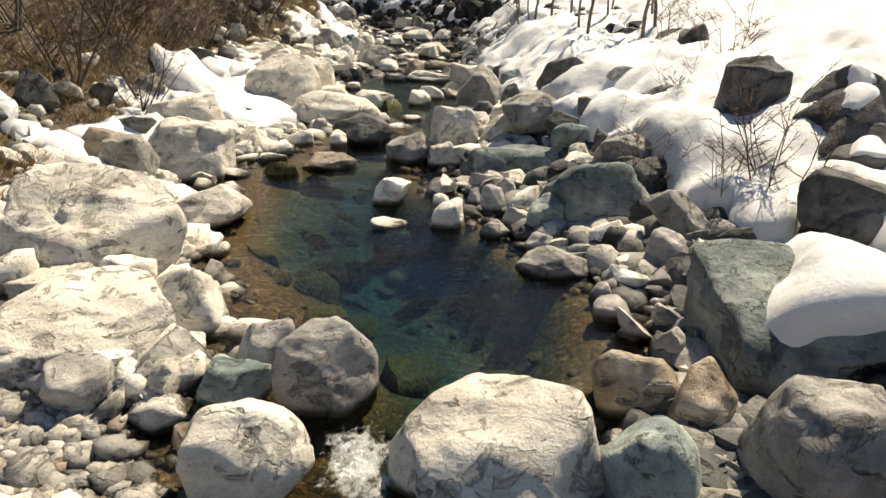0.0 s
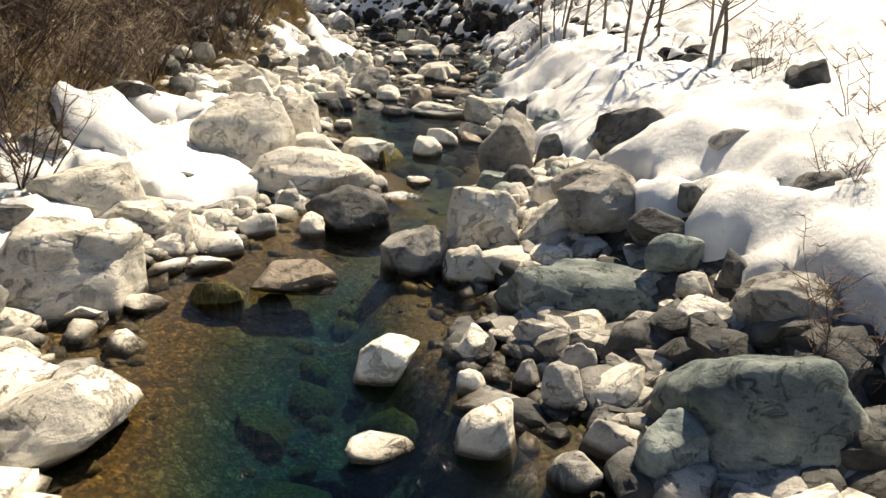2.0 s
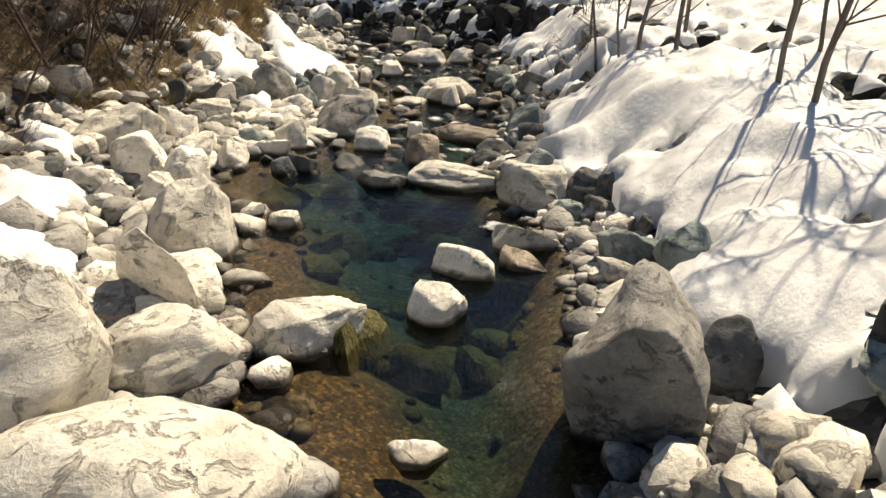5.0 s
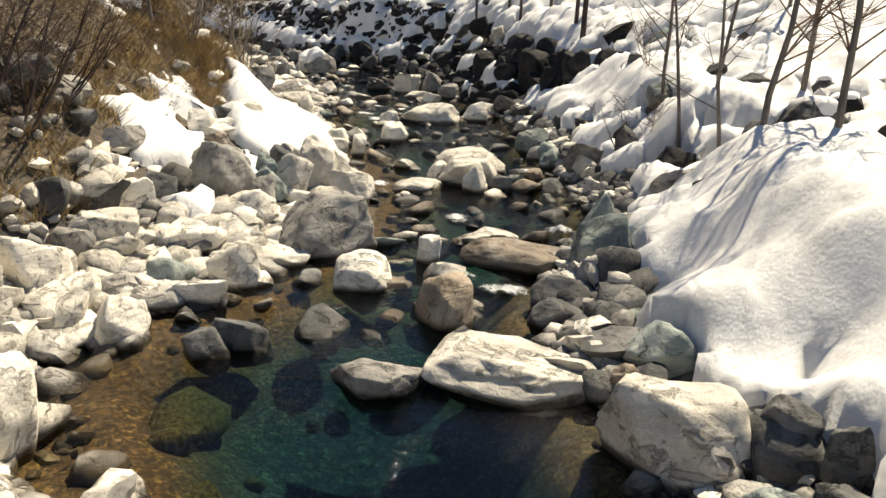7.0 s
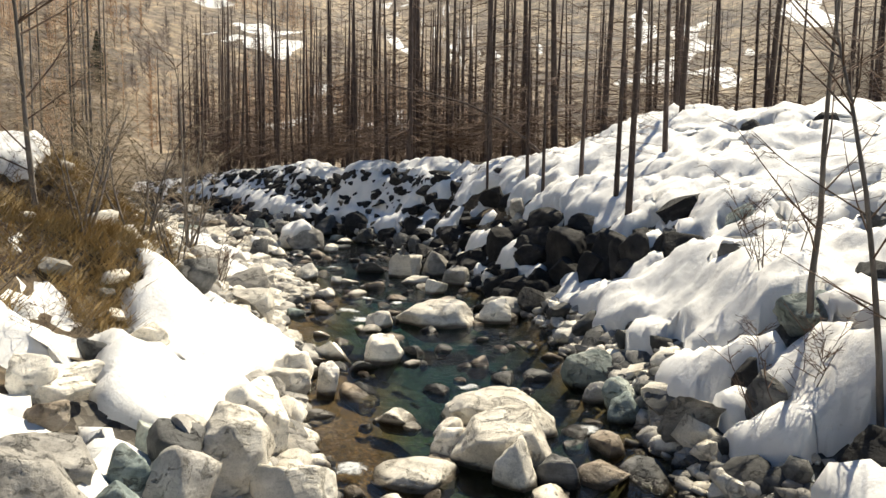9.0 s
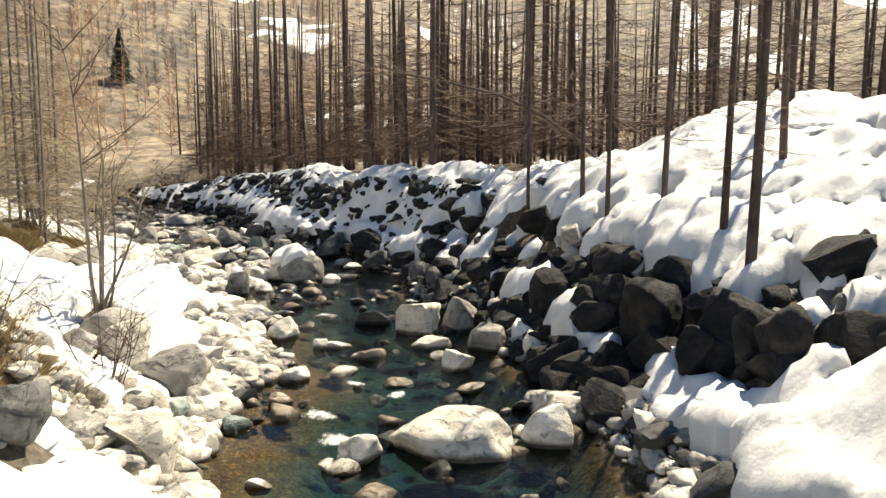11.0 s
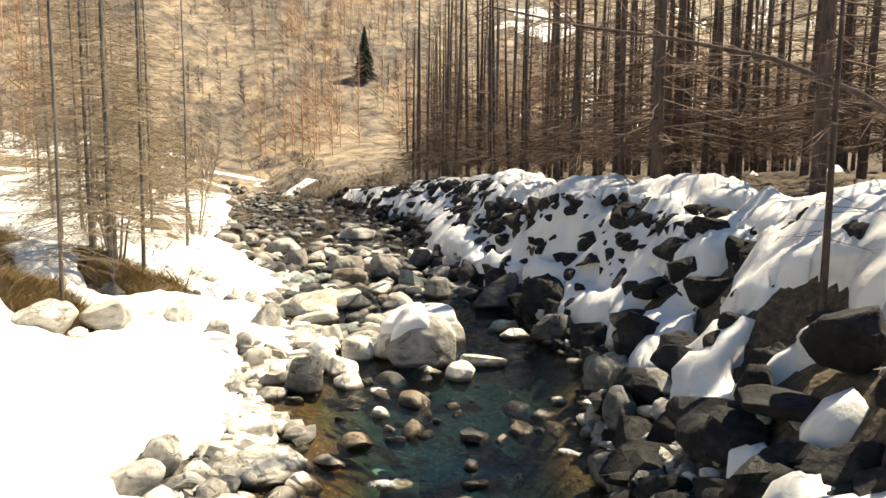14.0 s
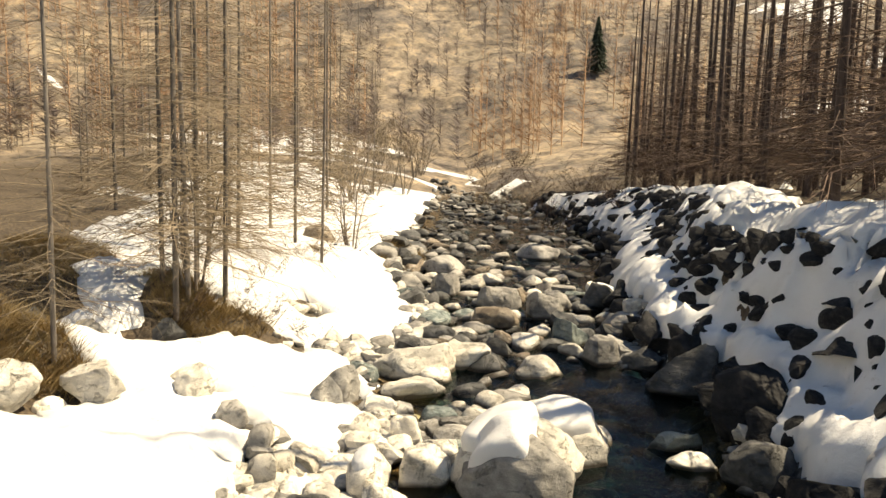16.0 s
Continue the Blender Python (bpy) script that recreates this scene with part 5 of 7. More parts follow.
def snow_cover(x, y):
    """Over zero where snow lies; about one where it lies deep."""
    x, y = np.asarray(x, float), np.asarray(y, float)
    dl, dr = left_x(y) - x, x - right_x(y)
    n = fbm(x * 0.9, y * 0.9, 3.3, 4, 31)
    f = fbm(x * 2.6, y * 2.6, 1.3, 3, 32)
    left = np.minimum((dl - snow_a(y)) * 1.2, (snow_b(y) - dl) * 0.8)
    left = np.clip(left, -1, 1) + n * 1.1 + f * 0.55 + snow_l(y) - 0.45 * step01(38, 42, y) * step01(5.5, 8.5, dl + 1.5 * n)
    right = np.clip((dr - snow_r(y)) * 1.6, -1, 0.9) + n * 0.95 + f * 0.4 + 0.15
    g = fbm(dr * 3.4 + 0.8 * n, y * 2.6, 5.3, 3, 36)
    face = step01(46, 49, y) * step01(1.3, 1.9, dr) * (1 - step01(3.1, 3.6, dr))
    right = right * (1 - face) + face * (g * 1.5 + 0.95 - 0.76 * step01(1.55, 2.15, dr + 0.5 * n))
    strip = step01(33, 36, y) * (1 - step01(42, 44, y))
    right = right + strip * (1.5 * np.exp(-((dr - 0.95 - 0.25 * n) / 0.38) ** 2) - 0.9 * np.exp(-((dr - 1.75) / 0.45) ** 2) * step01(36.5, 38, y))
    hollow = step01(32, 35, y) * (1 - step01(50, 54, y)) * step01(1.4, 2.4, dr) * (1 - step01(11, 14, dr)) * (1 - face)
    right = right - hollow * (0.85 - 1.7 * np.abs(fbm(x * 0.5 + y * 0.35, y * 0.9 - x * 0.5, 0, 3, 38)))
    seams = step01(24, 27, y) * (1 - step01(35, 37, y)) * step01(0.6, 1.2, dr) * (1 - step01(5, 7, dr))
    right = right - seams * 1.2 * np.clip(1 - 5.5 * np.abs(fbm(x * 0.75, y * 0.75, 8.1, 2, 44)), 0, 1)
    wood = step01(46, 50, y) * step01(4, 6, dr)
    right = right - wood * 1.5
    far = step01(75, 100, -0.68 * x + 0.73 * y)
    cover = np.where(dl > dr, left - 2.6 * mounds(x, y), right) - 1.8 * step01(74, 82, y) * (0.35 + np.clip(2.5 * fbm(x * 0.22, y * 0.22, 6, 2, 47) + 0.5, 0, 1))
    # last term: added snow pales the far ridge in place of haze
    cover = cover * (1 - far) + far * (n * 1.4 + fbm(x / 22, y / 22, 0, 3, 40) * 2.2 - 1.15 + 0.45 * (1 - step01(100, 122, -0.68 * x + 0.73 * y)) + 0.15 * step01(165, 215, 0.38 * x + 0.925 * y))
    return patched(x, y, cover)


def melt(x, y):
    """Bare rings that the warm boulders melt round themselves."""
    out = np.zeros(np.shape(x))
    flat, fx, fy = out.ravel(), np.ravel(x), np.ravel(y)
    order = np.argsort(fy)
    ys = fy[order]
    for bx, by, r in zip(BX, BY, BR):
        lo, hi = np.searchsorted(ys, (by - 2 * r - 0.5, by + 2 * r + 0.5))
        i = order[lo:hi]
        flat[i] = np.maximum(flat[i], np.exp(-((fx[i] - bx) ** 2 + (fy[i] - by) ** 2) / (0.75 * r + 0.12) ** 2))
    return flat.reshape(np.shape(x))


def axis(fine_a, fine_b, step, end_a, end_b, grow=1.09):
    mid = list(np.arange(fine_a, fine_b, step))
    lo, s = [], step
    v = fine_a
    while v > end_a:
        s *= grow
        v -= s
        lo.append(v)
    hi, s = [], step
    v = mid[-1]
    while v < end_b:
        s *= grow
        v += s
        hi.append(v)
    return np.array(lo[::-1] + mid + hi)


def sheet(name, xs, ys, zf, mat, keep=None):
    X, Y = np.meshgrid(xs, ys)
    Z = zf(X, Y)
    verts = np.stack([X.ravel(), Y.ravel(), Z.ravel()], 1)
    w, h = len(xs), len(ys)
    i = np.arange(w * h).reshape(h, w)
    faces = np.stack([i[:-1, :-1], i[:-1, 1:], i[1:, 1:], i[1:, :-1]], -1).reshape(-1, 4)
    if keep is not None:
        k = keep(X, Y, Z).ravel()
        faces = faces[k[faces].any(1)]
        used = np.unique(faces)
        remap = np.zeros(w * h, int)
        remap[used] = np.arange(len(used))
        verts, faces = verts[used], remap[faces]
    me = bpy.data.meshes.new(name)
    me.from_pydata(verts.tolist(), [], faces.tolist())
    me.polygons.foreach_set("use_smooth", np.ones(len(faces), bool))
    me.materials.append(mat)
    return new(name, me), verts


XS = axis(-16, 8, 0.17, -700, 700, 1.10)
YS = axis(2, 60, 0.17, -120, 900, 1.07)
def ground_z(x, y):
    """The land, let down under the stream so that only its bed shows there."""
    z = land(x, y)
    return z - 0.22 * step01(0.02, 0.14, water_z(y) - z) * ((x > left_x(y) - 0.8) & (x < right_x(y) + 0.8))


ground, gv = sheet("ground", XS, YS, ground_z, GROUND)
tagged(ground, "gravelly stream banks, dry grass slopes and far valley side", "ground", kind="structure")
attr = ground.data.attributes.new("grassy", 'FLOAT', 'POINT')
gl, gr = left_x(gv[:, 1]) - gv[:, 0], gv[:, 0] - right_x(gv[:, 1])
attr.data.foreach_set("value", np.clip(np.maximum(step01(1.6, 3.2, gl + 0.8 * fbm(gv[:, 0], gv[:, 1], 0, 3, 8)), step01(1.2, 2.0, gr - 2.0 * (gv[:, 1] < 34))) + 2.5 * mounds(gv[:, 0], gv[:, 1]) + step01(70, 84, -0.68 * gv[:, 0] + 0.73 * gv[:, 1]), 0, 1).astype(np.float32))


hill = ground.data.attributes.new("hill", 'FLOAT', 'POINT')
hill.data.foreach_set("value", step01(76, 92, -0.68 * gv[:, 0] + 0.73 * gv[:, 1]).astype(np.float32))


def lookup(xs, ys, values):
    """Quick bilinear reading of a grid over the plan."""
    def at(x, y):
        i, j = min(max(int(np.searchsorted(xs, x)) - 1, 0), len(xs) - 2), min(max(int(np.searchsorted(ys, y)) - 1, 0), len(ys) - 2)
        u, v = (x - xs[i]) / (xs[i + 1] - xs[i]), (y - ys[j]) / (ys[j + 1] - ys[j])
        return float((values[j, i] * (1 - u) + values[j, i + 1] * u) * (1 - v) + (values[j + 1, i] * (1 - u) + values[j + 1, i + 1] * u) * v)
    return at


land_at = lookup(XS, YS, land(*np.meshgrid(XS, YS)))

# the wet bed, a thin skin over the ground under the water
bed, bed_v = sheet("stream_bed", axis(-45, 3, 0.16, -46, 4), axis(1, 75, 0.16, -8, 100, 1.05), lambda x, y: land(x, y) + 0.035, BED,
               lambda X, Y, Z: Z < water_z(Y) + 0.015)
bv = bed_v
# by depth: weed growth, and the dimming of deep water painted onto the bed
weed_depth = bed.data.attributes.new("weed_and_depth", 'FLOAT', 'POINT')
weed_depth.data.foreach_set("value", (step01(0.30, 0.60, water_z(bv[:, 1]) - bv[:, 2] + 0.25 * fbm(bv[:, 0] * 0.8, bv[:, 1] * 0.8, 0, 3, 61)) * 0.9).astype(np.float32))
ambered = bed.data.attributes.new("amber", 'FLOAT', 'POINT')
ambered.data.foreach_set("value", ((1 - step01(0.14, 0.42, water_z(bv[:, 1]) - bv[:, 2] + 0.22 * fbm(bv[:, 0] * 0.7, bv[:, 1] * 0.7, 4, 3, 63))) * (0.25 + 0.75 * step01(-0.2, 0.8, right_x(bv[:, 1]) - bv[:, 0] - 0.6))).astype(np.float32))
tagged(bed, "brown and green algae-coated stream bed of cobbles", "stream bed", kind="structure")


def water_height(x, y):
    rapid = step01(11.5, 12.5, y) * (1 - step01(14.5, 15.5, y)) + step01(21.5, 22.5, y) * (1 - step01(25, 26, y)) + step01(32, 34, y) * (1 - step01(37, 38, y)) + step01(46, 48, y)
    return water_z(y) + rapid * 0.05 * fbm(x * 2.6, y * 2.0, 0, 3, 79) + 0.018 * fbm(x * 1.3, y * 0.9, 0, 3, 77) + 0.008 * fbm(x * 5, y * 4, 0, 2, 78)


water, wv = sheet("water", axis(-45, 3, 0.14, -46, 4), axis(1, 75, 0.14, -8, 100, 1.05), water_height, WATER,
                 lambda X, Y, Z: (X > left_x(Y) - 0.9) & (X < right_x(Y) + 0.9))
deepness = water.data.attributes.new("depth", 'FLOAT', 'POINT')
deepness.data.foreach_set("value", np.clip(wv[:, 2] - land(wv[:, 0], wv[:, 1]), 0, 1).astype(np.float32))
tagged(water, "clear shallow mountain stream water with ripples", "water", kind="structure")


def snow_top(x, y):
    """Cover and height of the snow: a thick lip at its edge, lumps and hollows over it."""
    c = snow_cover(x, y) - 1.2 * melt(x, y)
    dr = x - right_x(y)
    face = step01(43, 47, y) * step01(0.9, 1.5, dr) * (1 - step01(3.2, 4.2, dr))
    deep = np.where(dr > 0, 0.28, 0.14)
    depth = np.where(c > 0, (1 - 0.45 * face) * deep * np.clip(c / 0.36, 0, 1.0) * (2 - np.clip(c / 0.36, 0, 1.0)) + 0.10 * np.clip(c, 0, 1), np.clip(c, -0.3, 0) * 1.4)
    lumps = 0.20 * fbm(x * 0.9, y * 0.9, 7, 3, 55) + 0.15 * np.abs(fbm(x * 1.9, y * 1.9, 9, 3, 56))
    calm = 1 - 0.7 * step01(35, 38, y) * (dr < 0) - 0.5 * step01(11, 13, y) * (1 - step01(25, 28, y)) * (dr > 0)
    return c, land(x, y) + depth + (lumps * calm + 0.05 * fbm(x * 3.3, y * 3.3, 2, 3, 57) + 0.22 * face * fbm(x * 2.6, y * 2.6, 4, 2, 58)) * step01(0, 0.5, c)


def snow_height(x, y):
    return snow_top(x, y)[1]


cover_at = lookup(XS, YS, snow_cover(*np.meshgrid(XS, YS)))
SX, SY = axis(-10, 7, 0.105, -700, 700, 1.10), axis(3, 58, 0.105, -120, 900, 1.07)
snow, sv = sheet("snow", SX, SY, snow_height, SNOW, lambda X, Y, Z: snow_cover(X, Y) > -0.15)
# the lip hangs out over the melted edge
near = (sv[:, 1] > 0) & (sv[:, 1] < 60) & (np.abs(sv[:, 0]) < 20)
px, py = sv[near, 0], sv[near, 1]
edge = snow_top(px, py)[0]
gx, gy = (snow_cover(px + .12, py) - snow_cover(px - .12, py)), (snow_cover(px, py + .12) - snow_cover(px, py - .12))
size = np.hypot(gx, gy) + 1e-6
push = 0.13 * step01(0.0, 0.10, edge) * (1 - step01(0.15, 0.6, edge))
sv[near, 0] -= gx / size * push
sv[near, 1] -= gy / size * push
snow.data.vertices.foreach_set("co", sv.ravel().astype(np.float32))
snow.data.update()
tagged(snow, "thick melting old snow lying over the stream banks", "snow", kind="stuff")


# ---- boulders ----
def ico(subdivisions):
    bm = bmesh.new()
    bmesh.ops.create_icosphere(bm, subdivisions=subdivisions, radius=1)
    v = np.array([p.co[:] for p in bm.verts])
    f = [[q.index for q in p.verts] for p in bm.faces]
    bm.free()
    return v / np.linalg.norm(v, axis=1)[:, None], f


ICO = {k: ico(k) for k in (1, 2, 3, 4, 5, 6)}
# planes, edge crispness, least and greatest plane distance, roughness, height of the top plane
STYLE = {"round": (19, 20.0, 0.70, 1.0, 0.05, 0.9), "block": (12, 60.0, 0.58, 1.0, 0.05, 0.8), "slab": (11, 70.0, 0.58, 1.05, 0.05, 0.55), "wedge": (10, 80.0, 0.48, 1.1, 0.05, 0.85), "slabup": (10, 80.0, 0.5, 1.1, 0.05, 0.85)}


def rock_shape(seed, style, level):
    """A rock of half-size one: the meeting of random fracture planes, chipped and roughened."""
    r = np.random.RandomState(seed)
    v, f = ICO[level]
    count, sharp, low, high, rough, top = STYLE[style]
    k = np.arange(count) + 0.5
    polar, turn = np.arccos(1 - 2 * k / count), np.pi * (1 + 5 ** 0.5) * k + r.uniform(0, 6.3)
    n = np.stack([np.cos(turn) * np.sin(polar), np.sin(turn) * np.sin(polar), np.cos(polar)], 1) + r.normal(0, 0.42, (count, 3))
    around = np.arange(4) / 4 * 2 * np.pi + r.uniform(0, 6.3) + r.normal(0, 0.35, 4)
    n = np.vstack([n, np.stack([np.cos(around), np.sin(around), r.uniform(-.1, .8, 4)], 1), [r.uniform(-.45, .45), r.uniform(-.45, .45), 1]])
    n /= np.linalg.norm(n, axis=1)[:, None]
    h = np.concatenate([r.uniform(low, high, count), r.uniform(0.72, 1.0, 4), [top * r.uniform(0.7, 0.9)]])
    w = v + 0.10 * np.stack([fbm(v[:, 0] * 1.4 + seed, v[:, 1] * 1.4, v[:, 2] * 1.4, 2, seed + s) for s in (1, 2, 3)], 1)
    dots = np.clip(w @ n.T, 1e-3, None) / h
    rad = (dots ** sharp).sum(1) ** (-1 / sharp)
    p = v * rad[:, None]
    if level >= 3:
        # chips broken out of the corners and edges
        far = np.argsort(-np.linalg.norm(p, axis=1))[: len(p) // 3]
        for c in range(20 if style != "round" else 9):
            a = p[far[r.randint(len(far))]]
            m = a / np.linalg.norm(a) + r.normal(0, 0.35, 3)
            m /= np.linalg.norm(m)
            over = p @ m - (a @ m) * r.uniform(0.86, 0.97)
            p = p - np.clip(over, 0, None)[:, None] * m * 0.92
    o = r.uniform(-50, 50, 3)
    q = p + o
    tilt = q @ (np.array([r.uniform(-.5, .5), r.uniform(-.5, .5), 1.0]) * 3.6)
    ledge = np.floor(tilt) + step01(0.42, 0.58, tilt - np.floor(tilt)) - tilt
    bumps = ledge * rough * 0.6 * step01(0.0, 0.3, fbm(q[:, 0], q[:, 1], q[:, 2], 2, seed + 3)) + fbm(q[:, 0] * 1.5, q[:, 1] * 1.5, q[:, 2] * 1.5, 3, seed + 5) * rough * 1.4
    if level >= 4:
        bumps = bumps + fbm(q[:, 0] * 6, q[:, 1] * 6, q[:, 2] * 9, 3, seed + 9) * rough * 0.4
        split = np.abs(fbm(q[:, 0] * 0.9, q[:, 1] * 0.9, q[:, 2] * 0.9, 2, seed + 15))
        bumps = bumps - (1 - step01(0.0, 0.025, split)) * rough * 0.8
    p = p + v * bumps[:, None]
    p -= (p.max(0) + p.min(0)) / 2
    return p / ((p.max(0) - p.min(0)) / 2), f


def mesh_from(name, p, f, mat, smooth=True, sharp=0):
    me = bpy.data.meshes.new(name)
    me.from_pydata(p.tolist(), [], f if isinstance(f, list) else f.tolist())
    if smooth:
        me.polygons.foreach_set("use_smooth", np.ones(len(me.polygons), bool))
    me.materials.append(mat)
    if smooth and sharp:
        me.set_sharp_from_angle(angle=radians(sharp))
    return me


COLOUR = {"pale": "sun-bleached pale grey gneiss", "grey": "weathered mid-grey gneiss", "green": "greenish grey veined serpentine", "brown": "rust-brown water-stained", "dark": "dark lichen-covered", "slate": "dark slaty grey"}
FORM = {"round": "rounded boulder", "block": "angular boulder", "slab": "flat slab of rock", "wedge": "wedge-shaped boulder", "slabup": "upright slab"}


def build_boulder(x, y, z, w, d, h, rz, seed, mat, style, snow_depth=0.0):
    """A boulder whose foot stands at height z, w wide, d deep and h high over its foot."""
    level = 5 if w > 0.72 and y < 57 else 4
    p, f = rock_shape(seed, style, level)
    sink = 0.55 * h + 0.10
    half = (h + sink) / 2
    p = p * [w / 2, d / 2, half]
    kind = "dark_boulder" if mat == "dark" else "boulder"
    ob = new(kind, mesh_from(kind, p, f, ROCK[mat], True))
    ob.matrix_world = pose(x, y, z - sink + half, 0, 0, rz)
    where = "in the stream" if left_x(y) + 0.2 < x < right_x(y) - 0.2 else "in the bank" if mat == "dark" else "on the stream bank"
    size = "" if len(f"{COLOUR[mat]} {FORM[style]} {where}".split()) > 11 else "huge " if w > 1.6 else "large " if w > 0.9 else "small " if w < 0.4 else ""
    tagged(ob, f"{size}{COLOUR[mat]} {FORM[style]} {where}", "boulder", group="stream boulders")
    if snow_depth:
        me = ob.data
        nrm = np.zeros(len(p) * 3, np.float32)
        me.vertices.foreach_get("normal", nrm)
        nrm = nrm.reshape(-1, 3)
        tri = np.array(f)
        soft, blunt = p.copy(), nrm.copy()
        for _ in range(14):
            for a in (soft, blunt):
                total, count = np.zeros(a.shape), np.zeros(len(a))
                for u, v in ((0, 1), (1, 2), (2, 0)):
                    np.add.at(total, tri[:, u], a[tri[:, v]])
                    np.add.at(count, tri[:, u], 1)
                a[:] = 0.4 * a + 0.6 * total / count[:, None]
        lift = step01(0.45, 0.8, blunt[:, 2] / np.linalg.norm(blunt, axis=1) + 0.15 * fbm(p[:, 0] * 0.9, p[:, 1] * 0.9, 0, 2, seed)) * step01(-0.1, 0.35, p[:, 2] / half)
        away = 1 if x > 0.5 * (left_x(y) + right_x(y)) else -1
        lift = lift * step01(-0.22, -0.04, away * p[:, 0] / w + 0.12 * fbm(p[:, 0] * 1.7, p[:, 1] * 1.7, 3, 2, seed + 5))
        q = soft + nrm * (lift * snow_depth - 0.03)[:, None] + np.array([0, 0, 1]) * (lift * snow_depth * 0.6)[:, None]
        cap = new("snow_cap", mesh_from("snow_cap", q, f, SNOW))
        cap.matrix_world = ob.matrix_world
        tagged(cap, "smooth cap of old snow lying on a boulder", "snow", kind="stuff")
    return ob


for spec in BOULDERS:
    build_boulder(*spec)

# ---- dark boulders of the bank reinforcement ----
rng = np.random.RandomState(8)
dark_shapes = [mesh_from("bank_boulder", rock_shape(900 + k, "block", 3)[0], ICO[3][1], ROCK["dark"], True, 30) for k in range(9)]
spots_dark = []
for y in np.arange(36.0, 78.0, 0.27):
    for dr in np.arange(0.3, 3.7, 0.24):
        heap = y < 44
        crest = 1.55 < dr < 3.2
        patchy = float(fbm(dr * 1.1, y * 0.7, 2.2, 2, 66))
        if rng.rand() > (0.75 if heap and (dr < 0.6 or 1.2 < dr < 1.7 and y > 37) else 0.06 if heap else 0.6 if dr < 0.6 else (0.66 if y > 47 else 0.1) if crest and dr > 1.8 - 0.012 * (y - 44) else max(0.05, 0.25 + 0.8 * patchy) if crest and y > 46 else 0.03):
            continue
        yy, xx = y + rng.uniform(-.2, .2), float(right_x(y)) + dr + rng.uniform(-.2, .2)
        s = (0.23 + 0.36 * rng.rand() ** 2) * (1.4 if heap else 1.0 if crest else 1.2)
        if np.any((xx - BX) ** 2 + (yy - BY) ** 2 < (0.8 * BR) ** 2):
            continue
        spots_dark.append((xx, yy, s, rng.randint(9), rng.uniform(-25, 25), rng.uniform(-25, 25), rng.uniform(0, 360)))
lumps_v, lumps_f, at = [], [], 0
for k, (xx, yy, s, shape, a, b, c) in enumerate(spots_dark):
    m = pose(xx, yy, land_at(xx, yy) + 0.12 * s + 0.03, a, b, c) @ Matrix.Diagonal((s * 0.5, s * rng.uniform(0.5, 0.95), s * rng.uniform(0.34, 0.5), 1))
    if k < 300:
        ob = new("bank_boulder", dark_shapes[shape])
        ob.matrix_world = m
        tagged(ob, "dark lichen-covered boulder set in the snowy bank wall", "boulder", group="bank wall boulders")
    else:
        p = rock_shape(900 + shape, "block", 2)[0]
        mm = np.array(m)
        lumps_v.append(p @ mm[:3, :3].T + mm[:3, 3])
        lumps_f.append(np.array(ICO[2][1]) + at)
        at += len(p)
if lumps_v:
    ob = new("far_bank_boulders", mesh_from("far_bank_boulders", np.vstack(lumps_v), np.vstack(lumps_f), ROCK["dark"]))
    tagged(ob, "dark boulders of the far snowy bank wall", "boulders", kind="stuff")

# ---- rocks lying in the brush of the left slope ----
for mat in ("grey", "slate"):
    vs, fs, base = [], [], 0
    for k in range(75):
        y = rng.uniform(4, 27)
        x = float(left_x(y)) - float(LB[1][0](y)) * 0.6 - abs(rng.normal(0, 1.9))
        if np.any((x - BX) ** 2 + (y - BY) ** 2 < (BR + 0.2) ** 2):
            continue
        w = 0.15 + 0.75 * rng.rand() ** 2
        p = rock_shape(500 + k, ("block", "slab", "wedge")[k % 3], 3)[0] * [w * 0.5, w * 0.5 * rng.uniform(.6, .9), w * rng.uniform(.25, .42)]
        m = np.array(Euler((rng.uniform(-.3, .3), rng.uniform(-.3, .3), rng.uniform(0, 6.3))).to_matrix())
        vs.append(p @ m.T + [x, y, land_at(x, y) + 0.1 * w])
        fs.append(np.array(ICO[3][1]) + base)
        base += len(p)
    ob = new("slope_rocks", mesh_from("slope_rocks", np.vstack(vs), np.vstack(fs), ROCK[mat], True, 40))
    tagged(ob, f"{COLOUR[mat]} rocks lying in the brush of the slope", "rocks", kind="stuff")

# ---- loose stones and gravel ----
stone_shapes = {m: [mesh_from("stone", rock_shape(700 + k + 10 * i, ("round", "block", "wedge")[k % 3], 3)[0], ICO[3][1], ROCK[m], True, 40) for k in range(6)] for i, m in enumerate(("pale", "grey", "green", "brown"))}


def stone_place(y):
    """A random place across the stream at y: mostly along its edges, all across where the bed is stony."""
    a, b = float(left_x(y)), float(right_x(y))
    pick = rng.rand()
    stony = 0.0 + 0.6 * float(step01(48, 52, y)) + 0.08 * float(step01(28, 30, y))
    if pick < stony:
        return rng.uniform(a, b)
    if pick < stony + (1 - stony) * 0.62:
        return a - abs(rng.normal(0, 1.0)) + 0.12
    return b + abs(rng.normal(0, 0.55)) - 0.1


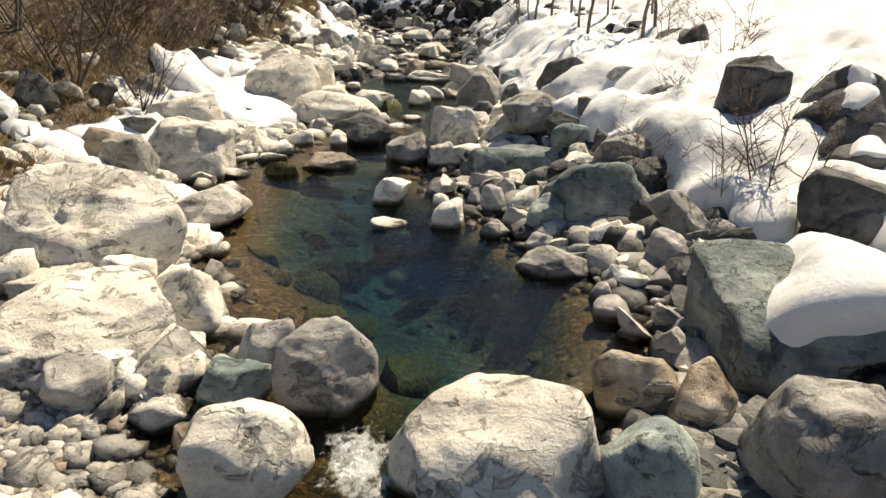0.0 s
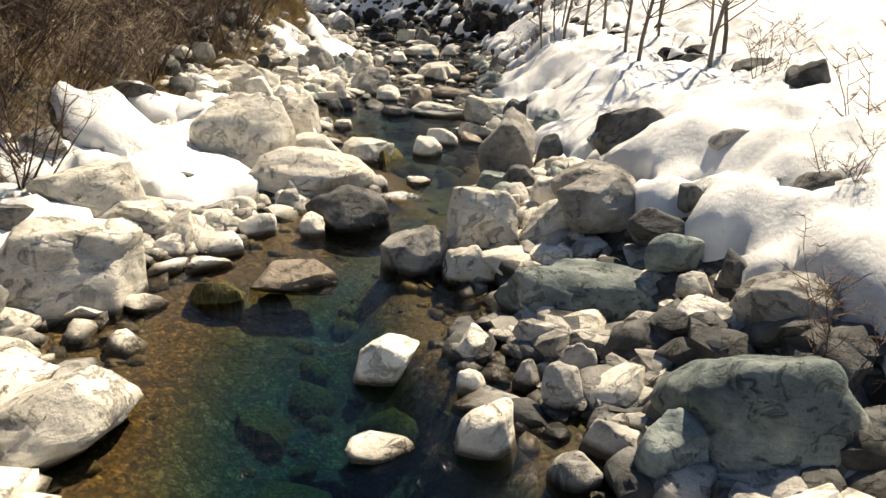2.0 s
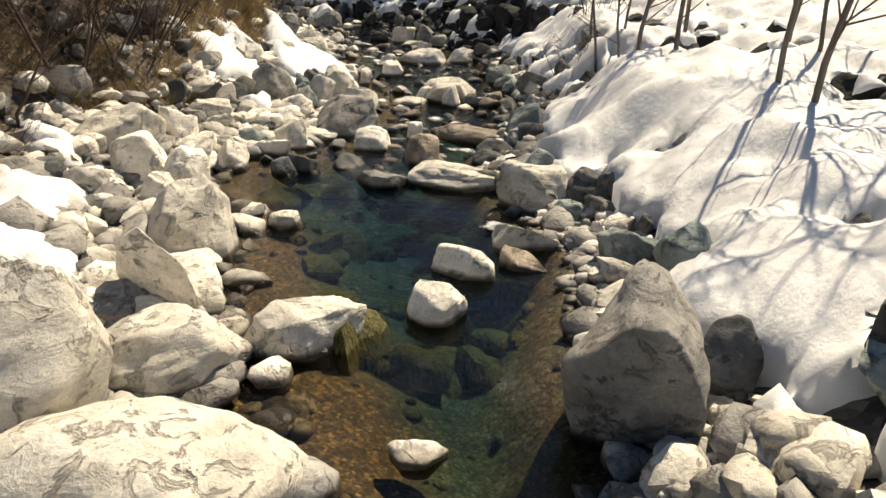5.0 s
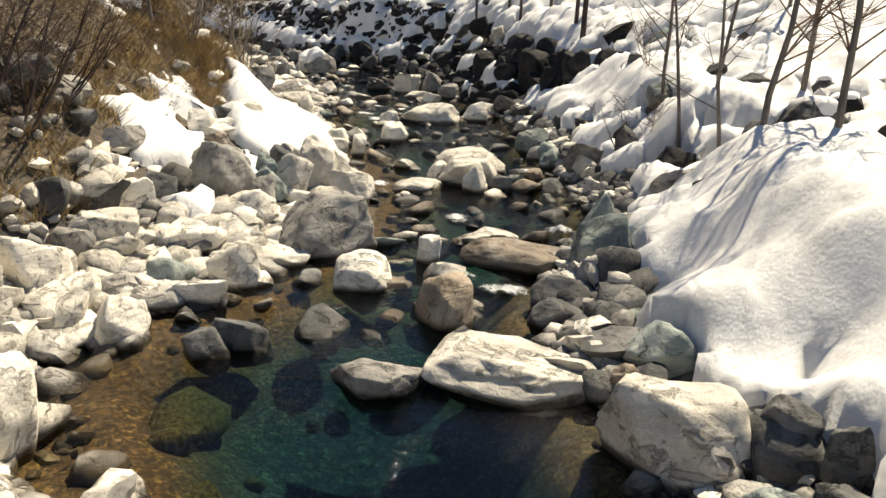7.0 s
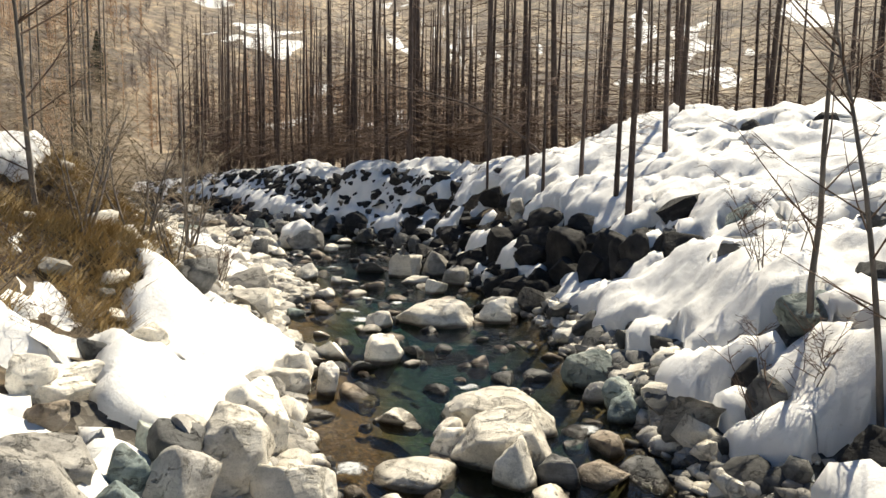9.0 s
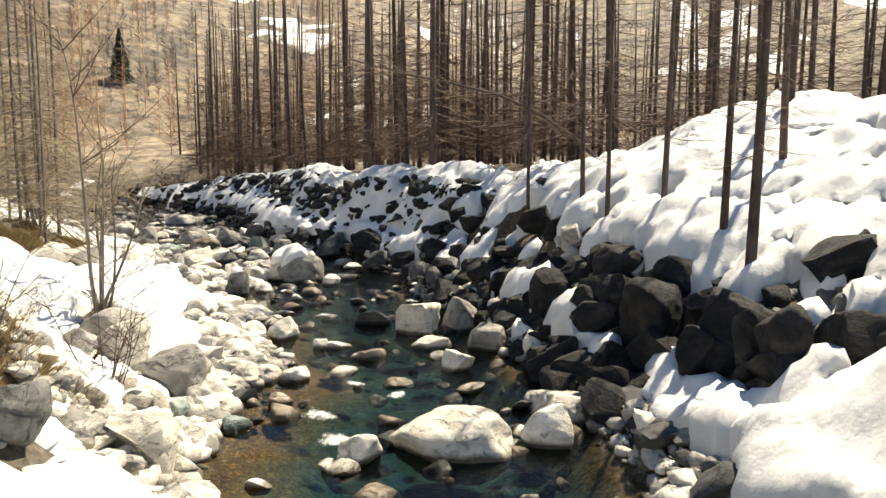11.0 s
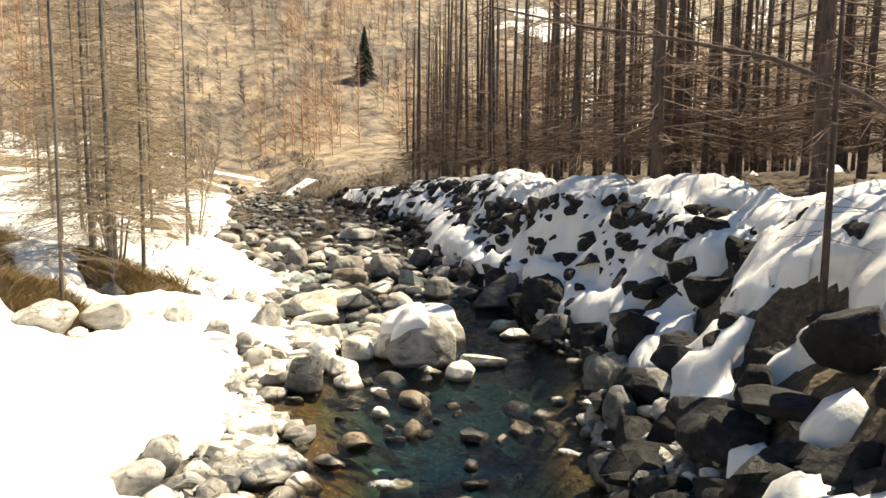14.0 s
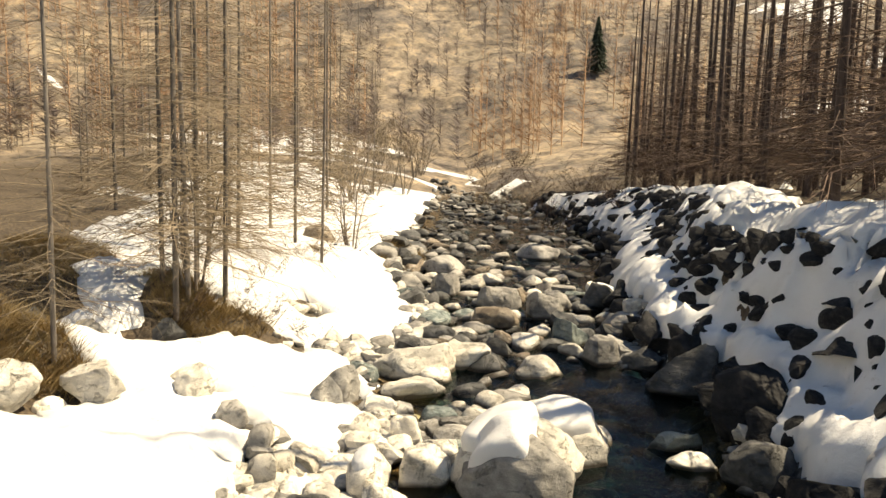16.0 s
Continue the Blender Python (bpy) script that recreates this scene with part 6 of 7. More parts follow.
placed = 0
while placed < 150:
    y = 2.5 + 70 * rng.rand() ** 1.25
    x = stone_place(y)
    s = rng.uniform(0.06, 0.17) * (1 + 0.4 * (y > 48)) * (1.4 if rng.rand() < 0.15 else 1)
    if (cover_at(x, y)) > 0.0 or np.any((x - BX) ** 2 + (y - BY) ** 2 < (0.7 * BR + s * 0.4) ** 2):
        continue
    kind = ("pale", "pale", "pale", "grey", "grey", "green", "brown")[rng.randint(7)]
    ob = new("stone", stone_shapes[kind][rng.randint(6)])
    z = (land_at(x, y))
    wet = z < float(water_z(y)) - 0.05
    if wet and y < 46 and rng.rand() < 0.8:
        bpy.data.objects.remove(ob)
        continue
    if wet:
        s *= 1.2
    ob.matrix_world = pose(x, y, z + s * (0.32 if not wet else 0.55), *(rng.uniform(-20, 20, 2)), rng.uniform(0, 360)) @ Matrix.Diagonal((s, s * rng.uniform(.6, .9), s * rng.uniform(.4, .65), 1))
    tagged(ob, f"{COLOUR[kind]} {'stone standing in shallow water' if wet else 'stone lying on the gravel bank'}", "stone", group="loose stones")
    placed += 1


def scatter_stones(name, n, mat, lo, hi, place, label, fine=False):
    """Many small stones in one mesh."""
    vs, fs, base = [], [], 0
    level = 2 if fine else 1
    shapes = [rock_shape(800 + k, ("block", "wedge", "slab")[k % 3], level)[0] for k in range(12)]
    tri = np.array(ICO[level][1])
    done = tries = 0
    while done < n and tries < n * 6:
        tries += 1
        x, y = place()
        if cover_at(x, y) > 0.05 or ("bed" not in name and y < 47 and land_at(x, y) < float(water_z(y)) - 0.06 and rng.rand() < 0.85):
            continue
        s = lo + (hi - lo) * rng.rand() ** 2.5
        p = shapes[rng.randint(12)] * [s, s * rng.uniform(.6, 1), s * rng.uniform(.4, .8)]
        m = np.array(Euler((rng.uniform(-.5, .5), rng.uniform(-.5, .5), rng.uniform(0, 6.3))).to_matrix())
        vs.append(p @ m.T + [x, y, max((land_at(x, y)) + s * 0.3, float(water_z(y)) - 0.3 * s if y > 45 and fine else -9)])
        fs.append(tri + base)
        base += len(p)
        done += 1
    ob = new(name, mesh_from(name, np.vstack(vs), np.vstack(fs), mat, True, 52 if fine else 0))
    return tagged(ob, label, name.replace("_", " "), kind="stuff")


def bank_spot():
    y = 2.5 + 62 * rng.rand() ** 1.3
    return stone_place(y), y


def bed_spot():
    y = 2.5 + 50 * rng.rand() ** 1.2
    return rng.uniform(float(left_x(y)), float(right_x(y))), y


def rubble_spot():
    y = 4.6 + 48 * rng.rand() ** 1.1
    a = float(left_x(y)) - abs(rng.normal(0, 1.3)) + 0.3 if rng.rand() < 0.78 else float(right_x(y)) + abs(rng.normal(0, 1.2)) + 0.15
    return a, y


scatter_stones("rubble", 3000, ROCK["pale"], 0.07, 0.30, rubble_spot, "angular pale grey rubble tumbled along the banks", True)
scatter_stones("grey_rubble", 2200, ROCK["grey"], 0.07, 0.28, rubble_spot, "angular mid-grey rubble tumbled along the banks", True)


def right_rubble_spot():
    y = 3.5 + 8.5 * rng.rand()
    return float(right_x(y)) + 0.05 + 2.4 * rng.rand() ** 1.5, y


scatter_stones("bank_rubble", 450, ROCK["grey"], 0.06, 0.28, right_rubble_spot, "angular grey rubble between the boulders of the bank", True)
scatter_stones("slaty_rubble", 700, ROCK["slate"], 0.06, 0.30, right_rubble_spot, "dark slaty rubble between the boulders of the bank", True)


def seam_spot():
    y = 20 + 18 * rng.rand()
    return float(right_x(y)) + 0.3 + 5 * rng.rand() ** 1.3, y


scatter_stones("seam_stones", 220, ROCK["slate"], 0.10, 0.34, seam_spot, "dark slaty stones showing between the snow pillows", True)


def riffle_spot():
    y = 47.5 + 38 * rng.rand() ** 1.3
    a, b = float(left_x(y)) - 1.0, float(right_x(y))
    return a + (b - a) * rng.rand() * (0.55 if y < 52 else 1.0), y


def channel_spot():
    y = 22 + 24 * rng.rand()
    a, b = float(left_x(y)), float(right_x(y))
    return a + (b - a) * (0.05 + 0.9 * rng.rand()), y


def standing_stones(name, n, mat, lo, hi, label):
    """Stones whose tops break the surface of the stream."""
    vs, fs, base = [], [], 0
    tri = np.array(ICO[3][1])
    shapes = [rock_shape(840 + k, ("block", "slab", "round")[k % 3], 3)[0] for k in range(8)]
    for k in range(n):
        x, y = channel_spot()
        if 39.5 < y < 43.5 and rng.rand() < 0.75 or np.any((x - BX) ** 2 + (y - BY) ** 2 < (0.8 * BR) ** 2):
            continue
        size = lo + (hi - lo) * rng.rand() ** 2
        p = shapes[rng.randint(8)] * [size, size * rng.uniform(.6, 1), size * rng.uniform(.45, .7)]
        m = np.array(Euler((rng.uniform(-.3, .3), rng.uniform(-.3, .3), rng.uniform(0, 6.3))).to_matrix())
        vs.append(p @ m.T + [x, y, float(water_z(y)) - size * rng.uniform(0.0, 0.4)])
        fs.append(tri + base)
        base += len(p)
    ob = new(name, mesh_from(name, np.vstack(vs), np.vstack(fs), mat, True, 45))
    tagged(ob, label, name.replace("_", " "), kind="stuff")


standing_stones("wet_slates", 90, ROCK["slate"], 0.10, 0.34, "dark wet stones breaking the surface of the stream")
standing_stones("wet_stones", 90, ROCK["brown"], 0.10, 0.36, "brown wet stones breaking the surface of the stream")
standing_stones("midstream_stones", 60, ROCK["pale"], 0.10, 0.30, "pale stones breaking the surface of the stream")
placed = 0
while placed < 150:
    x, y = riffle_spot()
    if y > 62 or cover_at(x, y) > 0.05 or np.any((x - BX) ** 2 + (y - BY) ** 2 < (0.8 * BR) ** 2):
        continue
    s = 0.16 + 0.36 * rng.rand() ** 1.8
    kind = ("pale", "grey", "green", "pale", "brown", "grey")[rng.randint(6)]
    ob = new("stone", stone_shapes[kind][rng.randint(6)])
    ob.matrix_world = pose(x, y, max(land_at(x, y) + 0.25 * s, float(water_z(y)) - 0.15 * s), *(rng.uniform(-20, 20, 2)), rng.uniform(0, 360)) @ Matrix.Diagonal((s, s * rng.uniform(.6, .95), s * rng.uniform(.45, .75), 1))
    tagged(ob, f"{COLOUR[kind]} stone standing in the shallow riffle", "stone", group="riffle stones")
    placed += 1
scatter_stones("riffle_stones", 480, ROCK["grey"], 0.10, 0.5, riffle_spot, "pale grey cobbles filling the shallow upstream riffle", True)
scatter_stones("riffle_cobbles", 480, ROCK["slate"], 0.10, 0.55, riffle_spot, "mid-grey cobbles filling the shallow upstream riffle", True)


def bar_spot():
    y = 35.8 + 7.6 * rng.rand()
    return float(left_x(y)) + 0.3 - 2.5 * rng.rand() ** 1.2, y


def shoal_spot():
    y = 2.3 + 2.6 * rng.rand()
    return float(left_x(y)) + 0.1 - 2.2 * rng.rand(), y


scatter_stones("shoal_gravel", 1500, ROCK["brown"], 0.02, 0.09, shoal_spot, "fine brownish gravel between the boulders of the shoal")
scatter_stones("shoal_pebbles", 900, ROCK["grey"], 0.03, 0.12, shoal_spot, "grey pebbles between the boulders of the shoal")
scatter_stones("bar_cobbles", 420, ROCK["grey"], 0.06, 0.24, bar_spot, "grey cobbles heaped on the gravel bar", True)
scatter_stones("bar_stones", 260, ROCK["pale"], 0.06, 0.26, bar_spot, "pale stones heaped on the gravel bar", True)
scatter_stones("bar_slates", 220, ROCK["slate"], 0.06, 0.24, bar_spot, "dark slaty stones on the gravel bar", True)
scatter_stones("gravel", 4500, ROCK["pale"], 0.025, 0.13, bank_spot, "loose pale grey gravel and pebbles along the water")
scatter_stones("cobbles", 7500, ROCK["grey"], 0.03, 0.17, bank_spot, "grey river cobbles heaped along the stream edge")
scatter_stones("bed_stones", 900, BED, 0.03, 0.11, bed_spot, "algae-coated cobbles on the stream bed")


def pool_spot():
    y = rng.choice([rng.uniform(4.6, 11.5), rng.uniform(16.8, 21.5), rng.uniform(40.8, 42.8)])
    a, b = float(left_x(y)), float(right_x(y))
    return rng.uniform(a + (1.4 if y > 40 else 0.7), b - 0.5), y


scatter_stones("mossy_bed_stones", 130, MOSS, 0.12, 0.40, pool_spot, "olive moss-covered stones under the clear pool water", True)


# ---- white water ----
def white_water(x, y, rx, ry, rz):
    n = 26
    ring = [(0.0, 0.0)] + [((k + 1) / 7 * math.cos(a), (k + 1) / 7 * math.sin(a)) for k in range(7) for a in np.linspace(0, 2 * math.pi, n, endpoint=False)]
    u = np.array(ring)
    c, s = math.cos(radians(rz)), math.sin(radians(rz))
    px, py = x + c * u[:, 0] * rx - s * u[:, 1] * ry, y + s * u[:, 0] * rx + c * u[:, 1] * ry
    r = np.hypot(u[:, 0], u[:, 1])
    pz = water_height(px, py) + 0.02 + 0.05 * (1 - r) + 0.06 * fbm(px * 5, py * 5, 0, 3, 9) * (1 - r)
    f = [(0, 1 + k, 1 + (k + 1) % n) for k in range(n)]
    for j in range(6):
        f += [(1 + j * n + k, 1 + (j + 1) * n + k, 1 + (j + 1) * n + (k + 1) % n, 1 + j * n + (k + 1) % n) for k in range(n)]
    ob = new("white_water", mesh_from("white_water", np.stack([px, py, pz], 1), f, FOAM))
    at = ob.data.attributes.new("edge", 'FLOAT', 'POINT')
    at.data.foreach_set("value", (0.42 - 0.62 * r ** 1.2).astype(np.float32))
    return tagged(ob, "white foaming water spilling between boulders", "white water", kind="stuff")


for spot in ((-0.55, 4.0, 0.42, 0.65, 15), (-1.0, 14.45, 0.6, 0.42, 0), (-0.68, 12.8, 0.3, 0.45, -10), (-0.83, 24.0, 0.35, 0.25, 0), (-0.33, 23.57, 0.45, 0.3, 0), (0.05, 19.65, 0.35, 0.3, 0), (0.99, 19.06, 0.42, 0.5, -20), (-2.0, 23.93, 0.38, 0.22, 15), (-0.84, 26.4, 0.3, 0.35, 0), (0.59, 25.84, 0.35, 0.25, 0), (-0.39, 28.5, 0.3, 0.2, 0), (0.47, 29.6, 0.32, 0.25, 0), (-2.9, 35.2, 0.4, 0.3, 0), (-0.89, 31.1, 0.3, 0.2, 0), (-2.16, 28.4, 0.3, 0.25, 0), (-4.65, 42.0, 0.3, 0.2, 20), (-3.04, 37.35, 0.35, 0.16, 0), (-2.35, 36.9, 0.2, 0.32, -20), (-3.29, 36.0, 0.4, 0.28, 0), (-2.88, 43.75, 0.3, 0.16, 0), (-1.4, 17.0, 0.35, 0.22, 0), (-6.3, 44.9, 0.3, 0.2, 0)):
    white_water(*spot)


# ---- trees and shrubs ----
class Twigs:
    """Gathers tapered tubes into one mesh."""

    def __init__(self):
        self.v, self.f = [], []

    def tube(self, pts, r0, r1, sides=3):
        pts = [Vector(p) for p in pts]
        base = len(self.v)
        n = len(pts)
        for i, p in enumerate(pts):
            t = (pts[min(i + 1, n - 1)] - pts[max(i - 1, 0)]).normalized()
            a = t.orthogonal().normalized()
            b = t.cross(a)
            r = r0 + (r1 - r0) * i / (n - 1)
            for k in range(sides):
                ang = 2 * math.pi * k / sides
                self.v.append(p + (a * math.cos(ang) + b * math.sin(ang)) * r)
        for i in range(n - 1):
            for k in range(sides):
                k2 = (k + 1) % sides
                self.f.append((base + i * sides + k, base + i * sides + k2, base + (i + 1) * sides + k2, base + (i + 1) * sides + k))

    def hair(self, a, b, w):
        """A fine twig: one sliver that tapers to its tip."""
        d = b - a
        side = d.orthogonal().normalized() * w
        base = len(self.v)
        self.v += [a - side, a + side, b]
        self.f.append((base, base + 1, base + 2))

    def mesh(self, name, mat, smooth=True):
        me = bpy.data.meshes.new(name)
        me.from_pydata([tuple(p) for p in self.v], [], self.f)
        if smooth:
            me.polygons.foreach_set("use_smooth", np.ones(len(self.f), bool))
        me.materials.append(mat)
        return me


def part(name, mesh, parent, label=""):
    ob = new(name, mesh)
    ob.parent = parent
    return tagged(ob, label)


def branch_tubes(tw, r, start, direction, length, radius, twigs, droop, segs=3):
    pts, d, p = [start], Vector(direction).normalized(), Vector(start)
    for i in range(segs):
        d = (d + Vector((r.uniform(-.14, .14), r.uniform(-.14, .14), -droop * (1 - i / segs) + 0.06 * i))).normalized()
        p = p + d * length / segs
        pts.append(p.copy())
    tw.tube(pts, radius, radius * 0.25)
    for k in range(twigs):
        i = r.randint(1, segs)
        q = pts[i].lerp(pts[i + 1], r.rand()) if i < segs else pts[i]
        side = d.cross(Vector((0, 0, 1))).normalized() * r.choice([-1, 1])
        e = (d * r.uniform(.3, .9) + side * r.uniform(.4, 1) + Vector((0, 0, r.uniform(-.5, .25)))).normalized()
        l = length * r.uniform(.18, .42)
        mid = q + e * l * 0.5
        tw.hair(q, q + e * l, max(radius * 0.5, 0.0045))
        g = (e + Vector((r.uniform(-.7, .7), r.uniform(-.7, .7), r.uniform(-.7, .4)))).normalized()
        tw.hair(mid, mid + g * l * 0.6, max(radius * 0.35, 0.0035))


def larch(seed, height, radius, branches, twigs, low, spread, bark, twig, label, bias=1.9):
    r = np.random.RandomState(seed)
    root = new("larch_tree")
    trunk, tw = Twigs(), Twigs()
    bend = [r.uniform(-.12, .12) for _ in range(4)]
    axis_at = lambda s: Vector((bend[0] * math.sin(s * 2) + bend[1] * s, bend[2] * math.sin(s * 2.4) + bend[3] * s, height * s))
    pts = [axis_at(s) for s in np.linspace(0, 1, 11)]
    trunk.tube([pts[0] + Vector((0, 0, -0.5))] + pts, radius * 1.15, 0.02, 9)
    for k in range(branches):
        s = low + (0.98 - low) * ((k + r.rand()) / branches) ** bias
        a = r.uniform(0, 2 * math.pi)
        length = spread * (1 - s) ** 0.7 * r.uniform(0.45, 1.1) + 0.25
        branch_tubes(tw, r, axis_at(s), (math.cos(a), math.sin(a), r.uniform(-.25, .25)), length, (0.011 + 0.012 * (1 - s)) * (0.6 if bias < 1.5 else 1.0), twigs if s < 0.55 else twigs // 3, 0.13)
    part("trunk", trunk.mesh("trunk", bark), root, "dark furrowed trunk")
    tagged(part("crown", tw.mesh("crown", twig), root, "bare drooping side branches"), kind="stuff")
    return tagged(root, label, "tree")


def broadleaf(seed, height, stems, branches, twigs, lean, bark, twig, label, name="bare_tree", category="tree", r0=0.045, fine=0.35):
    """A bare tree or shrub: each stem a part, the fine twigs one crown; a thicket of many stems is one tangle."""
    r = np.random.RandomState(seed)
    root = new(name)
    tw = Twigs()
    tangle = stems > 9
    for s in range(stems):
        trunk = tw if tangle else Twigs()
        a = r.uniform(0, 2 * math.pi)
        d = Vector((math.cos(a) * lean, math.sin(a) * lean, 1)).normalized()
        p = Vector((math.cos(a), math.sin(a), 0)) * 0.04 * stems * r.rand()
        pts = [p + Vector((0, 0, -0.3)), p.copy()]
        h = height * r.uniform(0.65, 1.0)
        for i in range(7):
            d = (d + Vector((r.uniform(-.14, .14), r.uniform(-.14, .14), 0.06))).normalized()
            p = p + d * h / 7
            pts.append(p.copy())
        rad = r0 * r.uniform(0.7, 1.2)
        trunk.tube(pts, rad, rad * 0.15, 3 if tangle else 6)
        if not tangle:
            part("stem" if stems > 1 else "trunk", trunk.mesh("stem", bark), root)
        for k in range(branches):
            i = r.randint(2, 8)
            q = pts[i].lerp(pts[min(i + 1, 8)], r.rand())
            b = r.uniform(0, 2 * math.pi)
            branch_tubes(tw, r, q, (math.cos(b), math.sin(b), r.uniform(.3, 1.1)), h * r.uniform(.15, .38), max(rad * fine, 0.008), twigs, -0.03, 2 if tangle else 3)
    tagged(part("tangle" if tangle else "crown", tw.mesh("crown", twig), root), kind="stuff")
    return tagged(root, label, category)


def stand(thing, x, y, rz=0.0, s=1.0, tilt=0.0, dz=0.0):
    ob = copy_thing(thing, pose(x, y, (land_at(x, y)) + dz, tilt, 0, rz))
    ob.scale = (s, s, s)
    return ob


def retire(things):
    for t in things:
        for o in list(t.children_recursive) + [t]:
            bpy.data.objects.remove(o)


dark_larch = "tall bare larch tree with dark trunk in the plantation"
larches = [larch(10 + k, 12, 0.12, 95, 10, 0.10, 2.3, BARK, TWIG, dark_larch) for k in range(5)]
thin_larches = [larch(20 + k, 12.5, 0.12, 62, 9, 0.10, 2.3, BARK, TWIG, dark_larch) for k in range(3)]
slim_larches = [larch(25 + k, 12, 0.098, 42, 8, 0.2, 1.7, BARK, TWIG, "bare young larch standing in the snow slope", 1.2) for k in range(3)]
near_larches = [larch(36 + k, 12.5, 0.055, 130, 11, 0.10, 2.5, GREY_BARK, TAN_TWIG, "slender larch tree with fine tan leafless twigs", 1.3) for k in range(2)]
tan_larches = [larch(30 + k, 12.5, 0.07, 115, 9, 0.05, 2.2, GREY_BARK, TAN_TWIG, "slender larch tree with fine tan leafless twigs") for k in range(3)]
alders = [broadleaf(40 + k, 6.2, 1, 18, 7, 0.06, GREY_BARK, TWIG, "young bare alder tree standing in the snow", r0=0.056, fine=0.3) for k in range(4)]
bank_shrubs = [broadleaf(80 + k, 2.6, 6, 9, 8, 0.6, BARK, DARK_TWIG, "bare dark-stemmed shrub rooted in the stony bank", "bank_shrub", "shrub", 0.03) for k in range(3)]
clumps = [broadleaf(50 + k, 4.2, 5, 10, 10, 0.3, GREY_BARK, TAN_TWIG, "many-stemmed bare alder clump with tan twigs", "alder_clump") for k in range(3)]
shrubs = [broadleaf(60 + k, 1.7, 8, 7, 8, 0.42, BARK, TWIG, "leafless brown shrub poking out of the snow", "shrub", "shrub", 0.012) for k in range(4)]
brush = [broadleaf(70 + k, 2.2, 11, 5, 12, 1.1, BARK, TAN_TWIG if k == 3 else DARK_TWIG, "dense tangle of dry brown brushwood on the slope", "brushwood", "shrub", 0.018) for k in range(4)]
for kinds, g in ((larches, "larch plantation"), (thin_larches, "larch plantation"), (slim_larches, "young larches"), (tan_larches, "tan larches"), (near_larches, "tan larches"), (alders, "young alders"), (clumps, "alder clumps"), (shrubs, "snow shrubs"), (bank_shrubs, "bank shrubs"), (brush, "bank brushwood")):
    for t in kinds:
        t["group"] = g

# the plantation behind the bank wall
rng = np.random.RandomState(21)
spots = []
for k in range(2600):
    if len(spots) >= 235:
        break
    y = rng.uniform(40, 105)
    dr = 4.3 + 34 * rng.rand() ** 1.7
    x = float(right_x(y)) + dr * (1.35 if y > 52 else 1.0)
    if x > -6 and y < 62 and (y < 49.5 or rng.rand() < 0.35):
        continue
    if (y < 48 and dr < 8) or x < -1.8 - 0.53 * (y - 40.3) or (y < 50 and rng.rand() < 0.5):
        continue
    if min([(x - a) ** 2 + (y - b) ** 2 for a, b in spots] or [9]) > 1.3 + 1.5 * rng.rand():
        spots.append((x, y))
for x, y in spots:
    deep = x - float(right_x(y)) > 12 or (x > -6 and y < 64)
    stand(thin_larches[rng.randint(3)] if deep else larches[rng.randint(5)], x, y, rng.uniform(0, 360), rng.uniform(0.72, 1.25), rng.uniform(-2.2, 2.2))
for k in range(16):
    y = rng.uniform(53, 78)
    stand(thin_larches[rng.randint(3)], float(right_x(y)) + rng.uniform(4.8, 11), y, rng.uniform(0, 360), rng.uniform(0.75, 1.2), rng.uniform(-2, 2))
for k in range(14):
    y = rng.uniform(20, 60)
    stand(thin_larches[rng.randint(3)], float(right_x(y)) + rng.uniform(13, 45), y, rng.uniform(0, 360), rng.uniform(0.75, 1.2), rng.uniform(-1.5, 1.5))

# alders on the snowy bank, larches and clumps beside the stream
for tx, ty, rz, s in ((2.72, 27.7, 20, 0.9), (3.0, 25.5, 130, 1.0), (4.67, 27.9, 10, 1.1), (3.75, 21.0, 41, 1.0), (3.87, 20.2, 70, 1.05), (4.77, 22.1, 99, 0.9), (5.18, 19.65, 142, 1.2), (5.6, 20.0, 250, 1.1), (3.05, 26.8, 301, 0.8), (3.4, 24.5, 182, 1.0), (2.85, 29.3, 33, 0.95), (3.3, 28.1, 212, 1.0), (7.0, 34.0, 10, 1.1), (5.4, 24.6, 77, 1.0), (6.3, 22.9, 163, 1.1), (-7.1, 37.3, 53, 0.8)):
    stand(alders[int(rz) % 4], tx, ty, rz, s)
for tx, ty, rz, s in ((2.15, 39.8, 0, 0.6), (2.7, 37.0, 60, 0.8), (1.1, 42.8, 130, 0.6), (1.3, 40.7, 200, 0.5), (2.7, 38.2, 290, 0.65), (0.0, 44.7, 20, 0.5), (4.5, 40.5, 88, 0.75), (6.0, 44.0, 15, 0.9)):
    stand(slim_larches[int(rz) % 3], tx, ty, rz, s)
for tx, ty, rz, s in ((-7.2, 37.6, 80, 0.75), (-14.3, 46.9, 30, 0.8), (-19.8, 55.4, 30, 0.8)):
    stand(clumps[int(rz) % 3], tx, ty, rz, s)
for tx, ty, rz, s in ((-12.0, 43.65, 0, 0.65), (-13.8, 46.3, 70, 0.95), (-14.1, 46.7, 200, 0.9), (-14.5, 46.4, 100, 0.8), (-14.0, 47.4, 10, 0.85), (-14.9, 47.3, 151, 0.9)):
    stand(near_larches[int(rz) % 2], tx, ty, rz, s)
for tx, ty, rz, s in ((2.55, 8.7, 0, 0.62), (3.2, 7.8, 70, 0.62), (3.65, 7.6, 150, 1.0), (3.45, 10.8, 31, 0.5), (3.1, 31.0, 40, 0.9), (2.2, 28.4, 200, 0.8), (5.0, 13.0, 10, 1.0), (4.8, 16.0, 100, 0.9)):
    stand(shrubs[int(rz) % 4], tx, ty, rz, s)
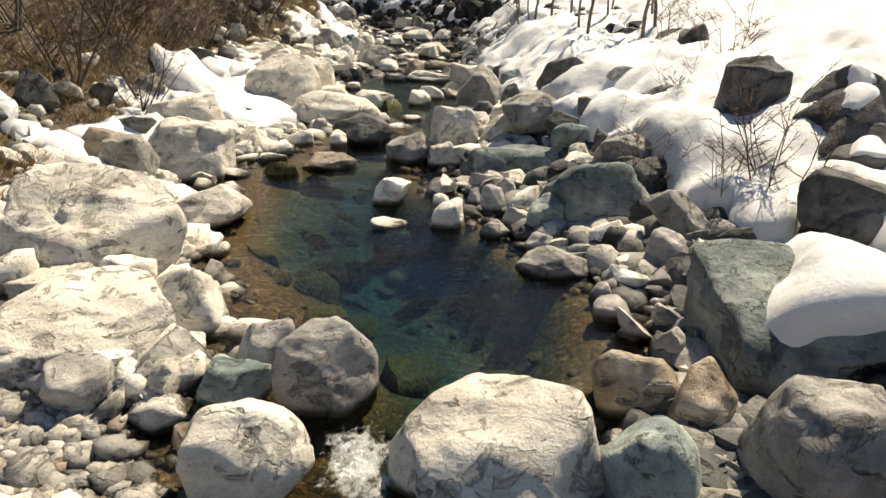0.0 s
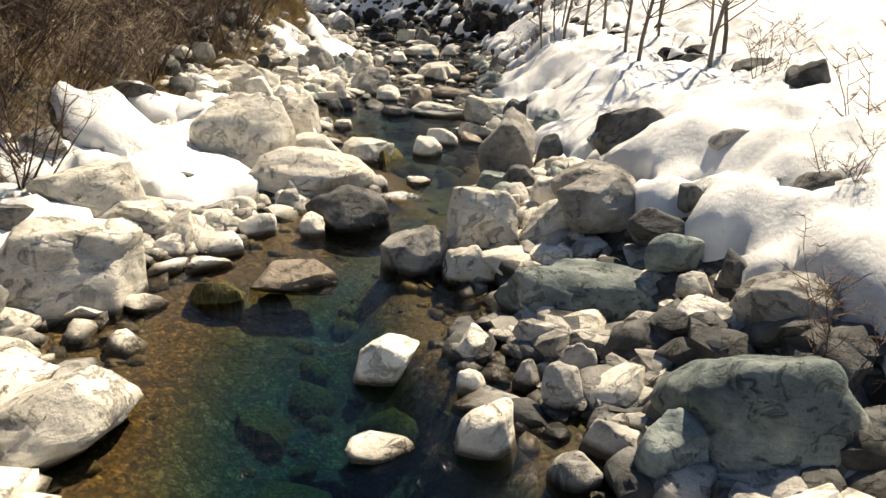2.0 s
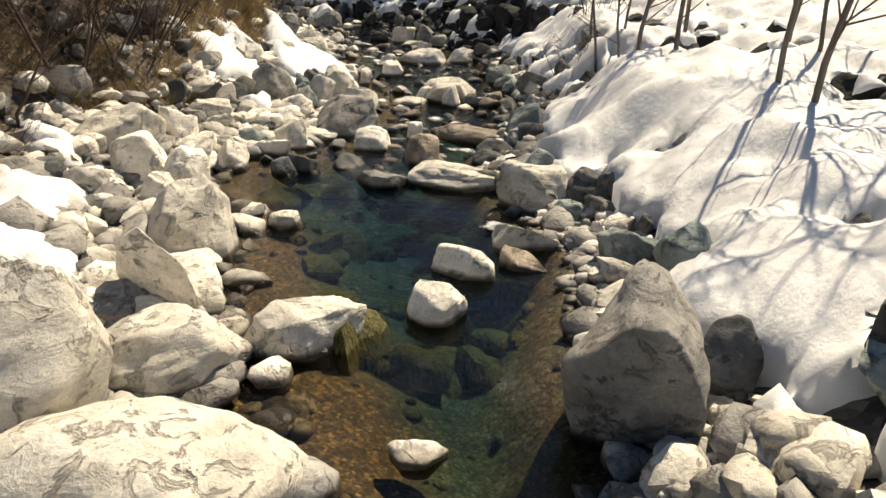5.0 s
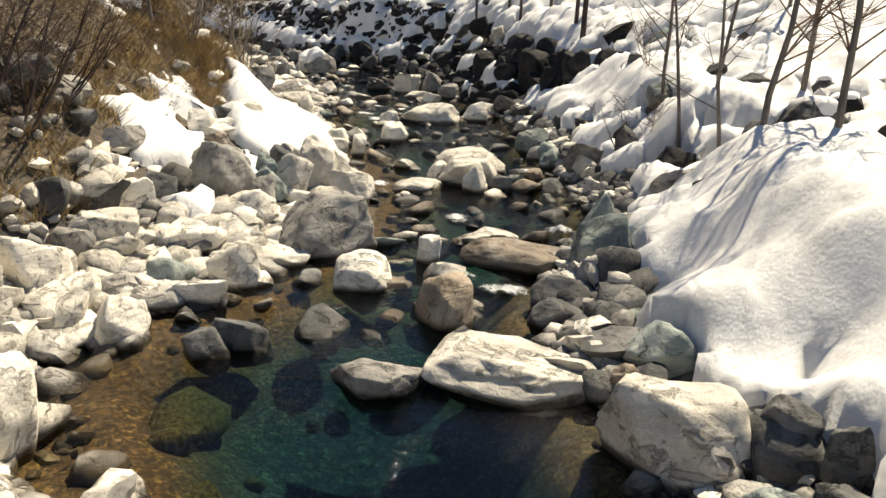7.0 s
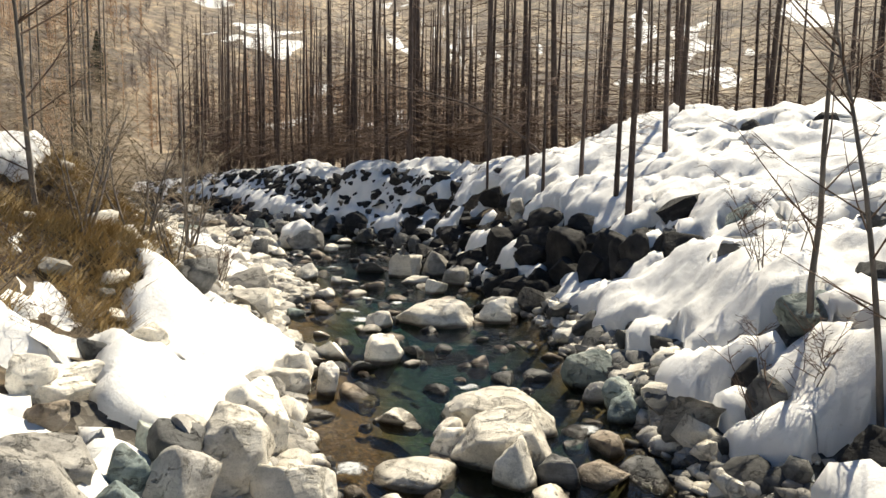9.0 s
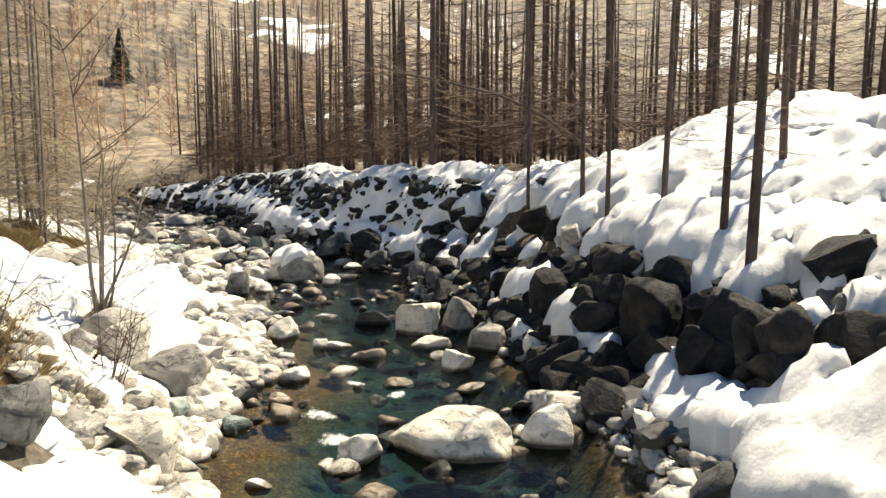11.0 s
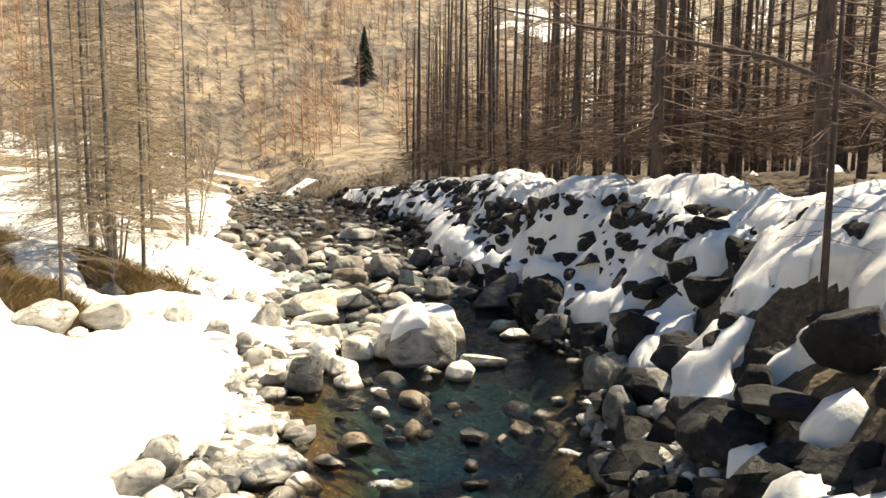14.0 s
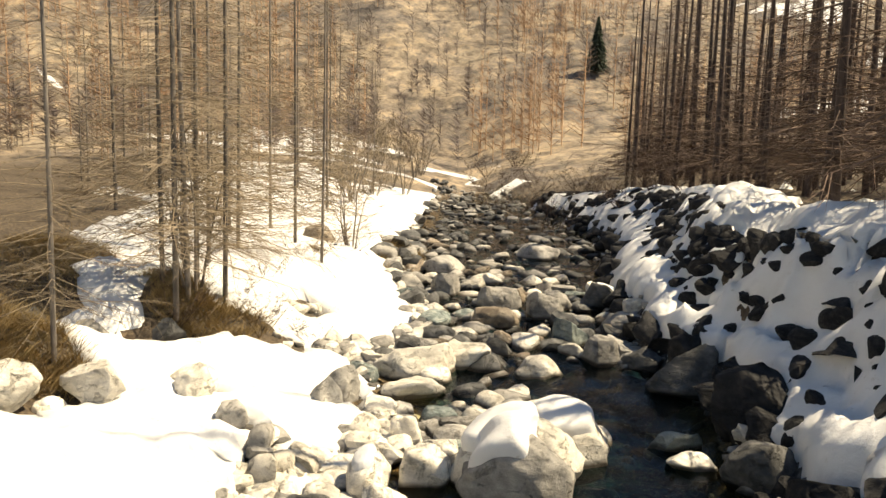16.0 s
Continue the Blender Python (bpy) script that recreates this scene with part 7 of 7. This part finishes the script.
for tx, ty, rz, s in ((-12.9, 47.5, 33, 0.4), (-12.5, 48.3, 121, 0.35), (-13.4, 48.0, 250, 0.4), (-13.7, 46.2, 0, 0.45), (-14.8, 47.0, 88, 0.45), (-15.2, 48.3, 200, 0.5), (-16.0, 49.6, 46, 0.45), (-17.5, 52.0, 10, 0.55), (-19.2, 54.8, 130, 0.6)):
    stand(brush[int(rz) % 4], tx, ty, rz, s)
for k in range(34):
    ty = rng.uniform(26.5, 37)
    stand(brush[(0, 3, 2)[k % 3]], float(left_x(ty)) - rng.uniform(2.9, 6.2), ty, rng.uniform(0, 360), rng.uniform(0.16, 0.34))
for k in range(45):
    ty = rng.uniform(18, 29)
    stand(brush[(0, 3, 2, 1)[k % 4]], float(left_x(ty)) - rng.uniform(2.7, 5.5), ty, rng.uniform(0, 360), rng.uniform(0.2, 0.45))
for k in range(16):
    ty = rng.uniform(9, 27)
    stand(clumps[k % 3], float(left_x(ty)) - rng.uniform(4.2, 7.5), ty, rng.uniform(0, 360), rng.uniform(0.45, 0.75), rng.uniform(-10, 10))

# brushwood slope on the left
for k in range(88):
    y = rng.uniform(3, 27)
    dl = float(LB[1][0](y)) + 0.9 + abs(rng.normal(0, 2.0))
    x = float(left_x(y)) - dl
    stand(brush[rng.randint(4)], x, y, rng.uniform(0, 360), rng.uniform(0.45, 1.0), rng.uniform(-8, 8), -0.1)
for k in range(26):
    y = rng.uniform(2, 34)
    stand(tan_larches[rng.randint(3)], float(left_x(y)) - rng.uniform(7, 22), y, rng.uniform(0, 360), rng.uniform(0.6, 1.0))
for k in range(30):
    y = rng.uniform(50, 105)
    stand(tan_larches[rng.randint(3)], float(left_x(y)) - rng.uniform(5, 26), y, rng.uniform(0, 360), rng.uniform(0.5, 1.0))
for k in range(30):
    y = rng.uniform(66, 96)
    stand(brush[rng.randint(4)], float(right_x(y)) + rng.uniform(-4.0, 6), y, rng.uniform(0, 360), rng.uniform(0.6, 1.2))
for k in range(26):
    y = rng.uniform(50, 96)
    stand(clumps[rng.randint(3)], float(left_x(y)) - rng.uniform(2.0, 9), y, rng.uniform(0, 360), rng.uniform(0.6, 1.1))
for k in range(45):
    y = rng.uniform(16, 26.5)
    stand(brush[3 if k % 3 else 0], float(left_x(y)) - float(LB[1][0](y)) - 0.6 - abs(rng.normal(0, 2.2)), y, rng.uniform(0, 360), rng.uniform(0.4, 0.8), rng.uniform(-8, 8), -0.1)
for tx, ty, rz, s in ((-6.26, 12.0, 0, 1.0), (-5.4, 13.0, 70, 0.75), (-6.5, 14.2, 130, 0.9), (-5.4, 12.4, 220, 0.6), (-6.2, 18.6, 10, 0.9), (-6.3, 24.0, 95, 1.0), (-6.5, 19.5, 161, 1.0), (-6.7, 23.0, 302, 1.1), (-6.0, 24.7, 44, 0.8), (-6.9, 21.4, 200, 1.1), (-7.3, 16.5, 250, 1.2)):
    stand(bank_shrubs[int(rz) % 3], tx, ty, rz, s)
stand(alders[1], -6.95, 31.4, 40, 1.05)
for tx, ty, rz, s in ((-6.1, 30.9, 20, 0.5), (-5.95, 32.1, 140, 0.6), (-5.5, 32.5, 200, 0.45)):
    stand(clumps[int(rz) % 3], tx, ty, rz, s)
stand(shrubs[1], -5.9, 35.3, 100, 0.95)
for tx, ty, rz, s in ((-17.5, 49.0, 0, 0.9), (-18.8, 50.6, 71, 0.95), (-20.3, 50.2, 140, 0.85), (-21.6, 52.0, 201, 0.95), (-19.4, 52.9, 290, 0.9), (-22.8, 54.3, 15, 0.95), (-17.2, 52.2, 111, 0.75)):
    stand(near_larches[int(rz) % 2], tx, ty, rz, s)
retire(bank_shrubs + larches + slim_larches + near_larches + thin_larches + tan_larches + alders + clumps + shrubs + brush)


# ---- dry grass ----
def dry_grass():
    vs, fs = [], []
    r = np.random.RandomState(5)
    while len(fs) < 60000:
        y = r.uniform(0, 60)
        dl = float(LB[1][0](y)) * 0.8 + abs(r.normal(0, 2.5 + 2 * (y > 36)))
        x = float(left_x(y)) - dl
        if r.rand() < 0.45:
            mx, my, mh, mr = MOUNDS[r.randint(len(MOUNDS))]
            x, y = mx + r.normal(0, mr * 0.6), my + r.normal(0, mr * 0.6)
        elif fbm(x * 1.1, y * 1.1, 0, 2, 71) < -0.05:
            continue
        if (cover_at(x, y)) > 0:
            continue
        z = (land_at(x, y))
        for b in range(6):
            a, l = r.uniform(0, 6.3), r.uniform(.15, .45)
            ox, oy = x + r.uniform(-.1, .1), y + r.uniform(-.1, .1)
            lean = r.uniform(.3, 1.1)
            tip = (ox + math.cos(a) * l * lean, oy + math.sin(a) * l * lean, z + l * 0.55)
            i = len(vs)
            vs.extend([(ox - .009, oy, z - .03), (ox + .009, oy + .006, z - .03), tip])
            fs.append((i, i + 1, i + 2))
    ob = new("dry_grass", mesh_from("dry_grass", np.array(vs), fs, DRY, False))
    tagged(ob, "matted straw-coloured dry grass on the bank", "grass", kind="stuff")


dry_grass()


# ---- far woods on the valley side ----
def far_woods(name, seed, count, mat, tall, where, label, p0=-120, p1=110):
    tw = Twigs()
    r = np.random.RandomState(seed)
    n = 0
    while n < count:
        s, p = 86 + 200 * r.rand() ** 1.4, r.uniform(p0, p1)
        x, y = -0.68 * s + 0.73 * p, 0.73 * s + 0.68 * p
        if where * fbm(x / 22, y / 22, 0, 2, 91) < -0.05 or (s < 100 and float(left_x(y)) - x < 8):
            continue
        z = land_at(x, y)
        h = r.uniform(0.5, 1) * tall
        tw.tube([(x, y, z - .5), (x, y, z + h)], h * 0.006, 0.02)
        for k in range(66):
            f = r.uniform(.06, .98)
            a = r.uniform(0, 6.3)
            l = h * 0.19 * (1 - f) ** 0.8 + .3 if tall > 8 else h * 0.35 * math.sin(3.1 * f) * r.uniform(.5, 1) + .2
            q = Vector((x, y, z + h * f))
            tw.hair(q, q + Vector((math.cos(a) * l, math.sin(a) * l, r.uniform(.1, .9) * l)), 0.032)
        n += 1
    ob = new(name, tw.mesh(name, mat))
    tagged(ob, label, "woods", kind="stuff")


far_woods("far_woods", 9, 1900, RUST_TWIG, 13, 1, "leafless rust-tan larch woods on the far valley side")
far_woods("far_scrub", 19, 1700, GREY_TWIG, 6, -1, "leafless grey-brown scrub on the far valley side")
far_woods("far_forest", 29, 600, GREY_TWIG, 15, 0, "hazy grey-brown leafless forest on the far valley side", 100, 330)


def spruce(x, y, h):
    root = new("spruce_tree")
    trunk, tw = Twigs(), Twigs()
    r = np.random.RandomState(2)
    trunk.tube([(0, 0, -.5), (0, 0, h)], h * 0.016, .02, 6)
    for k in range(700):
        f = r.rand() ** 0.9 * 0.97 + 0.03
        a = r.uniform(0, 6.3)
        l = h * 0.26 * (1 - f) * r.uniform(.6, 1.1) + .15
        q = Vector((0, 0, h * f))
        tw.tube([q, q + Vector((math.cos(a) * l * .6, math.sin(a) * l * .6, -.1 * l)), q + Vector((math.cos(a) * l, math.sin(a) * l, -.35 * l))], 0.16, 0.05)
    part("trunk", trunk.mesh("trunk", BARK), root)
    part("crown", tw.mesh("crown", FIR), root, "dark green drooping needle crown")
    root.location = (x, y, (land_at(x, y)))
    tagged(root, "lone dark green spruce on the far valley side", "tree")


def leaning_limb():
    root = new("leaning_limb")
    tw, wood = Twigs(), Twigs()
    r = np.random.RandomState(4)
    pts = [Vector(p) for p in ((3.3, 47.0, 2.9), (2.6, 46.75, 3.73), (1.38, 46.5, 4.75), (0.4, 46.2, 5.4), (-0.7, 45.9, 5.88), (-2.0, 45.6, 6.18), (-3.2, 45.45, 6.4), (-4.6, 45.2, 6.75))]
    wood.tube(pts, 0.075, 0.012, 7)
    for k in range(34):
        i = r.randint(2, 7)
        a = r.uniform(0, 6.3)
        branch_tubes(tw, r, pts[i].lerp(pts[i + 1], r.rand()) if i < 7 else pts[i], (-0.7 + 0.5 * math.cos(a), 0.6 * math.sin(a), r.uniform(-.3, .5)), r.uniform(.5, 1.5), 0.011, 5, 0.03)
    part("limb", wood.mesh("limb", BARK), root)
    tagged(part("crown", tw.mesh("crown", TWIG), root), kind="stuff")
    tagged(root, "long dead dark limb leaning out over the bank", "fallen branch")


leaning_limb()

spruce(-53.6, 127.0, 7.4)
